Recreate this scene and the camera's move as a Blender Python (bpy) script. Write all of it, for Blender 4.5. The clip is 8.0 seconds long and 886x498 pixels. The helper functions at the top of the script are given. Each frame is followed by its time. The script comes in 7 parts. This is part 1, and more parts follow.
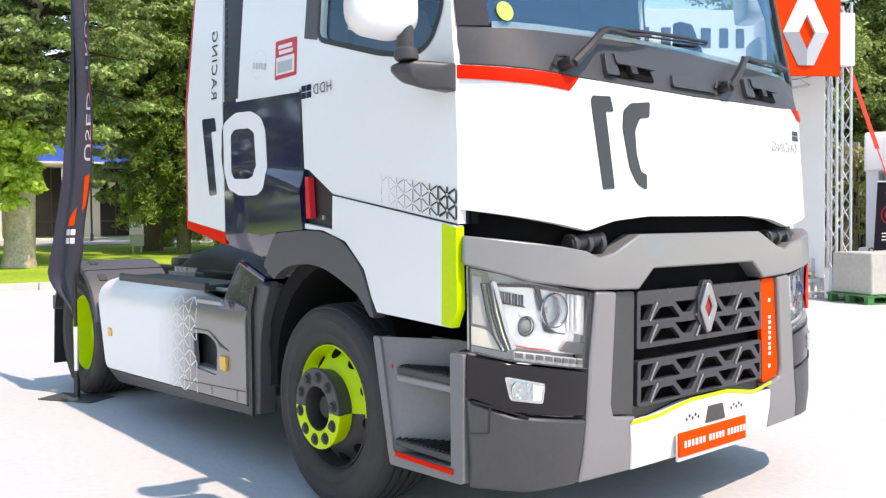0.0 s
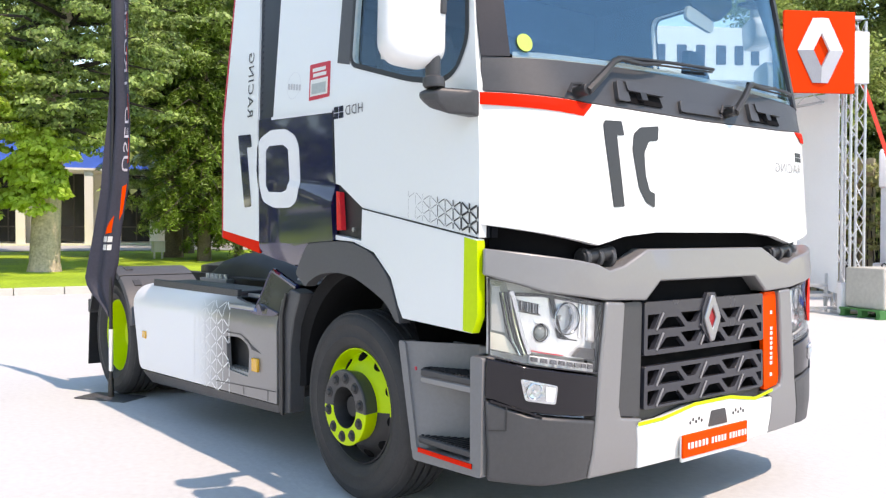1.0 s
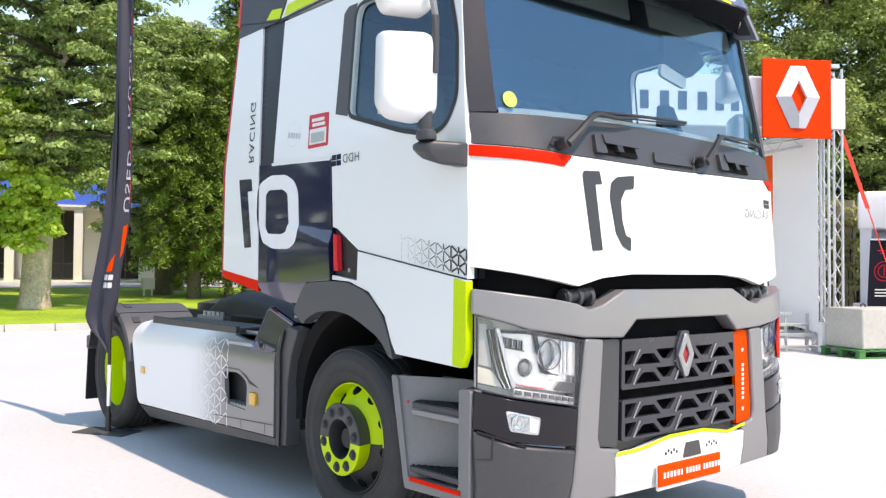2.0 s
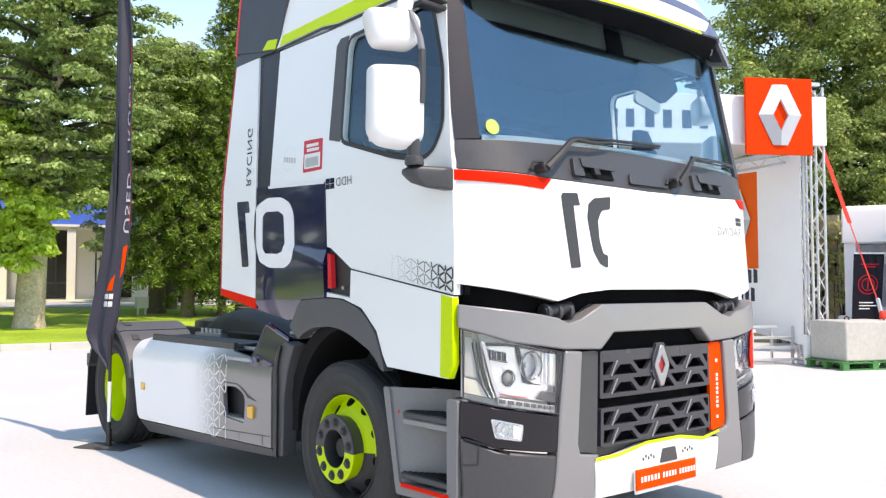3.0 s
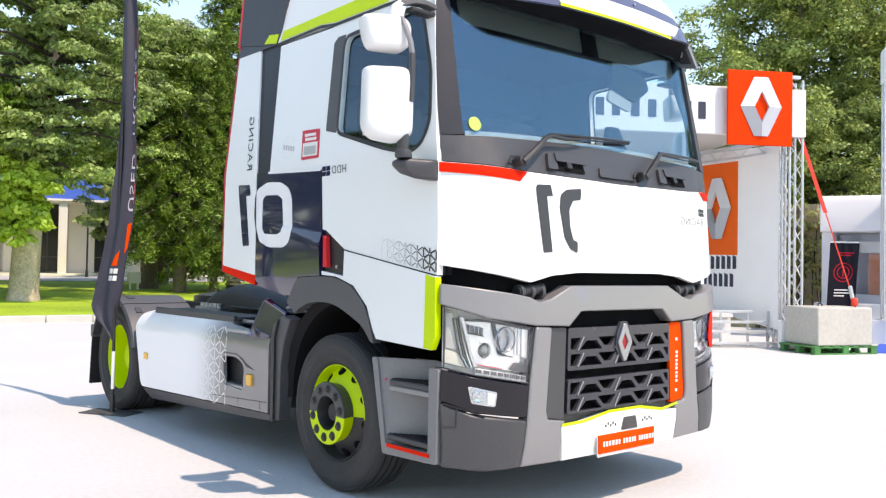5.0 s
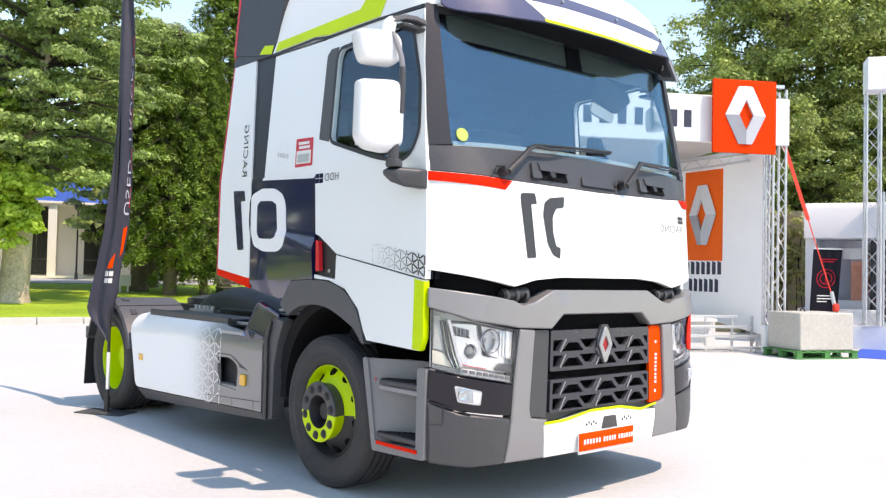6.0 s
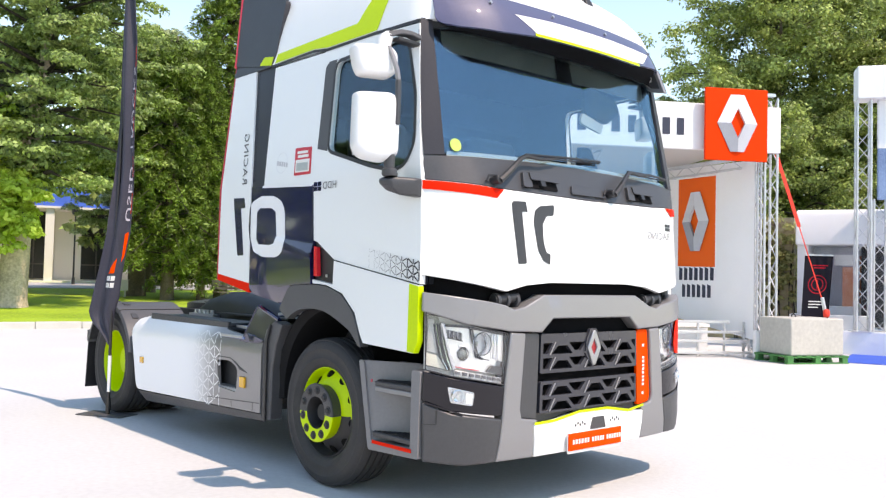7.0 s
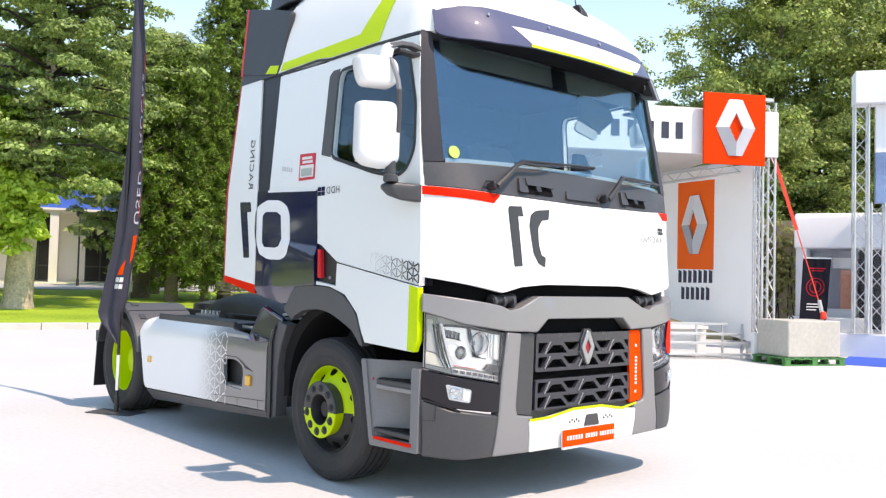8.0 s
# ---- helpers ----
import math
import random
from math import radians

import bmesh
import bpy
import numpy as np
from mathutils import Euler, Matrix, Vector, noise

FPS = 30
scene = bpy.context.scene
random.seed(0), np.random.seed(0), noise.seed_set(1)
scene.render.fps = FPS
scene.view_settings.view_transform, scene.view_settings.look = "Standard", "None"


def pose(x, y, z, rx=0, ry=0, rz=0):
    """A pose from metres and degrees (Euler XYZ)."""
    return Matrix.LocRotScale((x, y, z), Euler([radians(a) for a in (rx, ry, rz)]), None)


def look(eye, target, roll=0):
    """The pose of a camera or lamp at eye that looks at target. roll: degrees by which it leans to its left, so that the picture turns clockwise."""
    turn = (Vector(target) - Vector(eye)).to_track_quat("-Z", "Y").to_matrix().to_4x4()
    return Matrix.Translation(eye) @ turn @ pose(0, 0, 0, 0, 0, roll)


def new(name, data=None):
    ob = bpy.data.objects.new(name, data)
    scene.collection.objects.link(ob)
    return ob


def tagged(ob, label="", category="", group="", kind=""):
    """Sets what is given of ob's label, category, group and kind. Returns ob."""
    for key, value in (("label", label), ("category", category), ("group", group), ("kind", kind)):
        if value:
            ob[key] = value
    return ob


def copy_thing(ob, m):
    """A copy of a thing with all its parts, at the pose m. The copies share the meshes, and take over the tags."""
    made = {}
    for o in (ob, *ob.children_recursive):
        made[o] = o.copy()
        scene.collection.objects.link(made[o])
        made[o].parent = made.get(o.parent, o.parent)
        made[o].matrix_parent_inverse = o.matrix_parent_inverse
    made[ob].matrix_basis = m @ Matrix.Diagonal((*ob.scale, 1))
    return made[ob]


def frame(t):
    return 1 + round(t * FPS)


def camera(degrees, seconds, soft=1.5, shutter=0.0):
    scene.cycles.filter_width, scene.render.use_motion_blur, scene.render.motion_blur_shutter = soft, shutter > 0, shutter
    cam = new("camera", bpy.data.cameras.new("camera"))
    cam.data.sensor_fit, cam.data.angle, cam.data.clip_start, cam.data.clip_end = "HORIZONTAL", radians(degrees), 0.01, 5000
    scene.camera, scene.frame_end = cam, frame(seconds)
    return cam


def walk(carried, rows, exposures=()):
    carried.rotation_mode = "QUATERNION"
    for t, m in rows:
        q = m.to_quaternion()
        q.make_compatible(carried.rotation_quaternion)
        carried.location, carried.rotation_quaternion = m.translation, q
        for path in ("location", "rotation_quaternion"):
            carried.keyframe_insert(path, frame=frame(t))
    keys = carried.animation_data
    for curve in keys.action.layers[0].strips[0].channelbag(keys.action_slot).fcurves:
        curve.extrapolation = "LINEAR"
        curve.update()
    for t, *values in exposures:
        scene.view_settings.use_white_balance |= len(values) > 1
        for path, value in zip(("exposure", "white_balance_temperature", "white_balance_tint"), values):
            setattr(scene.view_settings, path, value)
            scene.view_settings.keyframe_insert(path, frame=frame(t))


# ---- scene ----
cam = camera(54.9, 8.0, soft=1.28)
PATH = [
    (0, (3.405, -3.308, 1.319), (1.873, -2.024, 1.261), -0.6),
    (0.5, (3.509, -3.408, 1.33), (1.965, -2.138, 1.275), -0.3),
    (1, (3.603, -3.508, 1.334), (2.047, -2.252, 1.299), 0.1),
    (1.5, (3.704, -3.602, 1.343), (2.155, -2.337, 1.355), 0.4),
    (3, (4.013, -3.826, 1.349), (2.486, -2.538, 1.442), -0.1),
    (3.5, (4.125, -3.894, 1.341), (2.602, -2.601, 1.427), -0.1),
    (4, (4.212, -3.959, 1.346), (2.693, -2.659, 1.384), 0.3),
    (4.5, (4.29, -4.025, 1.349), (2.772, -2.724, 1.389), 0.7),
    (6, (4.529, -4.215, 1.351), (3.031, -2.891, 1.409), 1.2),
    (6.5, (4.6, -4.272, 1.354), (3.108, -2.943, 1.415), 1.2),
    (7, (4.672, -4.321, 1.35), (3.179, -2.991, 1.421), 1.3),
    (7.5, (4.756, -4.376, 1.35), (3.259, -3.053, 1.43), 1.5),
    (8, (4.835, -4.436, 1.348), (3.338, -3.111, 1.424), 1.4),
]
walk(cam, [(t, look(eye, target, roll)) for t, eye, target, roll in PATH], exposures=((0.0, 1.30, 7850, 24), (8.0, 1.30, 7850, 24)))

# ---- light ----
SUN_TO = Vector((0.60, 0.08, 1.0)).normalized()
SUN_ELEV = math.asin(SUN_TO.z)
SUN_AZ = math.atan2(SUN_TO.x, SUN_TO.y)
world = bpy.data.worlds.new("sky")
scene.world = world
world.use_nodes = True
wn = world.node_tree.nodes
sky_tex = wn.new("ShaderNodeTexSky")
sky_tex.sky_type = "NISHITA"
sky_tex.sun_disc = False
sky_tex.sun_elevation = SUN_ELEV
sky_tex.sun_rotation = SUN_AZ
sky_tex.air_density = 1.0
sky_tex.dust_density = 0.0
wn["Background"].inputs["Strength"].default_value = 0.15
haze = wn.new("ShaderNodeMix")
haze.data_type, haze.blend_type = "RGBA", "MULTIPLY"
haze.inputs["Factor"].default_value = 1.0
haze.inputs["B"].default_value = (0.91, 1.01, 0.92, 1)
world.node_tree.links.new(sky_tex.outputs[0], haze.inputs["A"])
world.node_tree.links.new(haze.outputs["Result"], wn["Background"].inputs[0])
sun = new("sun", bpy.data.lights.new("sun", "SUN"))
sun.data.energy = 1.85
sun.data.angle = radians(0.53)
sun.data.color = (1.0, 0.95, 0.87)
sun.matrix_world = look((0, 0, 20), Vector((0, 0, 20)) - SUN_TO)


# ---- materials ----
def mat(name, color, rough=0.5, metal=0.0, vary=0.12, scale=3.0, fine=60.0, bump=0.0, coat=0.0, bump_scale=80.0, spec=0.5, tint=None, island=0.0, rnd=0.0):
    """A node material with two scales of variation in colour and gloss, and fine relief."""
    m = bpy.data.materials.new(name)
    m.use_nodes = True
    nt = m.node_tree
    bs = nt.nodes["Principled BSDF"]
    tc = nt.nodes.new("ShaderNodeTexCoord")
    n1 = nt.nodes.new("ShaderNodeTexNoise")
    n1.inputs["Scale"].default_value = scale
    n1.inputs["Detail"].default_value = 5
    n2 = nt.nodes.new("ShaderNodeTexNoise")
    n2.inputs["Scale"].default_value = fine
    n2.inputs["Detail"].default_value = 3
    for n in (n1, n2):
        nt.links.new(tc.outputs["Object"], n.inputs["Vector"])
    add = nt.nodes.new("ShaderNodeMath")
    add.operation = "ADD"
    nt.links.new(n1.outputs[0], add.inputs[0])
    nt.links.new(n2.outputs[0], add.inputs[1])
    src = add.outputs[0]
    lo, hi = 0.6, 1.4
    if island or rnd:
        info = nt.nodes.new("ShaderNodeNewGeometry" if island else "ShaderNodeObjectInfo")
        mul = nt.nodes.new("ShaderNodeMath")
        mul.operation = "MULTIPLY_ADD"
        mul.inputs[1].default_value = island or rnd
        nt.links.new(info.outputs["Random Per Island" if island else "Random"], mul.inputs[0])
        nt.links.new(src, mul.inputs[2])
        src = mul.outputs[0]
        hi += (island or rnd)
    mr = nt.nodes.new("ShaderNodeMapRange")
    mr.inputs["From Min"].default_value, mr.inputs["From Max"].default_value = lo, hi
    nt.links.new(src, mr.inputs["Value"])
    mix = nt.nodes.new("ShaderNodeMix")
    mix.data_type = "RGBA"
    a = [max(0.0, c * (1 - vary)) for c in color]
    b = list(tint) if tint else [min(1.0, c * (1 + vary)) for c in color]
    mix.inputs["A"].default_value = (*a, 1)
    mix.inputs["B"].default_value = (*b, 1)
    nt.links.new(mr.outputs[0], mix.inputs["Factor"])
    nt.links.new(mix.outputs["Result"], bs.inputs["Base Color"])
    rr = nt.nodes.new("ShaderNodeMapRange")
    rr.inputs["From Min"].default_value, rr.inputs["From Max"].default_value = 0.3, 0.7
    rr.inputs["To Min"].default_value, rr.inputs["To Max"].default_value = max(0.02, rough * (1 - min(0.15, vary))), min(1.0, rough * (1 + min(0.18, vary)))
    nt.links.new(n1.outputs[0], rr.inputs["Value"])
    nt.links.new(rr.outputs[0], bs.inputs["Roughness"])
    bs.inputs["Metallic"].default_value = metal
    bs.inputs["Specular IOR Level"].default_value = spec
    bs.inputs["Coat Weight"].default_value = coat
    bs.inputs["Coat Roughness"].default_value = 0.04
    if bump:
        nb = nt.nodes.new("ShaderNodeTexNoise")
        nb.inputs["Scale"].default_value = bump_scale
        nb.inputs["Detail"].default_value = 4
        nt.links.new(tc.outputs["Object"], nb.inputs["Vector"])
        bu = nt.nodes.new("ShaderNodeBump")
        bu.inputs["Strength"].default_value = bump
        bu.inputs["Distance"].default_value = 0.01
        nt.links.new(nb.outputs[0], bu.inputs["Height"])
        nt.links.new(bu.outputs[0], bs.inputs["Normal"])
    return m


def glass_mat(name, tint, gloss=0.05, rough=0.0, sheen=(0.9, 0.97, 1.0)):
    """Tinted pane: clear seen straight on, mirror-like at a slant."""
    m = bpy.data.materials.new(name)
    m.use_nodes = True
    nt = m.node_tree
    nt.nodes.remove(nt.nodes["Principled BSDF"])
    out = nt.nodes["Material Output"]
    tr = nt.nodes.new("ShaderNodeBsdfTransparent")
    tr.inputs[0].default_value = (*tint, 1)
    gl = nt.nodes.new("ShaderNodeBsdfGlossy")
    gl.inputs["Roughness"].default_value = rough
    gl.inputs["Color"].default_value = (*sheen, 1)
    lw = nt.nodes.new("ShaderNodeLayerWeight")
    lw.inputs["Blend"].default_value = 0.5
    pw = nt.nodes.new("ShaderNodeMath")
    pw.operation = "POWER"
    pw.inputs[1].default_value = 6.0
    nt.links.new(lw.outputs["Facing"], pw.inputs[0])
    fr = nt.nodes.new("ShaderNodeMath")
    fr.operation = "MULTIPLY_ADD"
    fr.inputs[1].default_value, fr.inputs[2].default_value = 1.0 - gloss, gloss
    nt.links.new(pw.outputs[0], fr.inputs[0])
    mx = nt.nodes.new("ShaderNodeMixShader")
    nt.links.new(fr.outputs[0], mx.inputs[0])
    nt.links.new(tr.outputs[0], mx.inputs[1])
    nt.links.new(gl.outputs[0], mx.inputs[2])
    nt.links.new(mx.outputs[0], out.inputs[0])
    return m


WHITE = mat("white_paint", (0.80, 0.815, 0.80), 0.32, vary=0.008, coat=0.2)
WHITE_PLASTIC = mat("white_plastic", (0.78, 0.78, 0.77), 0.35, vary=0.02, coat=0.2)
NAVY = mat("navy_gloss_film", (0.010, 0.012, 0.055), 0.10, vary=0.15, coat=0.6)
NAVY_VISOR = mat("navy_visor_paint", (0.052, 0.054, 0.122), 0.5, vary=0.1, coat=0.8)
CHARCOAL = mat("charcoal_film", (0.035, 0.036, 0.042), 0.4, vary=0.12)
VENT_DARK = mat("vent_navy_plastic", (0.018, 0.019, 0.028), 0.4, vary=0.12)
ARCH_GREY = mat("arch_grey_plastic", (0.075, 0.075, 0.079), 0.45, vary=0.1, bump=0.08, bump_scale=300)
LIME = mat("lime_paint", (0.53, 0.72, 0.003), 0.42, vary=0.05, spec=0.3)
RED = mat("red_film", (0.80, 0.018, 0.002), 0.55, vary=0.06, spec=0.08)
CRIMSON = mat("crimson_trim", (0.52, 0.03, 0.05), 0.4, vary=0.1)
ORANGE = mat("orange_film", (0.88, 0.065, 0.001), 0.6, vary=0.05, spec=0.06)
SILVER = mat("silver_grey_paint", (0.255, 0.252, 0.256), 0.42, metal=0.35, vary=0.02, coat=0.15)
SILVER_D = mat("grey_step_plastic", (0.19, 0.187, 0.192), 0.45, vary=0.08, bump=0.05)
GREY_PL = mat("dark_grey_plastic", (0.050, 0.051, 0.055), 0.42, vary=0.12, bump=0.12, bump_scale=300)
GREY_M = mat("mid_grey_plastic", (0.078, 0.079, 0.084), 0.5, vary=0.1, bump=0.1, bump_scale=300)
HOUSING = mat("wheel_housing_black", (0.013, 0.013, 0.014), 0.7, vary=0.2, spec=0.15)
BLACK_PL = mat("black_plastic", (0.022, 0.022, 0.024), 0.45, vary=0.2, bump=0.08, bump_scale=250)
BLACK_GL = mat("black_gloss", (0.010, 0.009, 0.012), 0.10, vary=0.15, coat=0.25, spec=0.3)
RUBBER = mat("tyre_rubber", (0.034, 0.033, 0.034), 0.7, vary=0.2, bump=0.15, scale=6)
CHASSIS = mat("chassis_steel", (0.03, 0.03, 0.032), 0.55, vary=0.3, bump=0.1)
STEEL = mat("galvanised_steel", (0.45, 0.46, 0.47), 0.4, metal=0.8, vary=0.12)
CHROME = mat("chrome", (0.74, 0.75, 0.76), 0.08, metal=1.0, vary=0.03)
REFLECTOR = mat("lamp_reflector", (0.96, 0.96, 0.97), 0.14, metal=0.6, vary=0.03, coat=0.5, bump=0.5, bump_scale=36)
LAMP_DARK = mat("lamp_dark_bezel", (0.05, 0.05, 0.055), 0.2, vary=0.1)
PILLAR = mat("pillar_grey", (0.026, 0.025, 0.030), 0.35, vary=0.1, spec=0.35)
# near-black; in gaps and recesses it puts their shade into the colour
VOID = mat("shade_black", (0.006, 0.006, 0.007), 0.85, vary=0.2, spec=0.1)
LAMP_BODY = mat("lamp_bezel", (0.68, 0.68, 0.69), 0.28, metal=0.3, vary=0.1)
AMBER = mat("amber_lens", (0.85, 0.42, 0.02), 0.2, vary=0.1, coat=0.6)
PAPER = mat("white_sticker", (0.75, 0.74, 0.70), 0.5, vary=0.05)
STICKER_RED = mat("sticker_red", (0.62, 0.03, 0.05), 0.4, vary=0.06)
STICKER_GREEN = mat("sticker_green", (0.45, 0.65, 0.12), 0.4, vary=0.06)
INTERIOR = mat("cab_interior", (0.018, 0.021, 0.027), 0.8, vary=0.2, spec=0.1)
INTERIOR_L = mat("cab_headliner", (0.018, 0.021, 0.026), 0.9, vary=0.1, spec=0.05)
GLASS = glass_mat("windscreen_glass", (0.93, 0.97, 0.97), 0.15, sheen=(0.40, 0.67, 0.84))
GLASS_SIDE = glass_mat("side_glass", (0.90, 0.95, 0.96), 0.06, sheen=(0.6, 0.82, 1.0))
LENS = glass_mat("lamp_lens", (0.97, 0.975, 0.975), 0.035)
BLIND = mat("sun_blind", (0.10, 0.11, 0.10), 0.6, vary=0.2)


# ---- mesh helpers ----
def finish(bm, name, material, sharp=38.0):
    bmesh.ops.remove_doubles(bm, verts=bm.verts, dist=1e-5)
    bmesh.ops.recalc_face_normals(bm, faces=bm.faces)
    lim = radians(sharp)
    for e in bm.edges:
        e.smooth = not (len(e.link_faces) == 2 and e.calc_face_angle(0) > lim)
    for f in bm.faces:
        f.smooth = True
    me = bpy.data.meshes.new(name)
    bm.to_mesh(me)
    bm.free()
    me.materials.append(material)
    return me


def part(name, bm, material, parent=None, label="", bevel=0.0, sharp=38.0):
    ob = new(name, finish(bm, name, material, sharp))
    ob.parent = parent
    if label:
        tagged(ob, label)
    if bevel:
        md = ob.modifiers.new("bevel", "BEVEL")
        md.width, md.segments, md.limit_method, md.angle_limit = bevel, 2, "ANGLE", radians(40)
    return ob


def thing(name, label, category, group="", kind="", at=(0, 0, 0)):
    ob = new(name)
    ob.location = at
    ob.empty_display_size = 0.2
    return tagged(ob, label, category, group, kind)


def box(c, s, m=None, bm=None):
    bm = bm or bmesh.new()
    mm = Matrix.Translation(c) @ (m or Matrix()) @ Matrix.Diagonal((*s, 1))
    bmesh.ops.create_cube(bm, size=1, matrix=mm)
    return bm


def rod(p0, p1, r, seg=12, r2=None, bm=None):
    bm = bm or bmesh.new()
    a, b = Vector(p0), Vector(p1)
    d = b - a
    mm = Matrix.Translation((a + b) / 2) @ d.to_track_quat("Z", "Y").to_matrix().to_4x4()
    bmesh.ops.create_cone(bm, cap_ends=True, segments=seg, radius1=r, radius2=r if r2 is None else r2, depth=d.length, matrix=mm)
    return bm


def tube(pts, r, seg=8, bm=None):
    """A bent tube through pts; r a number, or one for each point."""
    bm = bm or bmesh.new()
    pts = [Vector(p) for p in pts]
    rr = r if isinstance(r, (list, tuple)) else [r] * len(pts)
    rings = []
    up = Vector((0.3, 0.2, 0.93))
    for i, p in enumerate(pts):
        d = (pts[min(i + 1, len(pts) - 1)] - pts[max(i - 1, 0)]).normalized()
        s = d.cross(up)
        if s.length < 0.1:
            s = d.cross(Vector((1, 0, 0)))
        s.normalize()
        w = d.cross(s)
        rings.append([bm.verts.new(p + rr[i] * (math.cos(k * math.tau / seg) * s + math.sin(k * math.tau / seg) * w)) for k in range(seg)])
    for a, b in zip(rings, rings[1:]):
        for k in range(seg):
            bm.faces.new((a[k], a[(k + 1) % seg], b[(k + 1) % seg], b[k]))
    bm.faces.new(rings[0])
    bm.faces.new(rings[-1])
    return bm


def loft(rings, closed=True, caps=True, bm=None):
    """Skin over rings of equal length."""
    bm = bm or bmesh.new()
    vs = [[bm.verts.new(p) for p in ring] for ring in rings]
    n = len(vs[0])
    for a, b in zip(vs, vs[1:]):
        for k in range(n if closed else n - 1):
            bm.faces.new((a[k], a[(k + 1) % n], b[(k + 1) % n], b[k]))
    if caps and closed:
        bm.faces.new(vs[0])
        bm.faces.new(vs[-1])
    return bm


def lathe(profile, seg=48, m=None, bm=None):
    """Turn (radius, height) pairs round z."""
    bm = bm or bmesh.new()
    m = m or Matrix()
    vs = []
    for r, h in profile:
        if r < 1e-6:
            vs.append([bm.verts.new(m @ Vector((0, 0, h)))])
        else:
            vs.append([bm.verts.new(m @ Vector((r * math.cos(k * math.tau / seg), r * math.sin(k * math.tau / seg), h))) for k in range(seg)])
    for a, b in zip(vs, vs[1:]):
        for k in range(seg):
            q = []
            for v in (a[k % len(a)], a[(k + 1) % len(a)], b[(k + 1) % len(b)], b[k % len(b)]):
                if v not in q:
                    q.append(v)
            if len(q) > 2:
                bm.faces.new(q)
    return bm


def rounded(poly, r, n=4):
    """A polygon with its corners rounded; r a number, or one for each corner."""
    out = []
    k = len(poly)
    for i in range(k):
        rad = r[i] if isinstance(r, (list, tuple)) else r
        p, a, b = Vector(poly[i]), Vector(poly[i - 1]), Vector(poly[(i + 1) % k])
        d1, d2 = (a - p), (b - p)
        q = min(rad, d1.length * 0.45, d2.length * 0.45)
        if q < 1e-4:
            out.append(tuple(p))
            continue
        s, e = p + d1.normalized() * q, p + d2.normalized() * q
        for j in range(n + 1):
            t = j / n
            v = (1 - t) ** 2 * s + 2 * t * (1 - t) * p + t * t * e
            out.append(tuple(v))
    return out


def sheet(loops, surf, thick, du=0.12, dv=0.12, off=0.0):
    """A panel: outline (and holes) in the flat, laid on the curved surface surf(u, v, depth), thick inwards."""
    bm = bmesh.new()
    edges = []
    for lp in loops:
        vs = [bm.verts.new((u, v, 0)) for u, v in lp]
        edges += [bm.edges.new((vs[i], vs[(i + 1) % len(vs)])) for i in range(len(vs))]
    bmesh.ops.triangle_fill(bm, edges=edges, use_beauty=True, use_dissolve=False, normal=(0, 0, 1))
    us = [p[0] for p in loops[0]]
    vv = [p[1] for p in loops[0]]
    for lo, hi, step, no in ((min(us), max(us), du, (1, 0, 0)), (min(vv), max(vv), dv, (0, 1, 0))):
        k = int((hi - lo) / step)
        for i in range(1, k + 1):
            c = lo + (hi - lo) * i / (k + 1)
            bmesh.ops.bisect_plane(bm, geom=bm.verts[:] + bm.edges[:] + bm.faces[:], dist=1e-5, plane_co=Vector(no) * c, plane_no=no)
    bmesh.ops.recalc_face_normals(bm, faces=bm.faces)
    flat = {v: (v.co.x, v.co.y) for v in bm.verts}
    faces = bm.faces[:]
    rim = [e for e in bm.edges if len(e.link_faces) == 1]
    for v, (a, b) in flat.items():
        v.co = surf(a, b, off)
    if thick:
        back = {v: bm.verts.new(surf(a, b, off - thick)) for v, (a, b) in flat.items()}
        for f in faces:
            bm.faces.new([back[v] for v in reversed(f.verts)])
        for e in rim:
            a, b = e.verts
            bm.faces.new((a, b, back[b], back[a]))
    return bm


def strokes(segs, surf, w, off=0.004):
    bm = bmesh.new()
    for (a, b) in segs:
        a, b = Vector(a), Vector(b)
        d = (b - a)
        n = Vector((-d.y, d.x)).normalized() * w / 2
        mid = (a + b) / 2
        quad = [a + n, mid + n, b + n, b - n, mid - n, a - n]
        lo = [bm.verts.new(surf(p.x, p.y, off)) for p in quad]
        bm.faces.new((lo[0], lo[1], lo[4], lo[5]))
        bm.faces.new((lo[1], lo[2], lo[3], lo[4]))
    return bm


def text_mesh(body, size, to, mirrored=True, spacing=1.0):
    """Lettering in the built-in font as a flat bmesh, mirror-wise, each point mapped by to(u, v)."""
    cu = bpy.data.curves.new("lettering", "FONT")
    cu.body, cu.size, cu.space_character = body, size, spacing
    cu.align_x, cu.align_y = "CENTER", "CENTER"
    cu.resolution_u = 3
    ob = new("lettering", cu)
    me = bpy.data.meshes.new_from_object(ob.evaluated_get(bpy.context.evaluated_depsgraph_get()))
    bpy.data.objects.remove(ob)
    bm = bmesh.new()
    bm.from_mesh(me)
    bpy.data.meshes.remove(me)
    for v in bm.verts:
        u = -v.co.x if mirrored else v.co.x
        v.co = to(u, v.co.y)
    return bm


# ---- the truck's body surfaces: x ahead from the front axle, y to its left, z up ----
FRONT_Z = (0.25, 0.40, 1.10, 1.30, 1.86, 2.07, 2.80, 3.30)
FRONT_P = (1.245, 1.27, 1.268, 1.255, 1.215, 1.135, 0.985, 0.88)


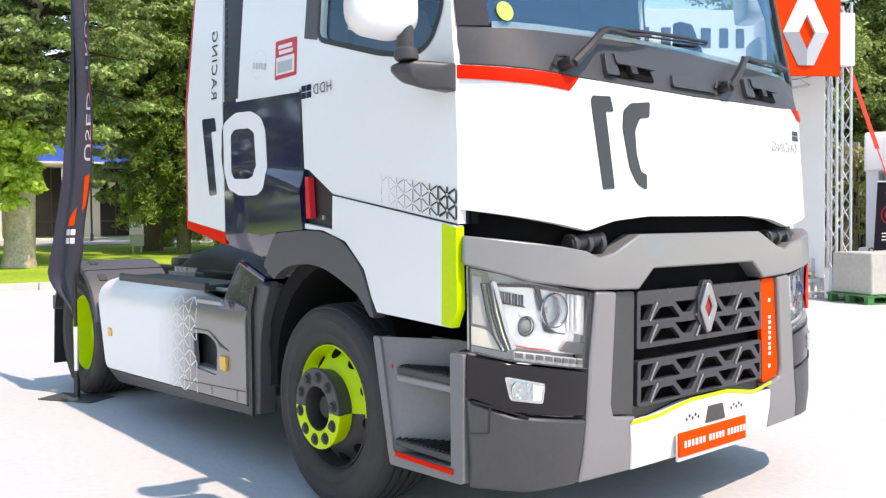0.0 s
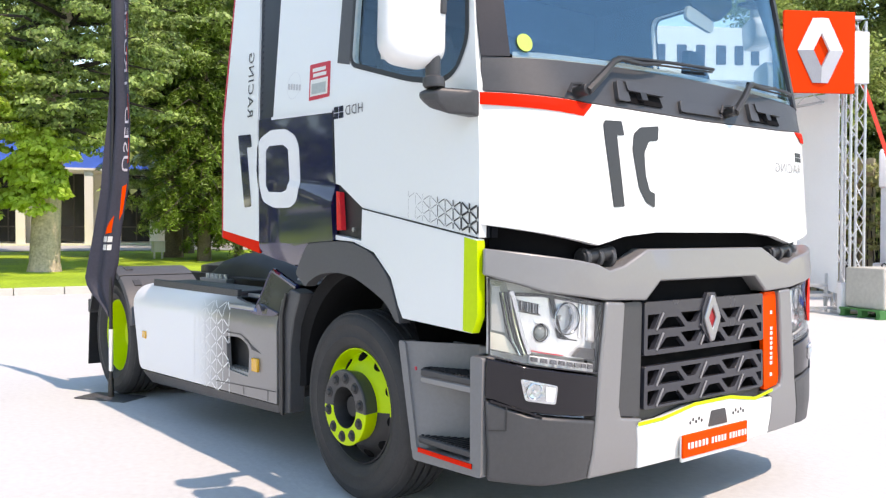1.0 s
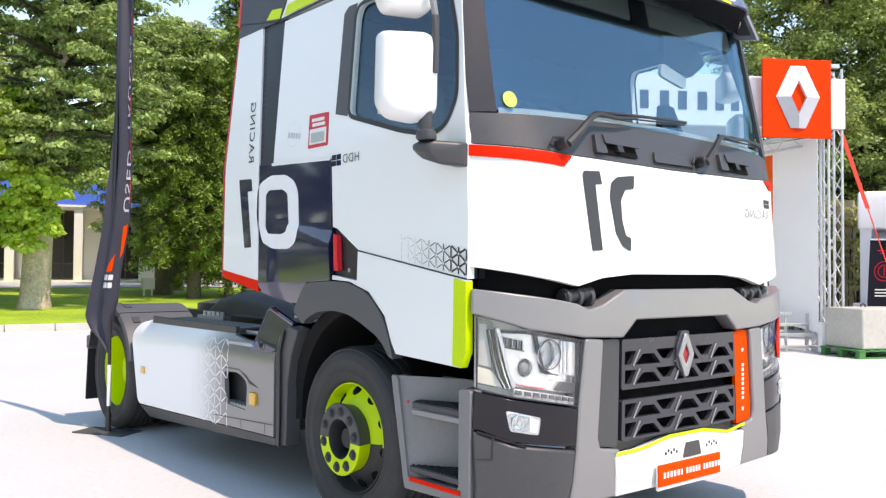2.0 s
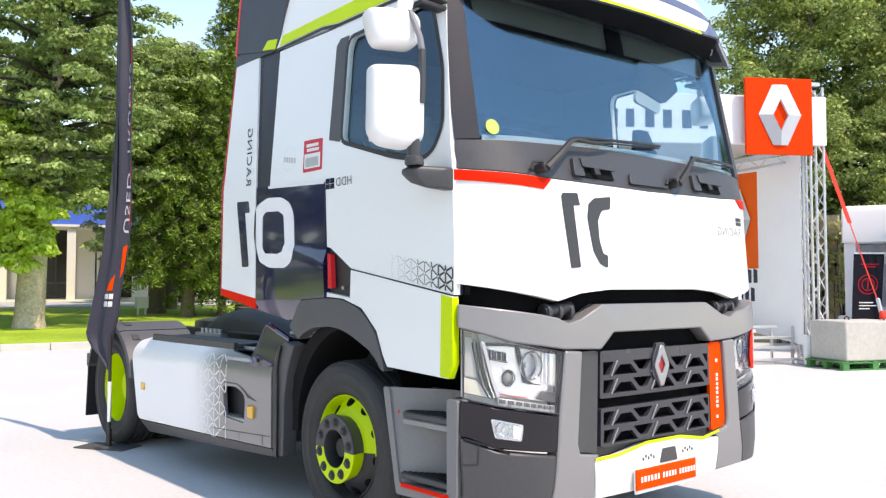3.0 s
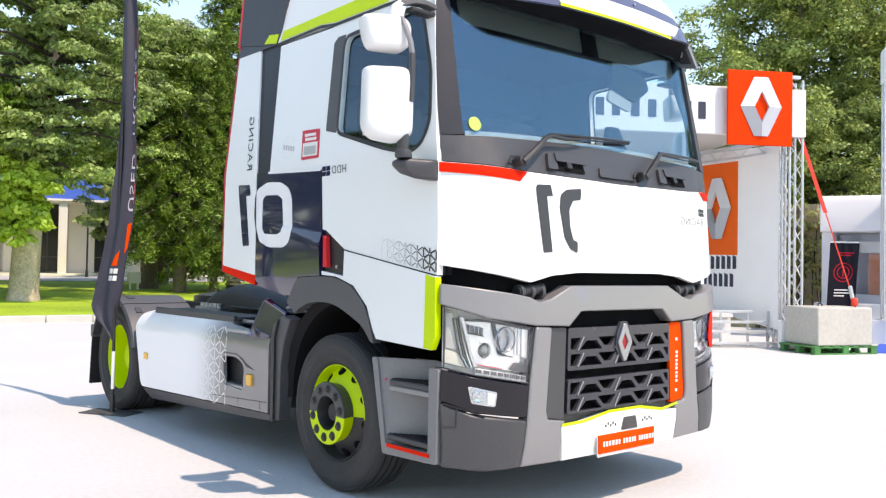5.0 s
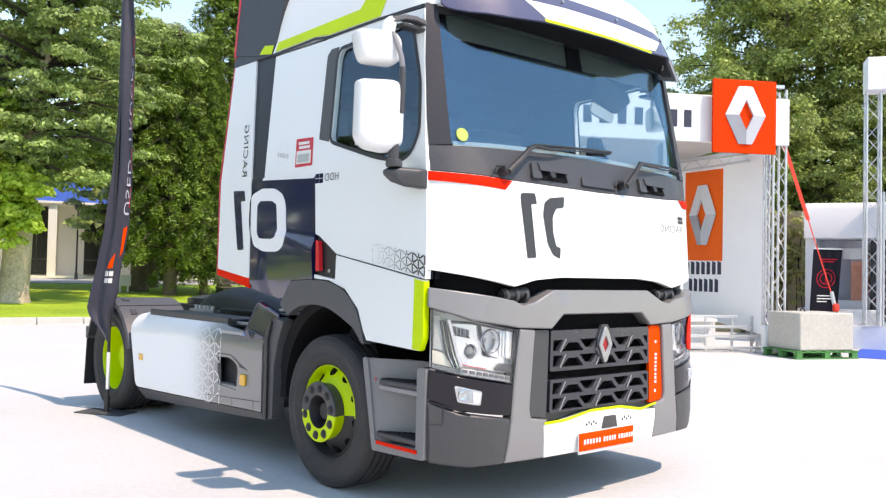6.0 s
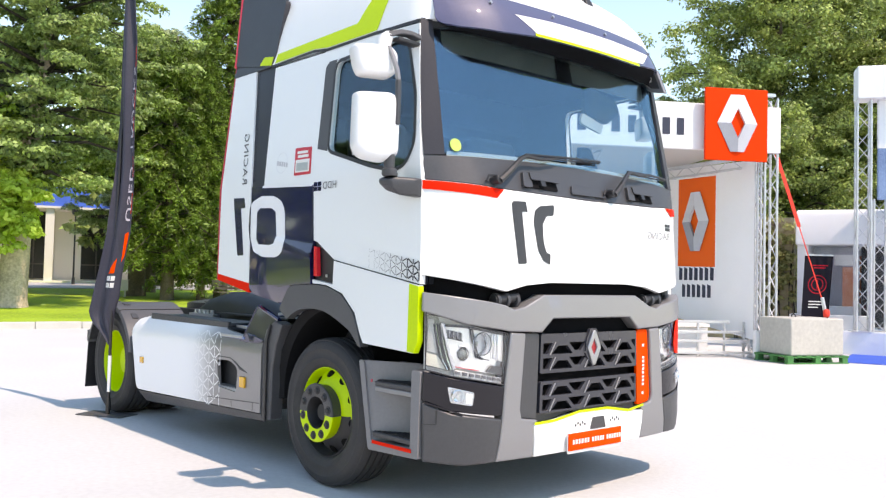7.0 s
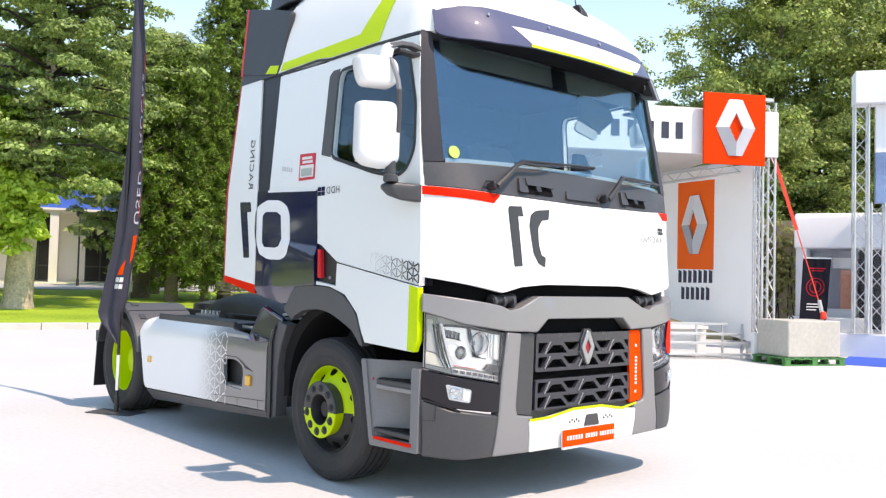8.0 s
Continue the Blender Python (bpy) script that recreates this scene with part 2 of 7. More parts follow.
def front_x(y, z):
    a = abs(y)
    p = float(np.interp(z, FRONT_Z, FRONT_P))
    k = float(np.interp(z, (1.8, 2.07), (0.19, 0.10)))
    k *= 0.82 if y > 0 else 1.0
    return p - 0.02 * (a / 0.85) ** 2 - (k * ((a - 0.85) / 0.39) ** 2 if a > 0.85 else 0.0)


def on_front(y, z, d=0.0):
    a = max(0.0, abs(y) - 0.85) / 0.39
    c = math.copysign(a * 0.75, y)
    n = Vector((1, c, 0)).normalized()
    return Vector((front_x(y, z), y, z)) + n * d


def side_y(z):
    return 1.24 - max(0.0, z - 2.0) * 0.09


def on_near(x, z, d=0.0):
    return Vector((x, -side_y(z) - d, z))


def on_far(x, z, d=0.0):
    return Vector((x, side_y(z) + d, z))


def on_navy(on, u, v, d):
    """The glossy panel on a cab side, with a crease that opens forwards and a foot that turns under."""
    zc = 1.639 - 0.113 * (u + 0.669)
    ledge = 0.085 * min(1.0, max(0.0, (u + 0.72) / 0.65))
    t = zc - v
    out = 0.0
    if t > 0 and ledge > 1e-4:
        out = 0.30 * ledge * min(1.0, t / ledge) - 0.05 * max(0.0, t - ledge)
    foot = max(0.0, 1.26 - v)
    return on(u, v, d + out - 0.35 * foot - 0.9 * foot * foot)


truck = thing("tractor_truck", "white road tractor truck with navy and lime film on pale paving", "truck")

# cab sides: near and far are alike
FAIRING = [(-1.385, 1.355), (-0.905, 1.29), (-0.913, 2.0), (-1.032, 2.93), (-1.345, 2.955)]
RED_FOOT = [(-1.387, 1.308), (-0.90, 1.222), (-0.90, 1.288), (-1.385, 1.353)]
NAVY_P = [(-0.898, 1.222), (-0.455, 1.128), (-0.334, 1.288), (-0.066, 1.300), (-0.068, 1.582), (-0.086, 1.952), (-0.735, 1.982), (-0.898, 1.99)]
WINDOW = [(0.055, 2.165), (0.54, 2.025), (0.775, 1.978), (0.875, 2.01), (0.935, 2.13), (0.905, 2.42), (0.80, 2.74), (0.70, 2.79), (0.07, 2.76), (0.045, 2.70)]
DOOR_UP = [(-0.724, 1.987), (-0.083, 1.957), (-0.063, 1.585), (-0.02, 1.575), (0.18, 1.458), (1.024, 1.320), (1.027, 1.60), (1.012, 1.95), (0.878, 2.845), (0.40, 2.86), (-0.08, 2.865), (-0.10, 2.85), (-0.743, 2.855)]
DOOR_LOW = [(0.18, 1.452), (1.016, 1.314), (1.018, 1.00), (0.985, 0.930), (0.508, 0.955), (0.472, 1.01), (0.417, 1.132), (0.28, 1.247), (0.10, 1.296), (-0.06, 1.304), (-0.06, 1.33), (0.172, 1.302)]
HANDLE = [(-0.064, 1.580), (0.025, 1.572), (0.176, 1.454), (0.17, 1.306), (-0.062, 1.334)]
ARCH = [(-0.455, 1.122), (-0.334, 1.284), (-0.064, 1.297), (0.10, 1.291), (0.277, 1.243), (0.414, 1.128), (0.468, 1.005), (0.497, 0.930), (0.468, 0.935), (0.385, 1.02), (0.22, 1.09), (0.10, 1.13), (-0.043, 1.143), (-0.20, 1.128), (-0.30, 1.09), (-0.35, 1.055)]
VENT = [(-0.908, 1.985), (-0.724, 1.98), (-0.745, 2.868), (-1.027, 2.905)]

DOORS = []
for on, nm in ((on_near, "near"), (on_far, "far")):
    part("side_fairing", sheet([FAIRING], on, 0.035), WHITE, truck, "white side air fairing", 0.004)
    part("fairing_foot", sheet([RED_FOOT], on, 0.03), RED, truck, "red strip along the fairing foot", 0.003)
    part("fairing_edge", tube([on(-1.392, 1.31, -0.01), on(-1.388, 2.0, -0.01), on(-1.352, 2.957, -0.01)], 0.013), CRIMSON, truck, "crimson rubber edge")
    part("navy_panel", sheet([NAVY_P], lambda u, v, d, on=on: on_navy(on, u, v, d), 0.03, 0.05, 0.02), NAVY, truck, "glossy navy cab panel", sharp=60)
    door = part("door", sheet([DOOR_UP, rounded(WINDOW, 0.05)], on, 0.04), WHITE, truck, "white cab door", 0.004)
    DOORS.append(door)
    part("door_foot", sheet([DOOR_LOW], on, 0.04, off=0.004), WHITE, truck, "white lower door panel", 0.004)
    part("handle_recess", sheet([HANDLE], on, 0.03, off=-0.02), BLACK_PL, truck)
    part("wheel_arch", sheet([rounded(ARCH, [0.02, 0.05, 0.02, 0.04, 0.06, 0.07, 0.05, 0.004, 0.004, 0.05, 0.06, 0.06, 0.06, 0.05, 0.03, 0.01])], on, 0.06, off=0.012), ARCH_GREY, truck, "dark grey wheel arch trim", 0.006)
    part("side_vent", sheet([VENT], on, 0.03, off=-0.012), VENT_DARK, truck, "dark recessed vent strip")
    part("side_window", sheet([rounded(WINDOW, 0.05)], on, 0.005, off=-0.018), GLASS_SIDE, door, "tinted side window").visible_shadow = False

# hood
HOOD = [(-1.237, 1.374), (-0.763, 1.288), (-0.60, 1.325), (-0.385, 1.343), (0.385, 1.343), (0.60, 1.325), (0.763, 1.288), (1.237, 1.374), (1.234, 1.91), (0.75, 1.884), (0.0, 1.872), (-0.75, 1.884), (-1.234, 1.91)]
hood = part("hood", sheet([HOOD], on_front, 0.04, 0.06, 0.08), WHITE, truck, "white front hood panel", 0.005)
COWL = [(-1.232, 1.914), (-0.75, 1.888), (0, 1.876), (0.75, 1.888), (1.232, 1.914), (1.215, 2.06), (1.08, 2.055), (0.5, 2.08), (0, 2.085), (-0.5, 2.08), (-1.08, 2.055), (-1.215, 2.06)]
part("cowl", sheet([COWL], on_front, 0.04, off=-0.004), GREY_PL, truck, "dark grey cowl under the windscreen", 0.004)
SCREEN = rounded([(-1.112, 2.06), (-0.5, 2.085), (0, 2.09), (0.5, 2.085), (1.112, 2.06), (1.09, 2.84), (0, 2.88), (-1.09, 2.84)], [0.05, 0, 0, 0, 0.05, 0.1, 0, 0.1])
part("windscreen", sheet([SCREEN], on_front, 0.006, off=-0.012), GLASS, truck, "tinted windscreen").visible_shadow = False
for s in (-1, 1):
    PIL = [(s * 1.217, 2.055), (s * 1.105, 2.06), (s * 1.085, 2.88), (s * 1.15, 2.88), (s * 1.17, 2.80), (s * 1.215, 2.2)]
    part("windscreen_pillar", sheet([PIL], on_front, 0.05, 0.04, 0.1), PILLAR, truck, "dark windscreen pillar", 0.006)

# bumper
BAND = [(-1.228, 1.277), (-0.889, 1.228), (-0.78, 1.21), (-0.708, 1.183), (-0.62, 1.20), (-0.458, 1.27), (0.458, 1.27), (0.62, 1.20), (0.708, 1.183), (0.78, 1.21), (0.889, 1.228), (1.228, 1.277),
        (1.232, 1.17), (1.03, 1.10), (0.741, 1.058), (0.482, 1.047), (0.383, 1.128), (-0.383, 1.128), (-0.482, 1.047), (-0.741, 1.058), (-1.03, 1.10), (-1.232, 1.17)]
part("bumper_beam", sheet([BAND], on_front, 0.10, off=0.01), SILVER, truck, "silver-grey bumper beam", 0.012)
for s in (-1, 1):
    def f(poly):
        return [(s * a, b) for a, b in poly]
    part("bumper_upright", sheet([f([(0.735, 1.052), (0.62, 1.045), (0.655, 0.60), (0.64, 0.55), (0.50, 0.53), (0.545, 0.50), (0.53, 0.312), (0.828, 0.318), (0.792, 0.56), (0.776, 0.75)])], on_front, 0.08, off=0.008), SILVER, truck, "silver-grey bumper upright", 0.01)
    part("grille_cheek", sheet([rounded(f([(0.612, 1.042), (0.487, 1.04), (0.502, 0.537), (0.64, 0.555), (0.65, 0.60)]), 0.02)], on_front, 0.022, off=-0.012), ORANGE if s > 0 else GREY_PL, truck, "orange grille side panel" if s > 0 else "dark grey grille side panel", 0.01)
    part("lamp_surround", sheet([f([(1.225, 0.835), (1.10, 0.80), (0.778, 0.742), (0.792, 0.575), (1.10, 0.615), (1.228, 0.675)])], on_front, 0.05), BLACK_GL, truck, "glossy black lamp surround", 0.006)
    part("bumper_corner", sheet([f([(1.228, 0.665), (1.10, 0.605), (0.795, 0.56), (0.832, 0.318), (1.046, 0.312), (1.217, 0.337)])], on_front, 0.08, off=0.004), GREY_PL, truck, "dark grey plastic bumper corner", 0.012)
part("bumper_skirt", sheet([[(-0.526, 0.313), (-0.542, 0.505), (-0.37, 0.51), (-0.142, 0.545), (0.142, 0.545), (0.37, 0.51), (0.542, 0.505), (0.526, 0.313)]], on_front, 0.06, off=0.012), WHITE, truck, "white lower bumper panel", 0.008)
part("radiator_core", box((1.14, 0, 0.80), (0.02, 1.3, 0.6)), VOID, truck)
# near-black sheet stands for the shade in the gap over the beam
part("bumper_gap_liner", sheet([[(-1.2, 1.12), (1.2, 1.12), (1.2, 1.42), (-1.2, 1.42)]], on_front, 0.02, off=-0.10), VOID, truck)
# unseen tray added to stop sun leaking through the bumper onto the paving
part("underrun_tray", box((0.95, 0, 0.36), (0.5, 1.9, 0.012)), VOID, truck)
# cab shell
part("rear_wall", box((-0.93, 0, 2.05), (0.06, 2.3, 1.7)), GREY_PL, truck, "dark cab rear wall")
part("cab_floor", box((0.05, 0, 1.36), (1.9, 2.3, 0.08)), INTERIOR, truck)


def roof_ring(x):
    h = float(np.interp(x, (-1.36, -0.82, -0.6, 0.0, 0.4, 0.7, 0.9, 1.0, 1.07), (3.56, 3.66, 3.74, 3.70, 3.58, 3.45, 3.30, 3.18, 3.02)))
    b = 2.875
    pts = []
    for i in range(33):
        t = math.pi * i / 32
        c, s = math.cos(t), math.sin(t)
        w = 1.165 if x < 0.8 else 1.165 - 0.35 * ((x - 0.8) / 0.27) ** 2
        yy = -w * math.copysign(abs(c) ** 0.42, c)
        zz = b + (h - b) * abs(s) ** 0.62
        yy *= 1 - 0.10 * (zz - b)
        pts.append((x, yy, zz))
    return pts


part("roof", loft([roof_ring(x) for x in (-0.80, -0.5, -0.2, 0.1, 0.4, 0.6, 0.75, 0.85, 0.92, 0.98, 1.03, 1.06)], True, True), WHITE, truck, "white aerodynamic cab roof", sharp=50)
part("roof_rear", loft([roof_ring(x) for x in (-1.36, -1.1, -0.805)], True, True), CHARCOAL, truck, "charcoal rear roof fairing", sharp=50)
COLLAR = [(-1.345, 2.968), (-1.0, 2.905), (-0.793, 2.872), (-0.746, 2.967), (-0.68, 3.347), (-0.923, 3.412), (-1.362, 3.512)]
for on in (on_near, on_far):
    part("roof_collar", sheet([rounded(COLLAR, [0.01, 0.05, 0.01, 0.02, 0.03, 0.05, 0.03])], on, 0.04, 0.2, 0.2, 0.008), CHARCOAL, truck, "charcoal collar beside the roof", 0.008)
part("roof_deflector", loft([[(x, y, z) for y, z in ((-w, 3.48), (-w + 0.02, h), (w - 0.02, h), (w, 3.48))] for x, w, h in ((-1.24, 1.0, 3.60), (-0.9, 1.03, 3.70), (-0.55, 1.0, 3.75))]), CHARCOAL, truck, "charcoal roof deflector", 0.01)



# ---- wheels ----
def turned(profile, m, a0=0.0, a1=360.0, seg=60, holes=()):
    """Part of a turned shape between two angles; holes: bands of the profile pierced ten times round."""
    bm = bmesh.new()
    n = max(2, round(seg * (a1 - a0) / 360))
    full = a1 - a0 >= 359.9
    vs = [[bm.verts.new(m @ Vector((r * math.cos(radians(a0 + (a1 - a0) * k / n)), r * math.sin(radians(a0 + (a1 - a0) * k / n)), h))) for k in range(n if full else n + 1)] for r, h in profile]
    for b, (p, q) in enumerate(zip(vs, vs[1:])):
        for k in range(n):
            mid = a0 + (a1 - a0) * (k + 0.5) / n
            if b in holes and (mid % 36.0) < 15.0:
                continue
            j = (k + 1) % len(p)
            bm.faces.new((p[k], p[j], q[j], q[k]))
    return bm


TYRE = [(0.285, -0.11), (0.30, -0.135), (0.34, -0.15), (0.40, -0.157), (0.445, -0.15), (0.472, -0.135), (0.486, -0.118)]
for g in (-0.075, -0.025, 0.025, 0.075):
    TYRE += [(0.49, g - 0.008), (0.478, g - 0.006), (0.478, g + 0.006), (0.49, g + 0.008)]
TYRE += [(0.486, 0.118), (0.476, 0.132), (0.470, 0.131), (0.463, 0.140), (0.445, 0.150), (0.418, 0.156), (0.414, 0.1535), (0.36, 0.1535), (0.356, 0.156), (0.34, 0.150), (0.325, 0.141), (0.318, 0.140), (0.305, 0.128), (0.292, 0.11)]
NUT = lathe([(0.0, 0.0), (0.0, 0.016), (0.011, 0.015), (0.014, 0.012), (0.015, 0.004), (0.022, 0.003), (0.023, 0.0)], 10)
NUT_MESH = finish(NUT, "wheel_nut", BLACK_PL)


def wheel(x, y, side, front):
    k = 0.972 if front else 1.0
    m = Matrix.Translation((x, y, 0.49 * k)) @ Matrix.Rotation(radians(90 if side < 0 else -90), 4, "X") @ Matrix.Diagonal((k, k, 1.0, 1.0))
    flip = 1 if side < 0 else -1
    hub = part("wheel", turned([(0.26, -0.14), (0.25, -0.02), (0.20, -0.01), (0.10, 0.0), (0.04, 0.02)] if front else [(0.28, -0.14), (0.27, -0.12), (0.2, -0.115), (0.0001, -0.11)], m), BLACK_PL, truck, "front wheel" if front else "rear wheel")
    part("tyre", turned(TYRE, m, seg=72), RUBBER, hub, "black rubber tyre")
    if front:
        rim = [(0.284, 0.06), (0.296, 0.108), (0.295, 0.124), (0.289, 0.127), (0.282, 0.110), (0.276, 0.072), (0.270, 0.060), (0.264, 0.060), (0.222, 0.098), (0.204, 0.112), (0.186, 0.122), (0.170, 0.126)]
        holes = ()
        up, low = (-2.0 * flip, 182.0), (182.0, 358.0)
        if flip < 0:
            up, low = (178.0, 362.0), (2.0, 178.0)
        part("rim", turned(rim, m, *up, holes=holes), LIME, hub, "lime upper half of the rim")
        part("rim", turned(rim, m, *low, holes=holes), BLACK_PL, hub, "black lower half of the rim")
        # black discs laid on the rim stand for the shade in its holes
        for k in range(10):
            a = radians(36 * k + 24)
            hm = m @ Matrix.Rotation(a, 4, "Z") @ Matrix.Translation((0.251, 0, 0.0765)) @ Matrix.Rotation(radians(38), 4, "Y")
            part("hand_hole", lathe([(0.0, 0.0015), (0.031, 0.0015), (0.033, 0.0005), (0.033, -0.006)], 18, hm), VOID, hub, "black disc for the shade in a rim hole")
        ring = [(0.172, 0.10), (0.188, 0.184), (0.193, 0.196), (0.192, 0.202), (0.187, 0.206), (0.112, 0.206), (0.106, 0.203)]
        part("hub_bore", turned([(0.106, 0.203), (0.100, 0.19), (0.092, 0.05)], m, seg=40), BLACK_PL, hub, "dark bore of the hub ring")
        part("hub_ring", turned(ring, m, *low), LIME, hub, "lime lower half of the hub ring")
        part("hub_ring", turned(ring, m, *up), GREY_PL, hub, "dark upper half of the hub ring")
        part("hub_cap", turned([(0.093, 0.05), (0.090, 0.09), (0.066, 0.095), (0.060, 0.10), (0.056, 0.15), (0.050, 0.158), (0.0001, 0.160)], m, seg=24), CHASSIS, hub)
        for k in range(10):
            a = radians(36 * k + 12)
            n = new("wheel_nut", NUT_MESH)
            n.parent = hub
            n.matrix_local = m @ Matrix.Translation((0.150 * math.cos(a), 0.150 * math.sin(a), 0.206)) @ Matrix.Diagonal((1.3, 1.3, 1.0, 1.0))
    else:
        rim = [(0.292, 0.06), (0.302, 0.10), (0.300, 0.112), (0.293, 0.114), (0.288, 0.10), (0.276, 0.02), (0.268, -0.07), (0.25, -0.09), (0.225, -0.075), (0.205, -0.07), (0.15, -0.068), (0.13, -0.06)]
        part("rim", turned(rim, m, holes=(7,)), LIME, hub, "lime steel rim")
        part("hub_cap", turned([(0.132, -0.065), (0.13, 0.0), (0.12, 0.02), (0.06, 0.03), (0.0001, 0.032)], m, seg=24), LIME, hub)
        for k in range(10):
            a = radians(36 * k)
            n = new("wheel_nut", NUT_MESH)
            n.parent = hub
            n.matrix_local = m @ Matrix.Translation((0.168 * math.cos(a), 0.168 * math.sin(a), -0.07))
        m2 = m @ Matrix.Translation((0, 0, -0.35))
        part("tyre", turned(TYRE, m2, seg=48), RUBBER, hub)


for sd in (-1, 1):
    wheel(0.03, sd * 1.045, sd, True)
    wheel(-3.62, sd * 1.04, sd, False)
part("front_axle", rod((0.03, -0.95, 0.45), (0.03, 0.95, 0.45), 0.07), CHASSIS, truck)
part("rear_axle", rod((-3.62, -0.75, 0.49), (-3.62, 0.75, 0.49), 0.10), CHASSIS, truck)
for sd in (-1, 1):
    # dark lining of the front wheel housing
    ring = []
    for yy, wide in ((sd * 1.15, 0.06), (sd * 1.12, 0.0), (sd * 0.70, 0.0)):
        ring.append([(0.03 + (0.545 if a < 90 else 0.60 + wide) * math.cos(radians(a)), yy, 0.55 + (0.59 + wide) * math.sin(radians(a))) for a in range(-6, 187, 8)])
    part("wheel_housing", loft(ring, closed=False), HOUSING, truck)
    part("housing_wall", box((0.02, sd * 0.68, 0.85), (1.25, 0.02, 0.72)), BLACK_PL, truck)

# ---- chassis ----
for sd in (-1, 1):
    part("chassis_rail", box((-1.9, sd * 0.41, 0.86), (5.4, 0.08, 0.27)), CHASSIS, truck, bevel=0.006)
    part("fuel_tank", box((-1.85, sd * 0.86, 0.62), (1.9, 0.55, 0.56)), CHASSIS, truck, bevel=0.06)
for x in (-4.45, -2.6, -1.2):
    part("cross_member", box((x, 0, 0.86), (0.12, 0.78, 0.2)), CHASSIS, truck)
part("gearbox", box((-0.55, 0, 0.75), (0.9, 0.6, 0.5)), CHASSIS, truck, bevel=0.05)
part("engine", box((0.2, 0, 0.98), (1.4, 0.9, 0.62)), CHASSIS, truck, bevel=0.05)
part("deck_plate", box((-1.75, 0, 1.005), (1.2, 1.5, 0.012)), CHASSIS, truck, "dark chequered deck plate")
# fifth wheel: a dished plate with a mouth, on a pedestal
FW = [(0.46 * math.cos(radians(a)), 0.46 * math.sin(radians(a))) for a in range(200, 521, 10)] + [(-0.62, 0.13), (-0.12, 0.06), (-0.12, -0.06), (-0.62, -0.13)]
GREASE = mat("greased_steel", (0.04, 0.04, 0.042), 0.32, vary=0.4, scale=5, bump=0.15)
part("fifth_wheel", sheet([FW], lambda u, v, d: Vector((-3.58 + 0.9 * u, v * 0.9, 1.10 + d - 0.10 * max(0.0, -u - 0.05) ** 1.5 * 3 - 0.04 * (u * u + v * v) / 0.2)), 0.06, 0.07, 0.07), GREASE, truck, "greasy black fifth wheel coupling", 0.012)
part("coupling_pedestal", box((-3.5, 0, 1.0), (0.4, 0.7, 0.14)), CHASSIS, truck, bevel=0.02)
part("hose_hoop", tube([(-1.55, -0.50, 1.02), (-1.62, -0.50, 1.18), (-1.60, -0.45, 1.26), (-1.60, 0.45, 1.26), (-1.62, 0.50, 1.18), (-1.55, 0.50, 1.02)], 0.02), CHASSIS, truck)
for k in range(4):
    part("coupling_hose", tube([(-1.35, -0.3 + 0.18 * k, 1.06), (-1.6, -0.32 + 0.18 * k, 1.10 + 0.02 * k), (-1.85, -0.25 + 0.15 * k, 1.04)], 0.014), (BLACK_PL, CRIMSON, NAVY, BLACK_PL)[k], truck)
HUMP = ((-3.02, 0.0), (-2.94, 0.07), (-2.76, 0.16), (-2.55, 0.205), (-2.37, 0.22), (-2.03, 0.20), (-1.7, 0.13), (-1.48, 0.05))
part("engine_cover", loft([[(x, y, 0.96 + (h + 0.02) * f) for y, f in ((-0.66, 0.0), (-0.645, 0.55), (-0.61, 0.86), (-0.52, 0.98), (0.0, 1.04), (0.52, 0.98), (0.61, 0.86), (0.645, 0.55), (0.66, 0.0))] for x, h in HUMP]), mat("black_cover", (0.012, 0.012, 0.013), 0.45, vary=0.2), truck, "black moulded cover behind the cab", sharp=60)
for k in range(5):
    part("air_coupling", rod((-2.85 + 0.08 * k, -0.70, 0.97), (-2.85 + 0.08 * k, -0.70, 1.02), 0.02, 8), STEEL, truck)
part("coupling_bracket", box((-2.69, -0.70, 0.97), (0.48, 0.07, 0.03)), STEEL, truck)
part("grab_rail", tube([(-0.95, -0.95, 1.06), (-0.6, -0.98, 1.08), (-0.3, -0.98, 1.08)], 0.012), STEEL, truck)
part("cab_tunnel", box((-0.15, 0, 1.2), (1.5, 1.35, 0.26)), BLACK_PL, truck)

# ---- side skirts ----
def on_skirt(x, z, d=0.0):
    return Vector((x, -(1.215 - 0.09 * max(0.0, (z - 0.80) / 0.17) ** 2 - 0.05 * max(0.0, (0.36 - z) / 0.16) ** 2 + d), z))


def on_skirt_far(x, z, d=0.0):
    p = on_skirt(x, z, d)
    return Vector((p.x, -p.y, p.z))


FIN_GREY = mat("fin_grey_gloss", (0.06, 0.058, 0.056), 0.22, vary=0.1, coat=0.5)
# metal tinted blue: the sky's reflection is put into its colour
STEP_SKY_TINT = mat("sky_tinted_metal", (0.16, 0.24, 0.46), 0.28, metal=0.5, vary=0.15)
SKIRT_FILM = mat("skirt_film", (0.24, 0.232, 0.23), 0.30, metal=0.3, vary=0.05, coat=0.5)
nt = SKIRT_FILM.node_tree
bs = nt.nodes["Principled BSDF"]
src = bs.inputs["Base Color"].links[0].from_socket
tcn = nt.nodes.new("ShaderNodeTexCoord")
sep = nt.nodes.new("ShaderNodeSeparateXYZ")
nt.links.new(tcn.outputs["Object"], sep.inputs[0])
mrn = nt.nodes.new("ShaderNodeMapRange")
mrn.interpolation_type = "SMOOTHSTEP"
mrn.inputs["From Min"].default_value, mrn.inputs["From Max"].default_value = -1.36, -1.88
nt.links.new(sep.outputs[0], mrn.inputs["Value"])
mxn = nt.nodes.new("ShaderNodeMix")
mxn.data_type = "RGBA"
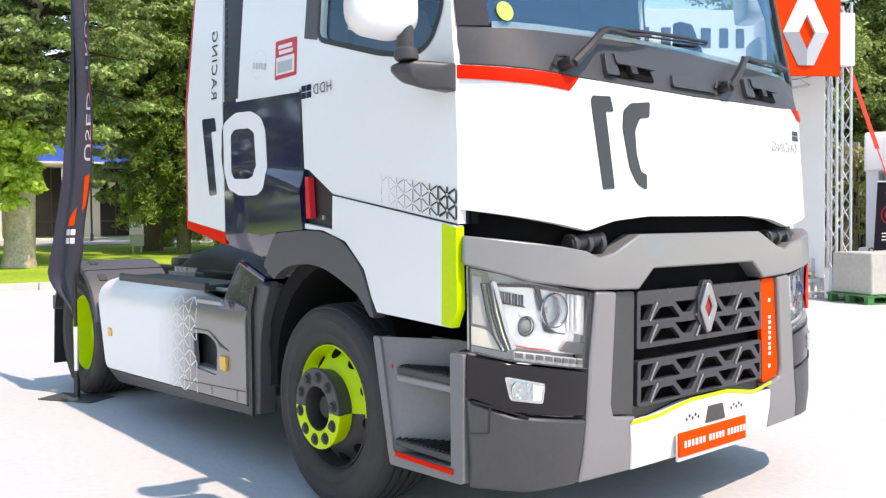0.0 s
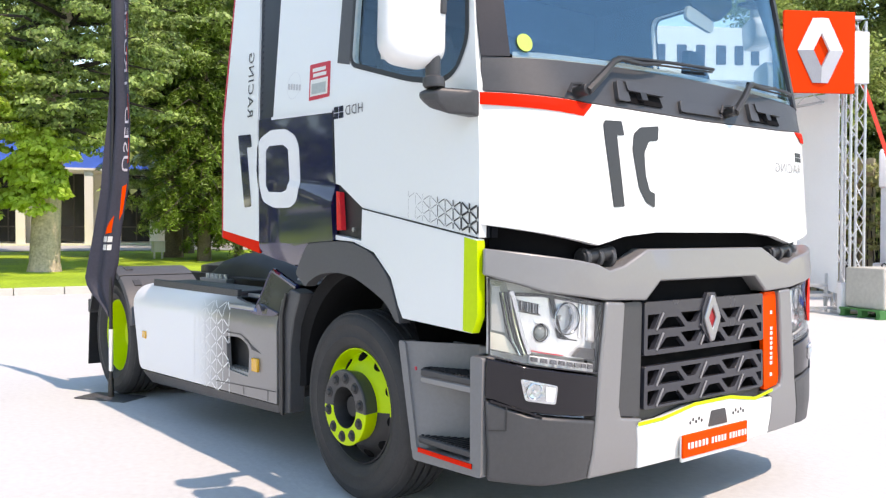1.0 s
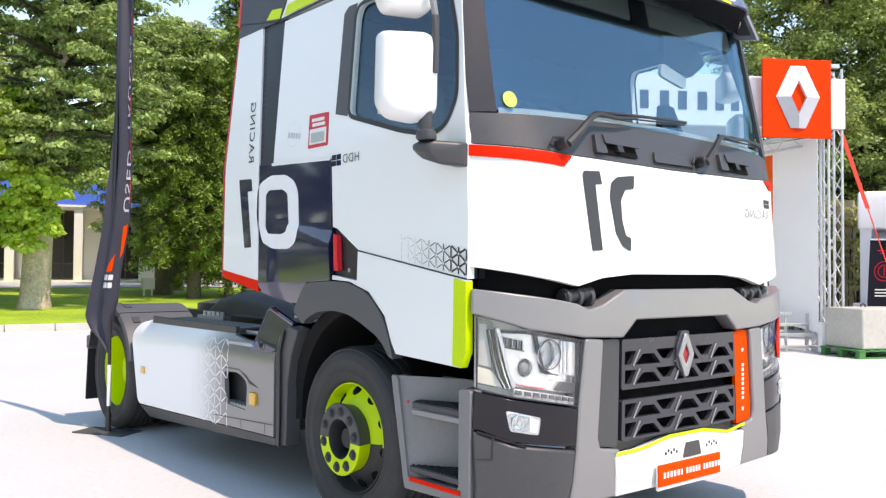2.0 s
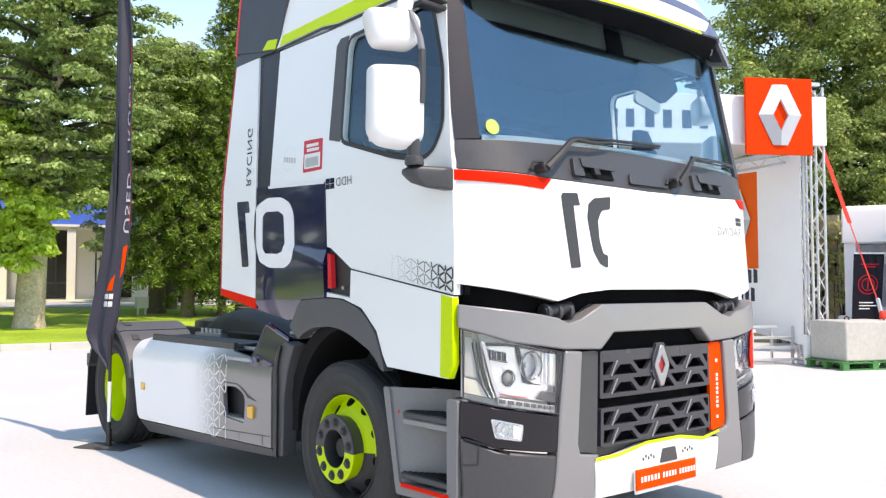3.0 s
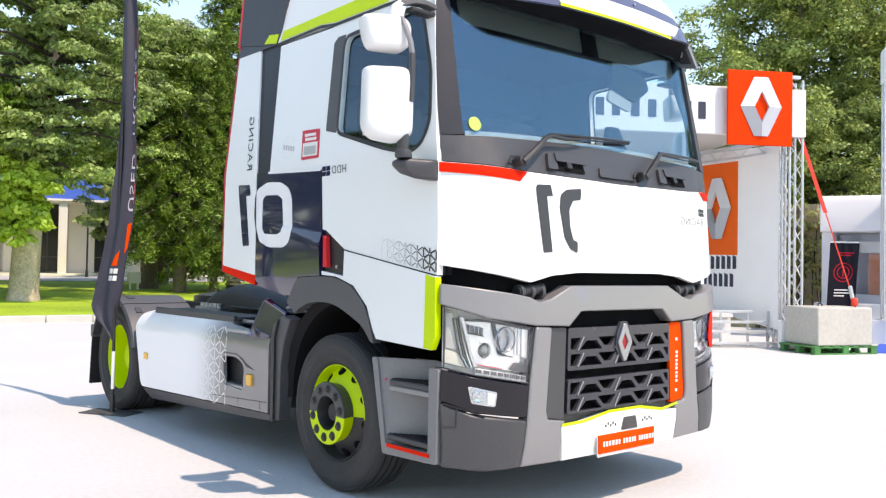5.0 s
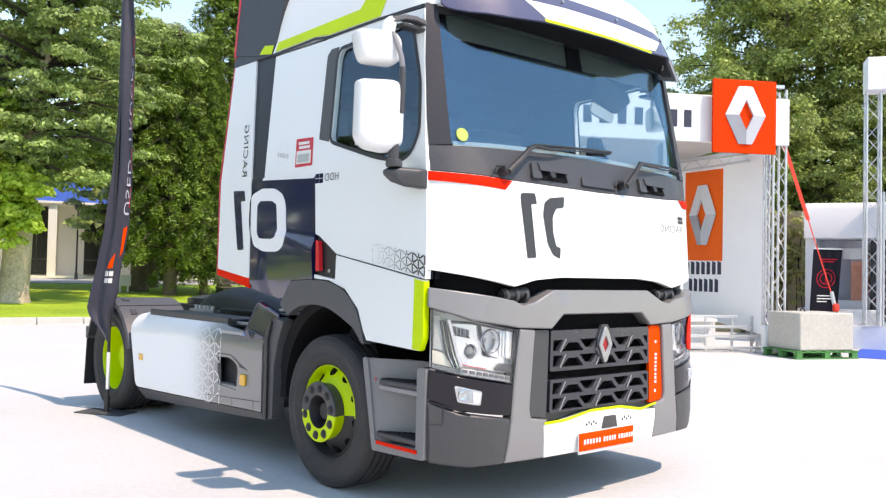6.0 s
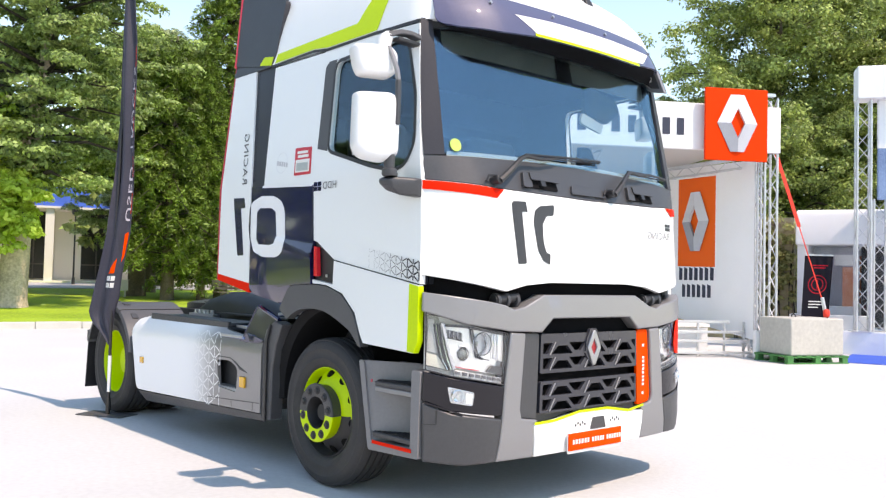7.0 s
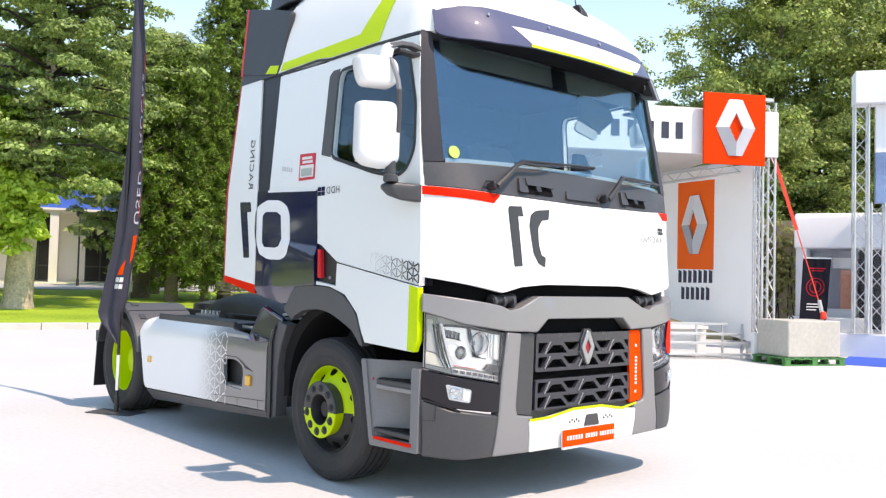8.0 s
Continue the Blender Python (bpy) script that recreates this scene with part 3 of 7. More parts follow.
nt.links.new(mrn.outputs[0], mxn.inputs["Factor"])
nt.links.new(src, mxn.inputs["A"])
mxn.inputs["B"].default_value = (0.86, 0.87, 0.88, 1)
nt.links.new(mxn.outputs["Result"], bs.inputs["Base Color"])
mm2 = nt.nodes.new("ShaderNodeMath")
mm2.operation = "MULTIPLY_ADD"
mm2.inputs[1].default_value, mm2.inputs[2].default_value = -0.3, 0.3
nt.links.new(mrn.outputs[0], mm2.inputs[0])
nt.links.new(mm2.outputs[0], bs.inputs["Metallic"])

SKIRT = [(-3.085, 0.80), (-2.94, 0.30), (-0.735, 0.368), (-0.738, 0.866), (-1.05, 0.876), (-1.10, 0.90), (-1.36, 0.93), (-1.38, 0.955), (-2.82, 0.965), (-3.03, 0.925)]
RECESS = rounded([(-1.40, 0.695), (-1.20, 0.705), (-1.075, 0.655), (-1.094, 0.476), (-1.38, 0.490)], [0.02, 0.06, 0.05, 0.02, 0.02])
for on, near in ((on_skirt, True), (on_skirt_far, False)):
    sg = -1 if near else 1
    sk = part("side_skirt", sheet([rounded(SKIRT, [0.06, 0.05, 0, 0, 0, 0.02, 0.01, 0.01, 0.02, 0.08]), RECESS], on, 0.03, 0.15, 0.05), SKIRT_FILM, truck, "side skirt fading from white to silver grey", 0.006)
    part("sill", sheet([[(-2.94, 0.285), (-2.85, 0.20), (-0.735, 0.315), (-0.735, 0.36)]], on, 0.05, off=-0.012), GREY_PL, truck, "dark sill strip", 0.006)
    part("skirt_rim", sheet([[(-2.81, 0.935), (-1.37, 0.925), (-1.36, 0.985), (-2.80, 0.99)]], lambda u, v, d, on=on: on(u, 0.93, d) + Vector((0, 0, v - 0.93)), 0.03, 0.4, 0.2, -0.008), GREY_PL, truck, "dark rim over the skirt", 0.006)
    part("step_recess", box((-1.27, sg * 1.06, 0.585), (0.46, 0.02, 0.30)), SILVER_D, truck)
    part("recess_tread", box((-1.27, sg * 1.13, 0.487), (0.36, 0.14, 0.022)), STEEL, truck, "ribbed metal tread", 0.003)
    # shade of the fold and of the flap, painted on as charcoal marks
    part("brow_shade", strokes([((-1.40, 0.722), (-1.19, 0.724)), ((-1.19, 0.724), (-1.09, 0.694)), ((-1.09, 0.694), (-1.04, 0.662))], on, 0.009, 0.0015), CHARCOAL, truck, "painted shade line of the fold over the step recess")
    part("recess_flap", sheet([[(-1.14, 0.70), (-0.925, 0.634), (-1.045, 0.648), (-1.075, 0.676)]], on, 0.004, off=0.003), CHARCOAL, truck, "painted shade of the flap beside the recess")
    part("recess_wall", box((-1.09, sg * 1.13, 0.57), (0.012, 0.14, 0.20)), GREY_PL, truck)
    for k in range(8):
        part("tread_rib", box((-1.42 + 0.043 * k, sg * 1.13, 0.501), (0.012, 0.13, 0.008)), STEEL, truck)
    part("skirt_lid", sheet([[(-2.80, 0.0), (-1.36, 0.0), (-1.36, 0.30), (-2.80, 0.30)]], lambda u, v, d: Vector((u, sg * (1.13 - v * 0.9), 0.972 + 0.02 * v + d)), 0.03), GREY_PL, truck, "dark skirt lid", 0.01)
    part("skirt_column", sheet([[(-0.728, 0.318), (-0.732, 0.866), (-0.70, 0.96), (-0.59, 1.03), (-0.486, 1.01), (-0.56, 0.86), (-0.60, 0.70), (-0.61, 0.335)]], lambda u, v, d: Vector((u, sg * (1.205 + d), v)), 0.10), ARCH_GREY, truck, "grey column ahead of the side skirt", 0.02)
    part("column_edge", sheet([[(-0.655, 0.32), (-0.655, 0.88), (-0.61, 1.0), (-0.63, 1.005), (-0.685, 0.88), (-0.68, 0.32)]], lambda u, v, d: Vector((u, sg * (1.222 + d), v)), 0.012), BLACK_PL, truck)
    part("skirt_fin", sheet([[(-1.047, 0.876), (-0.925, 1.11), (-0.90, 1.118), (-0.60, 1.035), (-0.70, 0.955), (-0.738, 0.868)]], lambda u, v, d: Vector((u, sg * (1.20 - 0.20 * (v - 0.87) + d), v)), 0.03), FIN_GREY, truck, "dark grey air fin with a navy edge", 0.012)
    part("fin_edge", tube([(u, sg * (1.19 - 0.20 * (v - 0.87)), v) for u, v in ((-1.05, 0.868), (-0.93, 1.10), (-0.90, 1.117), (-0.60, 1.036))], [0.012, 0.016, 0.018, 0.016], 8), NAVY, truck, "navy edge of the fin")
    part("fin_foot", sheet([[(-1.06, 0.862), (-0.95, 0.925), (-0.72, 0.885), (-0.76, 0.868), (-0.90, 0.858)]], lambda u, v, d: Vector((u, sg * (1.216 + d), v)), 0.02), NAVY, truck, "navy foot of the fin", 0.006)
    for k, (zz, yy) in enumerate(((0.885, 1.12), (0.945, 0.99))):
        part("deck_step", box((-1.16, sg * yy, zz), (0.36, 0.20, 0.018)), STEP_SKY_TINT, truck, "metal step tinted blue for its sky reflection", 0.003)
        part("step_lip", box((-1.18, sg * (yy + 0.095), zz + 0.004), (0.34, 0.012, 0.022)), STEEL, truck, bevel=0.003)
    part("side_marker", box((-2.83, sg * 1.218, 0.570), (0.07, 0.016, 0.055)), AMBER, truck, "amber side marker", 0.004)
    part("side_marker", box((-0.985, sg * 1.222, 0.562), (0.075, 0.02, 0.08)), AMBER, truck, "amber side marker", 0.006)
    # rear mudguard in three shells, with a flap behind
    for j, (a0, a1) in enumerate(((14, 62), (63.5, 112), (113.5, 160))):
        rings = []
        for a in np.linspace(a0, a1, 9):
            rr = 0.575
            c, s2 = math.cos(radians(a)), math.sin(radians(a))
            rings.append([(-3.62 + r2 * c, sg * yy, 0.485 + r2 * s2) for r2, yy in ((rr - 0.05, 1.235), (rr - 0.008, 1.23), (rr, 1.20), (rr, 0.62), (rr - 0.03, 0.61), (rr - 0.03, 1.20))])
        part("mudguard", loft(rings), GREY_M, truck, "dark grey rear mudguard shell", 0.004)
    for a in (52, 76, 100, 124):
        c, s2 = math.cos(radians(a)), math.sin(radians(a))
        mm = Matrix.Rotation(radians(90 - a), 4, "Y")
        part("mudguard_clip", box((-3.62 + 0.577 * c, sg * 1.12, 0.485 + 0.577 * s2), (0.07, 0.06, 0.012), mm), GREY_PL, truck, bevel=0.004)
    part("mudflap", box((-4.20, sg * 0.92, 0.44), (0.018, 0.60, 0.52), Matrix.Rotation(radians(6), 4, "Y")), BLACK_PL, truck, "black rubber mudflap", 0.004)
    part("mudguard_tail", box((-4.17, sg * 0.92, 0.70), (0.05, 0.62, 0.12)), GREY_M, truck, bevel=0.01)
part("rear_beam", box((-4.50, 0, 0.80), (0.08, 1.1, 0.16)), CHASSIS, truck)


for on in (on_skirt, on_skirt_far):
    part("skirt_seam", strokes([((-1.55, 0.395), (-0.745, 0.437)), ((-1.16, 0.415), (-1.15, 0.362)), ((-0.84, 0.432), (-0.84, 0.37))], on, 0.006, 0.002), CHARCOAL, truck)
def lattice(x0, x1, z0, z1, step, keep, rng):
    """Edges of a net of triangles; keep(x, z): the share that is drawn there."""
    segs = []
    h = step * 0.866
    for i in range(int((x1 - x0) / h) + 1):
        for j in range(int((z1 - z0) / step) + 1):
            x, z = x0 + i * h, z0 + (j + 0.5 * (i % 2)) * step
            for dx, dz in ((0, step), (h, step / 2), (h, -step / 2)):
                xa, za = x + dx, z + dz
                if z0 <= z <= z1 and z0 <= za <= z1 and xa <= x1 and rng.random() < keep((x + xa) / 2, (z + za) / 2):
                    segs.append(((x + dx * 0.10, z + dz * 0.10), (x + dx * 0.90, z + dz * 0.90)))
    return segs


rng = random.Random(4)
FILM_WHITE = mat("white_film", (0.80, 0.80, 0.80), 0.35, vary=0.02)
FILM_DARK = mat("dark_film", (0.032, 0.032, 0.036), 0.4, vary=0.1)
net = part("skirt_pattern", strokes(lattice(-1.90, -1.33, 0.33, 0.93, 0.105, lambda x, z: 0.6 if x > -1.42 else 0.98, rng), on_skirt, 0.009, 0.0015), mat("net_film", (0.88, 0.88, 0.88), 0.3, vary=0.02, coat=0.5), truck)
tagged(net, "net of white triangles on the skirt", kind="stuff")

# ---- lettering and film on the cab side ----
for on, near in ((on_near, True), (on_far, False)):
    dr = DOORS[0 if near else 1]

    def dec(name, loops, m, label="", off=0.0025, parent=None):
        return part(name, sheet(loops, on, 0.0015, 0.3, 0.3, off), m, parent or truck, label)
    ONE = rounded([(-1.164, 1.923), (-1.0, 1.916), (-0.986, 1.841), (-1.05, 1.842), (-0.994, 1.493), (-1.083, 1.491), (-1.153, 1.849)], 0.012)
    dec("numeral", [ONE], NAVY, "navy numeral one on the fairing")
    OUT = rounded([(-0.897, 1.86), (-0.867, 1.884), (-0.746, 1.917), (-0.575, 1.907), (-0.474, 1.865), (-0.43, 1.799), (-0.414, 1.573), (-0.452, 1.505), (-0.53, 1.476), (-0.717, 1.479), (-0.847, 1.52), (-0.89, 1.61)], 0.03)
    INN = rounded([(-0.81, 1.804), (-0.769, 1.83), (-0.609, 1.824), (-0.549, 1.796), (-0.531, 1.622), (-0.557, 1.575), (-0.619, 1.563), (-0.779, 1.571), (-0.811, 1.609)], 0.012)
    part("numeral", sheet([OUT, INN], lambda u, v, d: on_navy(on, u, v, d), 0.0015, 0.03, 0.02, 0.003), FILM_WHITE, truck, "white numeral zero on the navy panel")
    dec("numeral", [[(-0.917, 1.828), (-0.906, 1.85), (-0.906, 1.60), (-0.925, 1.70)]], NAVY)
    cz = 2.21
    part("lettering", text_mesh("RACING", 0.098, lambda u, v: on(-1.035 + v - 0.12 * u, cz + u, 0.003), mirrored=False, spacing=1.12), FILM_DARK, truck, "dark RACING lettering up the fairing")
    part("lettering", text_mesh("HDD", 0.068, lambda u, v: on(0.108 + u, 1.937 + v, 0.003), spacing=1.12), mat("grey_print", (0.10, 0.10, 0.11), 0.4), dr, "small dark HDD lettering")
    for u in (-0.076, -0.030):
        for v in (1.908, 1.94):
            dec("check_mark", [[(u, v), (u + 0.040, v), (u + 0.040, v + 0.028), (u, v + 0.028)]], NAVY, parent=dr)
    dec("sticker", [rounded([(-0.33, 2.03), (-0.125, 2.03), (-0.14, 2.215), (-0.345, 2.222)], 0.01)], STICKER_RED, "red and white advertising sticker", parent=dr)
    dec("sticker_field", [[(-0.315, 2.05), (-0.145, 2.048), (-0.153, 2.135), (-0.323, 2.138)]], PAPER, "", 0.005, parent=dr)
    dec("sticker_foil", [[(-0.30, 2.06), (-0.16, 2.058), (-0.165, 2.112), (-0.305, 2.115)]], mat("foil", (0.45, 0.47, 0.45), 0.3, metal=0.4), "", 0.007, parent=dr)
    for k, (a, b) in enumerate(((-0.31, -0.18), (-0.30, -0.17))):
        dec("printed_line", [[(a, 2.178 - 0.028 * k), (b, 2.176 - 0.028 * k), (b, 2.194 - 0.028 * k), (a, 2.197 - 0.028 * k)]], PAPER, "", 0.005, parent=dr)
    FADED = mat("faded_print", (0.52, 0.52, 0.53), 0.5)
    stamp = []
    for k in range(26):
        a0, a1 = radians(k * 360 / 26), radians((k + 1) * 360 / 26)
        stamp.append(((-0.505 + 0.072 * math.cos(a0), 2.135 + 0.072 * math.sin(a0)), (-0.505 + 0.072 * math.cos(a1), 2.135 + 0.072 * math.sin(a1))))
    part("stamp", strokes(stamp, on, 0.004, 0.003), mat("pale_print", (0.70, 0.71, 0.71), 0.5), dr, "faded round printed stamp")
    for k in range(5):
        dec("stamp_bar", [[(-0.568 + 0.03 * k, 2.122 - 0.005 * k), (-0.550 + 0.03 * k, 2.119 - 0.005 * k), (-0.552 + 0.03 * k, 2.151 - 0.005 * k), (-0.570 + 0.03 * k, 2.154 - 0.005 * k)]], FADED, "", 0.003, dr)
    dec("panel_strip", [[(-0.735, 1.972), (-0.09, 1.944), (-0.09, 1.958), (-0.735, 1.988)]], FILM_WHITE, "", 0.006)
    if near:
        dec("door_flash", [[(0.930, 0.938), (0.984, 0.932), (1.0175, 1.002), (1.0155, 1.308), (0.938, 1.322)]], LIME, "lime flash on the door edge", 0.0055)
    if near:
        part("flash_edge", sheet([[(1.017, 1.002), (0.984, 0.933), (0.9875, 0.931), (1.0205, 1.0), (1.0185, 1.308), (1.015, 1.308)]], on, 0.04, 0.3, 0.3, 0.005), LIME, truck)
    rr = random.Random(7)
    net = []
    for p, q in lattice(0.5004, 1.021, -0.06, 0.18, 0.060, lambda x, z: 1.0 if x > 0.62 else 0.6, rr):
        (xa, za), (xb, zb) = sorted((p, q), key=lambda g: g[1])
        if zb < 0.004 or za > 0.116:
            continue
        lo, hi = max(0.0, (0.0 - za) / (zb - za)), min(1.0, (0.12 - za) / (zb - za))
        net.append(((xa + (xb - xa) * lo, za + (zb - za) * lo), (xa + (xb - xa) * hi, za + (zb - za) * hi)))
    for lo, hi, w in ((0.55, 0.66, 0.0012), (0.66, 0.74, 0.0022), (0.74, 0.82, 0.0038), (0.82, 0.90, 0.006), (0.90, 1.1, 0.009)):
        run = [g for g in net if lo <= min(g[0][0], g[1][0]) < hi]
        tri = part("door_pattern", strokes(run, lambda u, v, d: on(u, 1.328 + (1.037 - u) * 0.163 + v, d), w), FILM_DARK, dr)
        tagged(tri, "net of dark triangles on the door", kind="stuff")
    part("door_handle", sheet([rounded([(-0.034, 1.548), (-0.004, 1.540), (0.012, 1.352), (-0.028, 1.352)], 0.008)], on, 0.03, off=0.016), mat("red_handle", (0.75, 0.02, 0.03), 0.25, coat=0.6), truck, "red door handle", 0.006)
    part("door_lock", sheet([rounded([(0.085, 1.345), (0.105, 1.345), (0.105, 1.365), (0.085, 1.365)], 0.006)], on, 0.006, off=0.0), STEEL, dr)
    # window frame and vent slats
    part("window_frame", sheet([[(-0.07, 2.19), (0.045, 2.165), (0.035, 2.70), (0.055, 2.775), (-0.03, 2.775), (-0.07, 2.74)]], on, 0.02, off=0.004), GREY_M, dr, "grey window frame strip", 0.003)
    part("window_seal", strokes([(a, b) for a, b in zip(rounded(WINDOW, 0.05), rounded(WINDOW, 0.05)[1:] + rounded(WINDOW, 0.05)[:1])], on, 0.024, 0.003), BLACK_PL, dr)
    for k in range(24):
        z = 2.03 + k * 0.035
        t = (z - 2.0) / 0.9
        x0, x1 = -0.903 - 0.118 * t, -0.880 - 0.112 * t
        part("vent_slat", sheet([[(x0, z), (x1, z + 0.006), (x1, z + 0.018), (x0, z + 0.012)]], on, 0.010, off=-0.009), VENT_DARK, truck)
    part("door_seam", strokes([((-0.085, 1.95), (-0.078, 1.60)), ((0.18, 1.455), (1.024, 1.317))], on, 0.006, 0.0045), BLACK_PL, truck)
    for poly in ([(-0.745, 2.889), (-0.234, 2.897), (-0.07, 2.878), (0.40, 2.882), (0.472, 2.884), (0.58, 3.14), (0.70, 3.42), (0.57, 3.42), (0.42, 3.16), (0.25, 2.975), (-0.72, 2.953)],):
        sg = -1 if near else 1

        def on_roof(u, v, d, sg=sg):
            ring = roof_ring(u)
            half = [(abs(p[1]), p[2]) for p in ring[:17]]
            yy = float(np.interp(v, [q[1] for q in half], [q[0] for q in half]))
            return Vector((u, sg * (yy + d), v))
        part("lime_flash", sheet([poly], on_roof, 0.002, 0.08, 0.03, 0.005), LIME, truck, "lime flash along the roof edge")
    part("lime_flash", sheet([[(-0.967, 2.909), (-0.797, 2.882), (-0.775, 2.943), (-0.905, 2.962)]], on, 0.002, 0.3, 0.3, 0.011), LIME, truck)
    part("roof_seam", strokes([((-0.80, 2.872), (-0.234, 2.884)), ((-0.24, 2.884), (-0.07, 2.862)), ((-0.075, 2.862), (0.46, 2.868)), ((0.46, 2.868), (0.88, 2.860))], on, 0.020, 0.004), BLACK_PL, truck)
    part("fairing_edge", tube([(-1.358, (-1 if near else 1) * 1.154, 2.957), (-1.364, (-1 if near else 1) * 1.128, 3.25), (-1.368, (-1 if near else 1) * 1.106, 3.51)], 0.014), CRIMSON, truck)

# ---- front of the cab ----
def fdec(name, loops, m, label="", off=0.004, du=0.05, parent=None):
    return part(name, sheet(loops, on_front, 0.002, du, 0.08, off), m, parent or truck, label)


fdec("hood_stripe", [[(-1.233, 1.858), (-0.82, 1.826), (-0.757, 1.882), (-1.233, 1.908)]], RED, "red film stripe on the hood", parent=hood)
fdec("hood_stripe", [[(1.233, 1.858), (0.98, 1.838), (0.91, 1.891), (1.233, 1.908)]], RED, "red film stripe on the hood", parent=hood)
fdec("numeral", [rounded([(-0.702, 1.801), (-0.691, 1.819), (-0.587, 1.824), (-0.573, 1.763), (-0.62, 1.76), (-0.594, 1.454), (-0.662, 1.449), (-0.697, 1.748)], 0.006)], FILM_DARK, "dark numeral one on the hood", parent=hood)
fdec("numeral", [rounded([(-0.337, 1.821), (-0.347, 1.755), (-0.411, 1.747), (-0.446, 1.694), (-0.444, 1.596), (-0.422, 1.525), (-0.386, 1.517), (-0.393, 1.451), (-0.451, 1.475), (-0.493, 1.537), (-0.523, 1.703), (-0.509, 1.775), (-0.464, 1.806)], 0.012)], FILM_DARK, "dark half numeral on the hood", parent=hood)
FAINT = mat("silver_lettering", (0.26, 0.26, 0.27), 0.4, vary=0.05)
part("lettering", text_mesh("RACING", 0.072, lambda u, v: on_front(0.79 + u, 1.685 + v, 0.004), spacing=1.1), FAINT, hood, "silver RACING lettering on the hood")
for k in range(3):
    for j in range(2):
        a, b = 0.875 + 0.028 * k, 1.728 + 0.026 * j
        fdec("check_mark", [[(a, b), (a + 0.024, b), (a + 0.024, b + 0.022), (a, b + 0.022)]], FILM_DARK, parent=hood)

# windscreen cowl, wipers
for y0, y1 in ((-0.575, -0.275), (0.46, 0.75)):
    # slightly raised panel; the pocket's shade is put into its near-black colour
    part("cowl_pocket", sheet([rounded([(y0, 1.915), (y1, 1.91), (y1 - 0.01, 1.985), (y0 + 0.005, 1.995)], 0.012)], on_front, 0.02, off=0.004), VOID, truck, "near-black panel for the shade in a cowl pocket", 0.003)
    part("cowl_hook", sheet([rounded([(y0 - 0.02, 1.915), (y0 + 0.06, 1.915), (y0 + 0.06, 2.0), (y0 + 0.005, 2.01)], 0.015)], on_front, 0.03, off=0.02), GREY_PL, truck, bevel=0.006)
    part("cowl_hood", sheet([rounded([(y0 + 0.05, 1.965), (y1 + 0.01, 1.96), (y1, 2.0), (y0 + 0.05, 2.01)], 0.01)], on_front, 0.04, off=0.03), GREY_PL, truck, bevel=0.008)
    part("washer_jet", sheet([rounded([(y0 + 0.13, 1.93), (y0 + 0.17, 1.93), (y0 + 0.17, 1.965), (y0 + 0.13, 1.965)], 0.005)], on_front, 0.03, off=0.03), BLACK_PL, truck, bevel=0.003)
part("cowl_plate", sheet([rounded([(-0.155, 1.905), (0.19, 1.905), (0.175, 1.955), (-0.135, 1.962)], 0.015)], on_front, 0.02, off=0.012), GREY_PL, truck, bevel=0.006)
for (py, pz), (ky, kz), (ey, ez), (b0, b1) in (((-0.823, 1.925), (-0.60, 2.085), (-0.40, 2.10), ((-0.52, 2.12), (0.215, 2.155))), ((0.235, 1.930), (0.45, 2.09), (0.62, 2.10), ((0.52, 2.12), (1.02, 2.115)))):
    pin = on_front(py, pz)
    part("wiper_pivot", rod(pin - Vector((0.02, 0, 0)), pin + Vector((0.06, 0, 0.01)), 0.026, 12), BLACK_PL, truck, "black wiper pivot", 0.004)
    part("wiper_link", tube([on_front(py - 0.07, pz - 0.005, 0.02), on_front(py - 0.05, pz + 0.03, 0.03), on_front(py, pz + 0.035, 0.04)], 0.008, 6), BLACK_PL, truck)
    wp = part("wiper", tube([on_front(py, pz, 0.055), on_front(py + (ky - py) * 0.5, pz + (kz - pz) * 0.5, 0.065), on_front(ky, kz, 0.06), on_front(ky + 0.05, kz + 0.018, 0.055), on_front(ey, ez, 0.045), on_front(ey + 0.15, ez + 0.02, 0.035)], [0.02, 0.019, 0.015, 0.012, 0.010, 0.008], 8), BLACK_PL, truck, "black wiper arm")
    part("wiper_blade", tube([on_front(b0[0] + (b1[0] - b0[0]) * t, b0[1] + (b1[1] - b0[1]) * t, 0.016 + 0.016 * math.sin(math.pi * t)) for t in np.linspace(0, 1, 9)], 0.009, 6), BLACK_PL, wp)
    part("blade_rubber", tube([on_front(b0[0] + (b1[0] - b0[0]) * t, b0[1] - 0.012 + (b1[1] - b0[1]) * t, 0.006) for t in np.linspace(0, 1, 9)], 0.005, 6), RUBBER, wp)
part("screen_band", sheet([[(-1.09, 2.058), (-0.5, 2.083), (0.0, 2.088), (0.5, 2.083), (1.09, 2.058), (1.085, 2.085), (0.5, 2.108), (0, 2.113), (-0.5, 2.108), (-1.085, 2.085)]], on_front, 0.004, off=-0.022), mat("pale_screen_band", (0.30, 0.36, 0.36), 0.4), truck)
fdec("windscreen_sticker", [[(-1.03 + 0.035 * math.cos(radians(a)), 2.125 + 0.038 * math.sin(radians(a))) for a in range(0, 360, 20)]], STICKER_GREEN, "round green windscreen sticker", -0.008)

# ---- bumper, lamps, grille ----

GRILLE_GREY = mat("grille_grey", (0.038, 0.039, 0.048), 0.26, vary=0.06, bump=0.05, bump_scale=300)


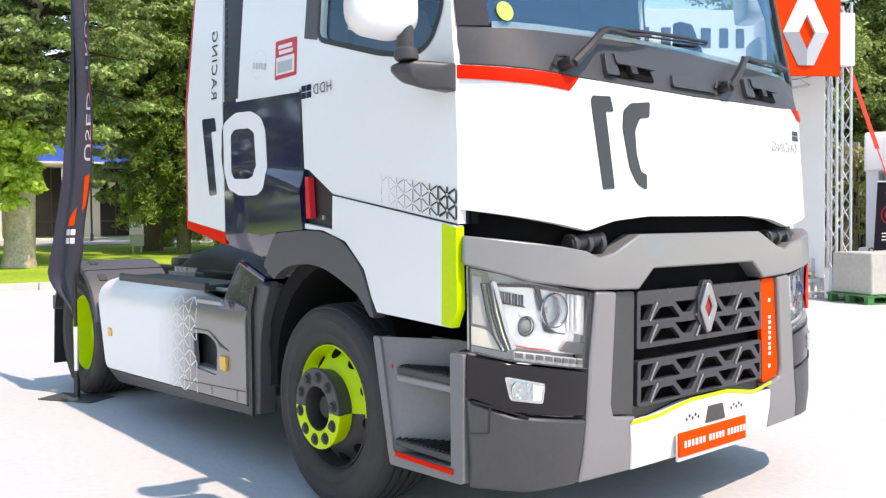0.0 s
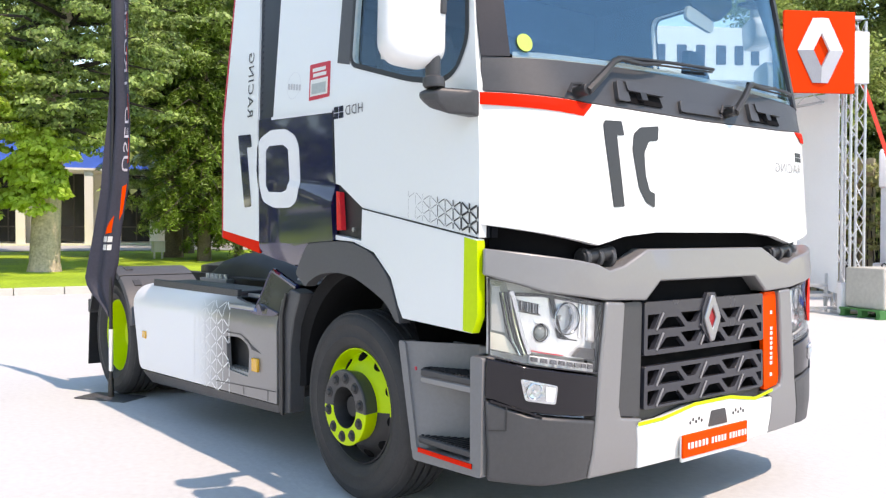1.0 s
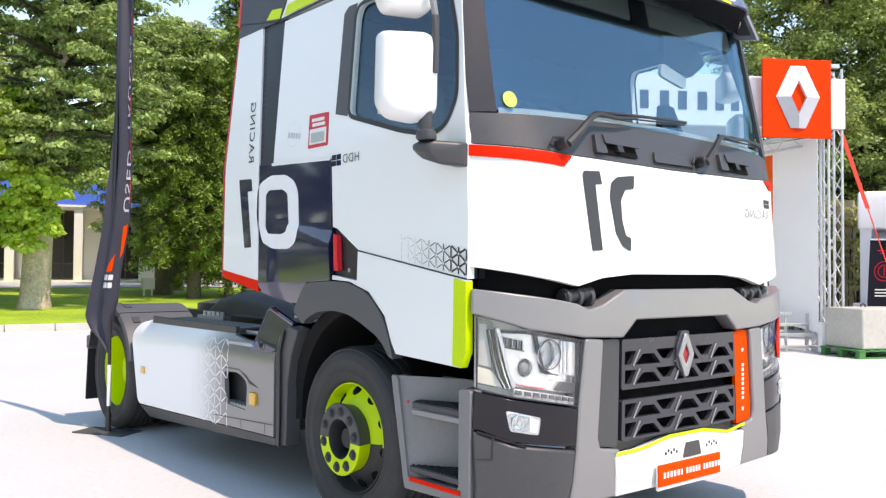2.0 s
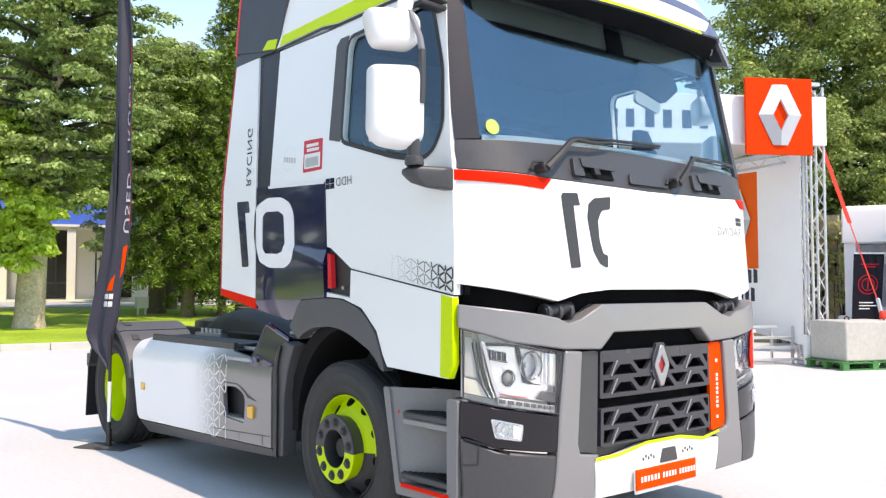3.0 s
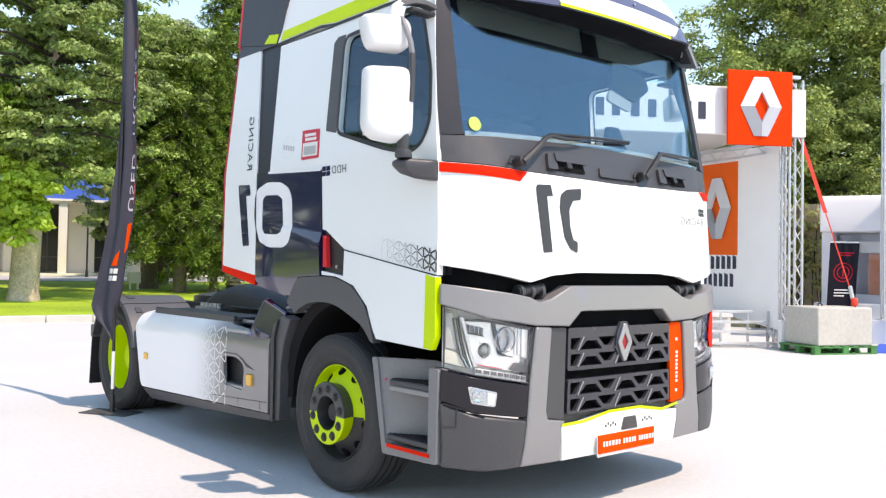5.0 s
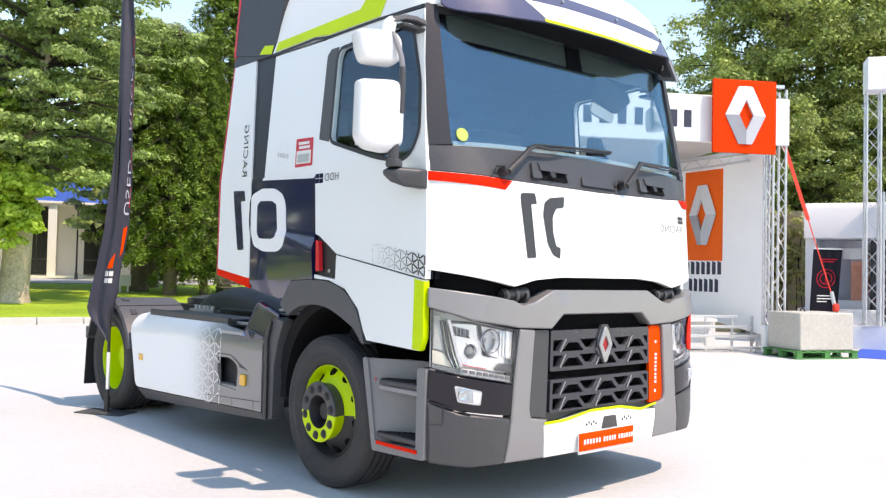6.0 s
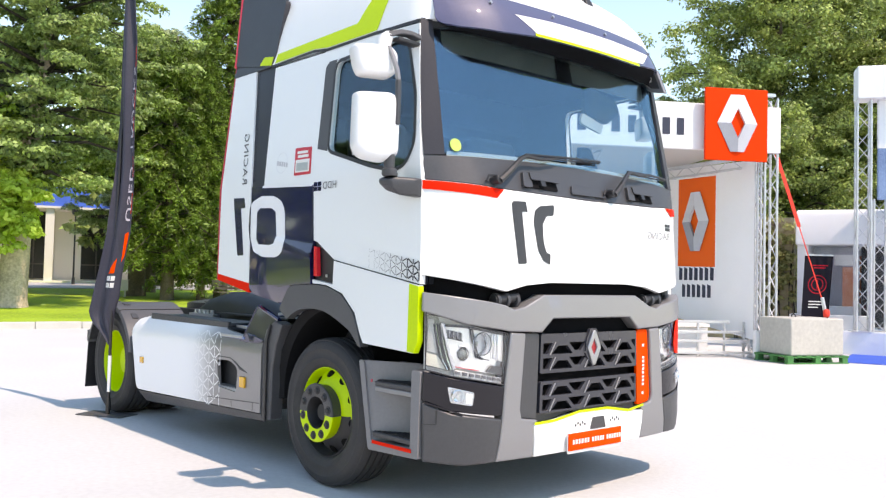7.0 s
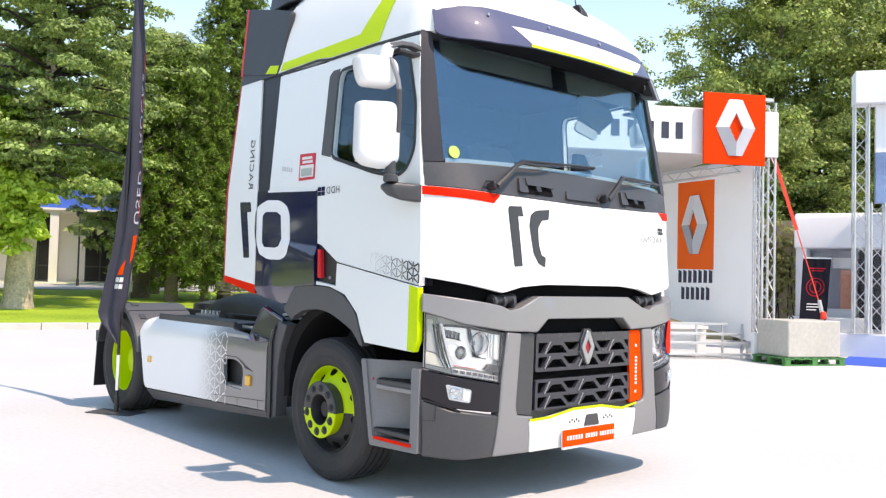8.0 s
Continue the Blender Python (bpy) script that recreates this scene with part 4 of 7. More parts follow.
def grille(z_lo, z_hi, rows, label):
    holes, ribs = [], []
    H = 0.068
    for z0 in rows:
        for c in (-0.285, 0.04, 0.355):
            w = 0.098 if c < 0.3 else 0.078
            holes.append(rounded([(c - 0.098, z0), (c + w, z0), (c + w - 0.052, z0 + 0.05), (c - 0.040, z0 + 0.05)], 0.006, 2))
            ribs.append(((c - 0.114, z0 - 0.002), (c - 0.088, z0 + 0.04), (c - 0.066, z0 + H + 0.004)))
        for c in (-0.135, 0.192):
            holes.append(rounded([(c - 0.034, z0 + 0.018), (c + 0.026, z0 + 0.018), (c + 0.072, z0 + H), (c - 0.088, z0 + H)], 0.005, 2))
        holes.append(rounded([(-0.458, z0 + 0.004), (-0.412, z0 + 0.004), (-0.372, z0 + H), (-0.455, z0 + H)], 0.006, 2))
        holes.append(rounded([(0.452, z0 + 0.022), (0.464, z0 + 0.020), (0.464, z0 + H), (0.412, z0 + H)], 0.004, 2))
    fr = part("grille", sheet([rounded([(-0.482, z_lo), (0.482, z_lo), (0.476, z_hi), (-0.476, z_hi)], 0.015)] + holes, on_front, 0.026, 0.2, 0.2, -0.006), GRILLE_GREY, truck, label, 0.006)
    for p in ribs:
        part("grille_rib", tube([on_front(y, z, -0.003) for y, z in p], 0.0042, 6), SILVER, fr, "light slanted rib")
    return fr


grille(0.800, 1.036, (0.912, 0.822), "dark grey upper grille")
grille(0.562, 0.752, (0.664, 0.574), "dark grey lower grille")
# plain near-black sheet for the shade behind the grille holes
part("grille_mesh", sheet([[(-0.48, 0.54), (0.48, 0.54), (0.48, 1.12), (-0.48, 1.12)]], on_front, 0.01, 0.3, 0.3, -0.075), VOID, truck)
# emblem: an open lozenge
emb = part("emblem_base", sheet([rounded([(0, 0.818), (0.078, 0.90), (0.074, 0.985), (0.03, 1.062), (-0.03, 1.062), (-0.070, 0.985), (-0.074, 0.90)], 0.012)], on_front, 0.02, 0.3, 0.3, 0.004), GRILLE_GREY, truck, "dark shield behind the emblem", 0.006)
part("emblem", sheet([[(0.012, 0.832), (0.066, 0.943), (0.012, 1.05), (-0.012, 1.05), (-0.066, 0.943), (-0.012, 0.832)], [(0, 0.890), (-0.030, 0.943), (0, 0.998), (0.030, 0.943)]], on_front, 0.016, 0.3, 0.3, 0.016), mat("brushed_chrome", (0.40, 0.40, 0.41), 0.34, metal=0.9, vary=0.05), emb, "chrome lozenge emblem", 0.006)
part("emblem_core", sheet([[(0, 0.885), (-0.030, 0.943), (0, 1.0), (0.030, 0.943)]], on_front, 0.004, 0.3, 0.3, 0.004), mat("emblem_red", (0.35, 0.012, 0.015), 0.3), emb, "red emblem centre")
part("lime_trim", strokes([((-0.542, 0.512), (-0.37, 0.517)), ((-0.37, 0.517), (-0.142, 0.552)), ((-0.142, 0.552), (0.142, 0.552)), ((0.142, 0.552), (0.37, 0.517)), ((0.37, 0.517), (0.542, 0.540))], on_front, 0.016, 0.014), LIME, truck, "lime trim over the bumper panel")
part("bumper_ledge", sheet([[(-0.52, 0.51), (-0.37, 0.512), (-0.142, 0.547), (0.142, 0.547), (0.37, 0.512), (0.53, 0.51), (0.50, 0.56), (-0.50, 0.56)]], on_front, 0.01, 0.3, 0.3, -0.045), GREY_PL, truck)
for k, h in enumerate((0.020, 0.022, 0.016, 0.022, 0.020, 0.018, 0.022, 0.020)):
    zz = 0.665 + 0.0255 * k
    fdec("strip_print", [[(0.557, zz), (0.579, zz), (0.579, zz + h * 0.8), (0.557, zz + h * 0.8)]], PAPER, "white print on the orange panel" if k == 0 else "", -0.009, 0.3)
for zz in (0.605, 0.925):
    fdec("strip_print", [[(0.555, zz), (0.575, zz), (0.575, zz + 0.018), (0.555, zz + 0.018)]], PAPER, "", -0.009, 0.3)
fdec("tow_cover", [rounded([(-0.035, 0.432), (0.125, 0.432), (0.105, 0.505), (-0.01, 0.505)], 0.008)], GREY_PL, "dark towing eye cover", 0.014)
for k in range(5):
    for sg in (-1, 1):
        fdec("vent_dot", [[(0.045 + sg * (0.13 + 0.022 * k) + 0.007 * math.cos(a), 0.47 + 0.012 * (k % 2) + 0.009 * math.sin(a)) for a in np.linspace(0, 5.5, 7)]], GREY_PL, "", 0.014)
LAMP_GLASSY = mat("indicator_ribs", (0.26, 0.27, 0.25), 0.15, vary=0.12, coat=0.5)
LAMP_PANE = mat("indicator_pane", (0.50, 0.50, 0.47), 0.15, vary=0.08, coat=0.5)
LAMP_CREAM = mat("indicator_cream", (0.72, 0.69, 0.58), 0.3, vary=0.06, coat=0.4)
LAMP_BOWL = mat("lamp_bowl", (0.62, 0.63, 0.65), 0.10, metal=0.9, vary=0.3, scale=14, fine=60, bump=0.7, bump_scale=45)
LAMP_LENSE = mat("projector_glass", (0.20, 0.22, 0.21), 0.08, vary=0.1, coat=1.0)
LAMP_LED = mat("led_grey", (0.10, 0.10, 0.11), 0.2, vary=0.1, coat=0.6)
plate = part("sign_plate", box((1.304, -0.005, 0.376), (0.012, 0.52, 0.105)), ORANGE, truck, "orange dealer plate with white print", 0.004)
part("plate_holder", box((1.294, -0.005, 0.366), (0.014, 0.515, 0.125)), WHITE_PLASTIC, plate, bevel=0.004)
xs = -0.235
for w in (0.022, 0.03, 0.026, 0.03, 0.028, 0.024, 0.0, 0.026, 0.026, 0.026, 0.024, 0.022, 0.0, 0.024, 0.026, 0.02, 0.03, 0.026, 0.024, 0.01, 0.024):
    if w:
        part("plate_bar", box((1.311, xs + w / 2, 0.376), (0.002, w * 0.62, 0.028)), PAPER, plate)
    xs += (w or 0.02) + 0.0005
for s in (-1, 1):
    def f(poly):
        return [(s * a, b) for a, b in poly]
    HL = f([(1.216, 1.160), (1.148, 1.142), (1.0, 1.096), (0.748, 1.046), (0.776, 0.752), (1.10, 0.808), (1.217, 0.842)])
    INS = f([(1.212, 1.156), (1.147, 1.138), (1.0, 1.092), (0.752, 1.042), (0.780, 0.757), (1.10, 0.813), (1.213, 0.847)])
    hl = part("headlamp", sheet([HL], on_front, 0.01, 0.05, 0.2, -0.085), LAMP_BODY, truck, "clear glass headlamp")

    def lampart(name, loops, off, m, label="", depth=0.006, bevel=0.0):
        return part(name, sheet([f(q) for q in loops], on_front, depth, 0.03, 0.1, off), m, hl, label, bevel)

    def oval(y, z, ry, rz, n=24):
        return [(y + ry * math.cos(q), z + rz * math.sin(q)) for q in np.linspace(0, math.tau, n + 1)[:-1]]
    part("headlamp_rim", sheet([HL, INS], on_front, 0.02, 0.05, 0.3, -0.004), LAMP_DARK, hl, "dark headlamp edge", 0.002)
    lampart("indicator", [[(1.212, 1.150), (1.160, 1.138), (1.147, 1.082), (1.129, 1.012), (1.100, 0.835), (1.212, 0.862)]], -0.045, LAMP_GLASSY, "clear indicator chamber")
    lampart("indicator_pane", [[(1.206, 1.126), (1.180, 1.122), (1.164, 0.934), (1.207, 0.946)]], -0.036, LAMP_PANE, "pale indicator pane", 0.004, 0.002)
    lampart("indicator_patch", [[(1.210, 0.938), (1.164, 0.922), (1.112, 0.842), (1.210, 0.868)]], -0.036, LAMP_CREAM, "cream indicator reflector", 0.004, 0.002)
    for k in range(5):
        part("lamp_streak", tube([on_front(s * (y - 0.0075 * k), z, -0.028) for y, z in ((1.182, 1.10), (1.166, 0.985), (1.147, 0.90), (1.122 + 0.002 * k, 0.846))], 0.0036, 6), CHROME if k in (1, 4) else LAMP_DARK, hl)
    lampart("lamp_divider", [[(1.152, 1.108), (1.138, 1.104), (1.100, 0.915), (1.078, 0.854), (1.092, 0.846), (1.114, 0.92)]], -0.016, CHROME, "bright lamp divider", 0.05, 0.003)
    lampart("lamp_mask", [[(1.140, 1.100), (1.04, 1.096), (0.755, 1.046), (0.770, 0.804), (1.082, 0.856), (1.102, 0.915)], oval(0.918, 0.987, 0.052, 0.063), oval(1.037, 0.933, 0.028, 0.042)], -0.05, REFLECTOR, "silvered lamp mask", 0.012, 0.004)
    for yy, zz, r, dep, nm in ((0.918, 0.987, 0.064, 0.08, "main_reflector"), (1.037, 0.933, 0.041, 0.03, "projector")):
        n = (on_front(s * yy, zz, 1) - on_front(s * yy, zz, 0)).normalized()
        n = (n + Vector((0.6, 0, 0))).normalized()
        m = Matrix.Translation(on_front(s * yy, zz, -0.047)) @ n.to_track_quat("Z", "Y").to_matrix().to_4x4()
        big = nm == "main_reflector"
        part(nm, lathe([(r, 0.012), (r * 1.05, 0.008), (r * 0.98, -0.004), (r * 0.8, -dep * 0.6), (r * 0.45, -dep * 0.9), (0.0, -dep)], 32, m), LAMP_BOWL if big else REFLECTOR, hl, "round lamp reflector")
        if big:
            part("bulb_cap", lathe([(0.0, -0.02), (0.011, -0.022), (0.013, -0.04), (0.010, -0.07)], 16, m), LAMP_BODY, hl)
            part("bowl_ring", lathe([(r * 1.0, 0.016), (r * 1.04, 0.013), (r * 1.0, 0.009)], 32, m), LAMP_DARK, hl)
        else:
            part("projector_lens", lathe([(0.0, 0.016), (0.012, 0.014), (0.022, 0.008), (0.030, -0.004), (0.031, -0.02)], 24, m), LAMP_LENSE, hl, "grey projector lens")
            part("bowl_ring", lathe([(0.033, 0.010), (0.037, 0.008), (0.034, 0.004)], 24, m), LAMP_DARK, hl)
    for k in range(9):
        part("lamp_facet", box(on_front(s * (1.130 - 0.0105 * k), 1.050 - 0.0025 * k, -0.042), (0.010, 0.006, 0.040)), SILVER_D if k % 2 else CHROME, hl)
    lampart("bowl_wing", [[(1.000, 1.078), (0.978, 1.074), (0.962, 1.000), (0.942, 0.925), (0.905, 0.905), (0.925, 0.898), (0.960, 0.908), (0.982, 0.985)]], -0.040, LAMP_DARK, "dark curved wing beside the bowl", 0.006, 0.002)
    for k in range(4):
        yy = 0.846 - 0.013 * k
        lampart("side_facet", [[(yy, 1.050 - 0.004 * k), (yy - 0.010, 1.048 - 0.004 * k), (yy - 0.006, 0.90), (yy + 0.004, 0.902)]], -0.040 + 0.004 * (k % 2), CHROME if k % 2 else REFLECTOR, "", 0.006, 0.002)
    lampart("lamp_brow", [[(1.136, 1.098), (1.04, 1.094), (0.760, 1.044), (0.762, 1.032), (1.04, 1.080), (1.134, 1.084)]], -0.022, LAMP_DARK, "dark upper lamp edge", 0.02, 0.002)
    # added patch colours the far lamp's outer corner red
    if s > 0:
        lampart("lamp_film", [[(1.214, 1.145), (1.00, 1.085), (0.975, 1.03), (0.955, 0.93), (0.985, 0.865), (1.10, 0.850), (1.214, 0.880)]], 0.002, RED, "red patch added over the outer lamp corner", 0.003)
    lampart("facet_shelf", [[(1.136, 1.030), (1.040, 1.008), (1.040, 1.002), (1.135, 1.023)]], -0.034, LAMP_DARK, "", 0.014)
    lampart("lamp_bar", [[(0.808, 1.048), (0.764, 1.042), (0.770, 0.878), (0.806, 0.890)]], -0.03, REFLECTOR, "pale lamp bar", 0.02, 0.004)
    lampart("lamp_shutter", [[(0.89, 0.830), (0.848, 0.864), (0.766, 0.852), (0.770, 0.805)]], -0.028, GREY_M, "", 0.02, 0.003)
    lampart("led_strip", [[(1.086, 0.843), (0.779, 0.791), (0.779, 0.755), (1.086, 0.808)]], -0.028, LAMP_BODY, "daytime light strip", 0.01, 0.002)
    for k in range(8):
        yy, zz = 1.070 - 0.0375 * k, 0.828 - 0.0064 * k
        part("led", sheet([f([(yy + 0.013, zz - 0.007), (yy - 0.013, zz - 0.012), (yy - 0.013, zz + 0.006), (yy + 0.013, zz + 0.011)])], on_front, 0.006, 0.1, 0.1, -0.016), LAMP_LED, hl, "daytime running light")
    part("lamp_red_line", strokes([(tuple(p), tuple(q)) for p, q in zip(f([(1.100, 0.915), (1.080, 0.862), (1.02, 0.849)]), f([(1.080, 0.862), (1.02, 0.849), (0.94, 0.837)]))], on_front, 0.005, -0.034), CRIMSON, hl)
    part("lamp_seam", tube([on_front(s * y, z, -0.034) for y, z in ((1.0, 1.082), (0.985, 1.0), (0.968, 0.94), (0.93, 0.905), (0.87, 0.895))], 0.003, 6), LAMP_DARK, hl)
    part("lamp_lens", sheet([INS], on_front, 0.004, 0.05, 0.2, -0.006), LENS, hl, "clear lamp lens").visible_shadow = False
    FG = f([(1.122, 0.754), (0.985, 0.720), (0.995, 0.644), (1.106, 0.664)])
    fog = part("fog_lamp", sheet([rounded(FG, 0.012)], on_front, 0.02, 0.05, 0.3, 0.003), LAMP_BOWL, truck, "small clear fog lamp", 0.004)
    part("fog_glass", sheet([rounded(f([(1.115, 0.746), (0.991, 0.715), (1.001, 0.651), (1.100, 0.671)]), 0.01)], on_front, 0.003, 0.05, 0.3, 0.012), LENS, fog).visible_shadow = False
    part("fog_facet", sheet([f([(1.034, 0.722), (0.996, 0.712), (1.006, 0.656), (1.034, 0.662)])], on_front, 0.004, 0.05, 0.3, 0.008), REFLECTOR, fog)
    n = (on_front(s * 1.06, 0.69, 1) - on_front(s * 1.06, 0.69, 0)).normalized()
    part("fog_bowl", lathe([(0.034, 0.002), (0.035, 0.008), (0.032, 0.009), (0.027, 0.002), (0.012, -0.002), (0.008, 0.006), (0.0, 0.007)], 20, Matrix.Translation(on_front(s * 1.074, 0.702, 0.002)) @ n.to_track_quat("Z", "Y").to_matrix().to_4x4()), CHROME, fog, "round fog reflector")
    # glossy strip added in place of the highlight line along the corner
    part("bumper_bright_strip", sheet([f([(1.215, 0.668), (1.05, 0.603), (1.045, 0.594), (1.215, 0.658)])], on_front, 0.008, 0.05, 0.3, 0.006), BLACK_GL, truck)
    part("corner_seam", strokes([(tuple(p), tuple(q)) for p, q in zip(f([(1.165, 0.645), (1.168, 0.545)]), f([(1.168, 0.545), (1.222, 0.545)]))], on_front, 0.005, 0.0055), BLACK_PL, truck)
    # tilt hinge in the gap over the beam
    hc = on_front(s * 0.72, 1.235, -0.06)
    part("hood_hinge", rod(hc + Vector((0, -0.10, 0)), hc + Vector((0, 0.10, 0.02)), 0.032, 14), BLACK_PL, truck, "black tilt hinge", 0.004)
    for dy in (-0.08, 0.0, 0.08):
        part("hinge_ring", rod(hc + Vector((0, dy - 0.012, 0)), hc + Vector((0, dy + 0.012, 0)), 0.042, 16), GREY_PL, truck, bevel=0.004)
    # steps
    sy = s * 1.235

    def on_step(u, v, d, s=s):
        return Vector((u, s * (1.235 + d), v))
    part("step_frame", sheet([rounded([(0.465, 0.85), (0.575, 0.330), (1.03, 0.345), (1.04, 0.835), (0.965, 0.835), (0.965, 0.40), (0.602, 0.385), (0.515, 0.85)], 0.015)], on_step, 0.07), SILVER_D, truck, "grey step housing", 0.01)
    part("step_back", sheet([[(0.66, 0.38), (1.0, 0.38), (1.0, 0.85), (0.64, 0.85)]], lambda u, v, d, s=s: Vector((u, s * (1.06 + d), v)), 0.015), SILVER_D, truck, "light grey step recess", 0.004)
    part("step_side", loft([[(x, s * y, z) for x, y in ((x0 - 0.02, 1.228), (x1, 1.055), (x1 - 0.04, 1.055), (x0 - 0.06, 1.228))] for x0, x1, z in ((0.615, 0.84, 0.37), (0.525, 0.83, 0.852))]), SILVER_D, truck, "smooth slanting step wall")
    part("step_side", loft([[(x, s * y, z) for x, y in ((0.965, 1.225), (0.915, 1.06), (0.93, 1.06), (0.98, 1.225))] for z in (0.385, 0.835)]), SILVER_D, truck)
    for zz, x0, x1 in ((0.725, 0.615, 0.985), (0.425, 0.60, 0.985)):
        st = part("step", box(((x0 + x1) / 2, s * 1.145, zz), (x1 - x0, 0.16, 0.03)), GREY_PL, truck, "ribbed step tread", 0.006)
        for k in range(15):
            xx = x0 + 0.015 + (x1 - x0 - 0.03) * k / 14
            part("tread_rib", box((xx, s * 1.145, zz + 0.017), (0.009, 0.14, 0.008)), BLACK_PL, st)
    part("step_nosing", box((0.80, s * 1.225, 0.694), (0.35, 0.012, 0.026)), SILVER, truck, bevel=0.004)
    part("step_stripe", box((0.80, s * 1.240, 0.384), (0.36, 0.006, 0.021)), RED, truck, "red strip under the step", 0.002)
    part("step_light", box((0.60, s * 1.237, 0.74), (0.010, 0.006, 0.016)), CRIMSON, truck)

    # ---- mirrors ----
    def shell(c, poly, r, deep, yaw):
        """A mirror housing: a rounded outline (outwards, up), domed to the front and flat behind."""
        out = rounded(poly, r, 5)
        rings = []
        for x, k in ((-0.30, 0.93), (-0.24, 0.985), (0.0, 1.0), (0.30, 0.985), (0.50, 0.94), (0.62, 0.86), (0.68, 0.74), (0.70, 0.50)):
            rings.append([Vector(c) + Matrix.Rotation(yaw, 3, "Z") @ Vector((x * deep, -s * a * k, b * (1 - (1 - k) * 0.8))) for a, b in out])
        return loft(rings)
    yaw = -0.35 if s < 0 else 0.85
    MAIN = [(-0.099, 0.188), (0.082, 0.198), (0.134, 0.160), (0.130, -0.160), (0.043, -0.203), (-0.09, -0.185), (-0.136, -0.130), (-0.130, 0.178)]
    HEAD = [(-0.140, 0.086), (-0.036, 0.096), (0.092, 0.094), (0.132, 0.053), (0.134, -0.05), (0.086, -0.088), (-0.092, -0.086), (-0.120, -0.03)]
    mir = part("mirror", shell((0.855, s * 1.455, 2.196), MAIN, 0.035, 0.12, yaw), WHITE_PLASTIC, truck, "white rear-view mirror housing", sharp=50)
    part("mirror_glass", box((0.812, s * 1.45, 2.20), (0.006, 0.21, 0.33), Matrix.Rotation(yaw, 4, "Z")), CHROME, mir, "mirror glass")
    part("mirror_head", shell((0.790, s * 1.428, 2.575), HEAD, 0.03, 0.13, yaw), WHITE_PLASTIC, mir, "white wide-angle mirror housing", sharp=50)
    part("mirror_stem", loft([[(x + dx, s * (y + dy), z) for dx, dy in ((0.014, -0.012), (0.014, 0.014), (-0.014, 0.014), (-0.014, -0.012))] for x, y, z in ((0.962, 1.380, 2.205), (0.962, 1.376, 2.36), (0.958, 1.374, 2.46))]), GREY_PL, mir, "grey mirror stem", 0.005)
    part("mirror_stem", loft([[(x + dx, s * (y + dy), z) for dx, dy in ((0.013, -0.010), (0.013, 0.012), (-0.013, 0.012), (-0.013, -0.010))] for x, y, z in ((0.958, 1.374, 2.46), (0.948, 1.378, 2.52), (0.915, 1.385, 2.60), (0.885, 1.392, 2.66))]), SILVER, mir, "pale upper mirror stem", 0.004)
    part("mirror_knob", loft([[(x + w * math.cos(a), s * (y - w * math.sin(a)), z) for a in np.linspace(0, math.tau, 17)[:-1]] for x, y, z, w in ((0.83, 1.395, 2.63, 0.040), (0.835, 1.385, 2.69, 0.042), (0.84, 1.372, 2.735, 0.040), (0.845, 1.36, 2.755, 0.026))]), WHITE_PLASTIC, mir, "white mirror pivot", sharp=60)
    part("mirror_bracket", loft([[(x, s * y, z + dz) for x, dz in ((x0 - 0.035, 0.0), (x0 - 0.03, h), (x0 + 0.03, h), (x0 + 0.035, 0.0))] for x0, y, z, h in ((0.845, 1.385, 2.715, 0.035), (0.855, 1.30, 2.748, 0.030), (0.865, 1.23, 2.752, 0.028), (0.875, 1.165, 2.735, 0.03))]), GREY_M, mir, "grey mirror bracket", 0.006)
    # black block put in for the shaded gap below the bracket
    part("bracket_shade", loft([[(x, s * y, z) for x in (0.83, 0.90)] + [(x, s * y, z + 0.022) for x in (0.90, 0.83)] for y, z in ((1.33, 2.705), (1.17, 2.70))]), BLACK_PL, mir, bevel=0.006)
    part("mirror_neck", loft([[(x + w * math.cos(a), s * (1.395 - 0.8 * w * math.sin(a)), z) for a in np.linspace(0, math.tau, 17)[:-1]] for x, z, w in ((0.918, 2.05, 0.036), (0.920, 1.965, 0.034), (0.922, 1.957, 0.048), (0.926, 1.928, 0.052), (0.93, 1.918, 0.046))]), GREY_PL, mir, "grey mirror neck", sharp=40)
    part("mirror_foot", loft([[(x, s * y, z) for y, z in pts] for x, pts in ((0.855, [(1.236, 1.925), (1.39, 1.918), (1.418, 1.905), (1.418, 1.885), (1.395, 1.868), (1.236, 1.87)]), (0.90, [(1.236, 1.925), (1.40, 1.918), (1.435, 1.902), (1.43, 1.872), (1.39, 1.838), (1.236, 1.835)]), (0.965, [(1.236, 1.922), (1.385, 1.916), (1.418, 1.896), (1.412, 1.862), (1.36, 1.815), (1.236, 1.808)]), (1.022, [(1.236, 1.912), (1.275, 1.910), (1.29, 1.898), (1.288, 1.85), (1.272, 1.812), (1.236, 1.805)]))]), GREY_PL, mir, "grey mirror foot", 0.008)
    if s > 0:
        mir.location = (-0.12, -0.08, 0)
    # sun blind inside
    ya, yb = (0.02, 1.02) if s < 0 else (0.10, 1.02)
    part("sun_blind", sheet([rounded([(s * ya, 2.70), (s * yb, 2.70), (s * yb, 2.90), (s * ya, 2.90)], [0.02, 0.08, 0.01, 0.01])], on_front, 0.012, 0.1, 0.2, -0.05), BLIND, truck, "dark sun blind")
part("blind_post", sheet([[(-0.03, 2.68), (0.11, 2.68), (0.10, 2.92), (-0.02, 2.92)]], on_front, 0.02, 0.2, 0.2, -0.035), VOID, truck, "black post between the blinds")
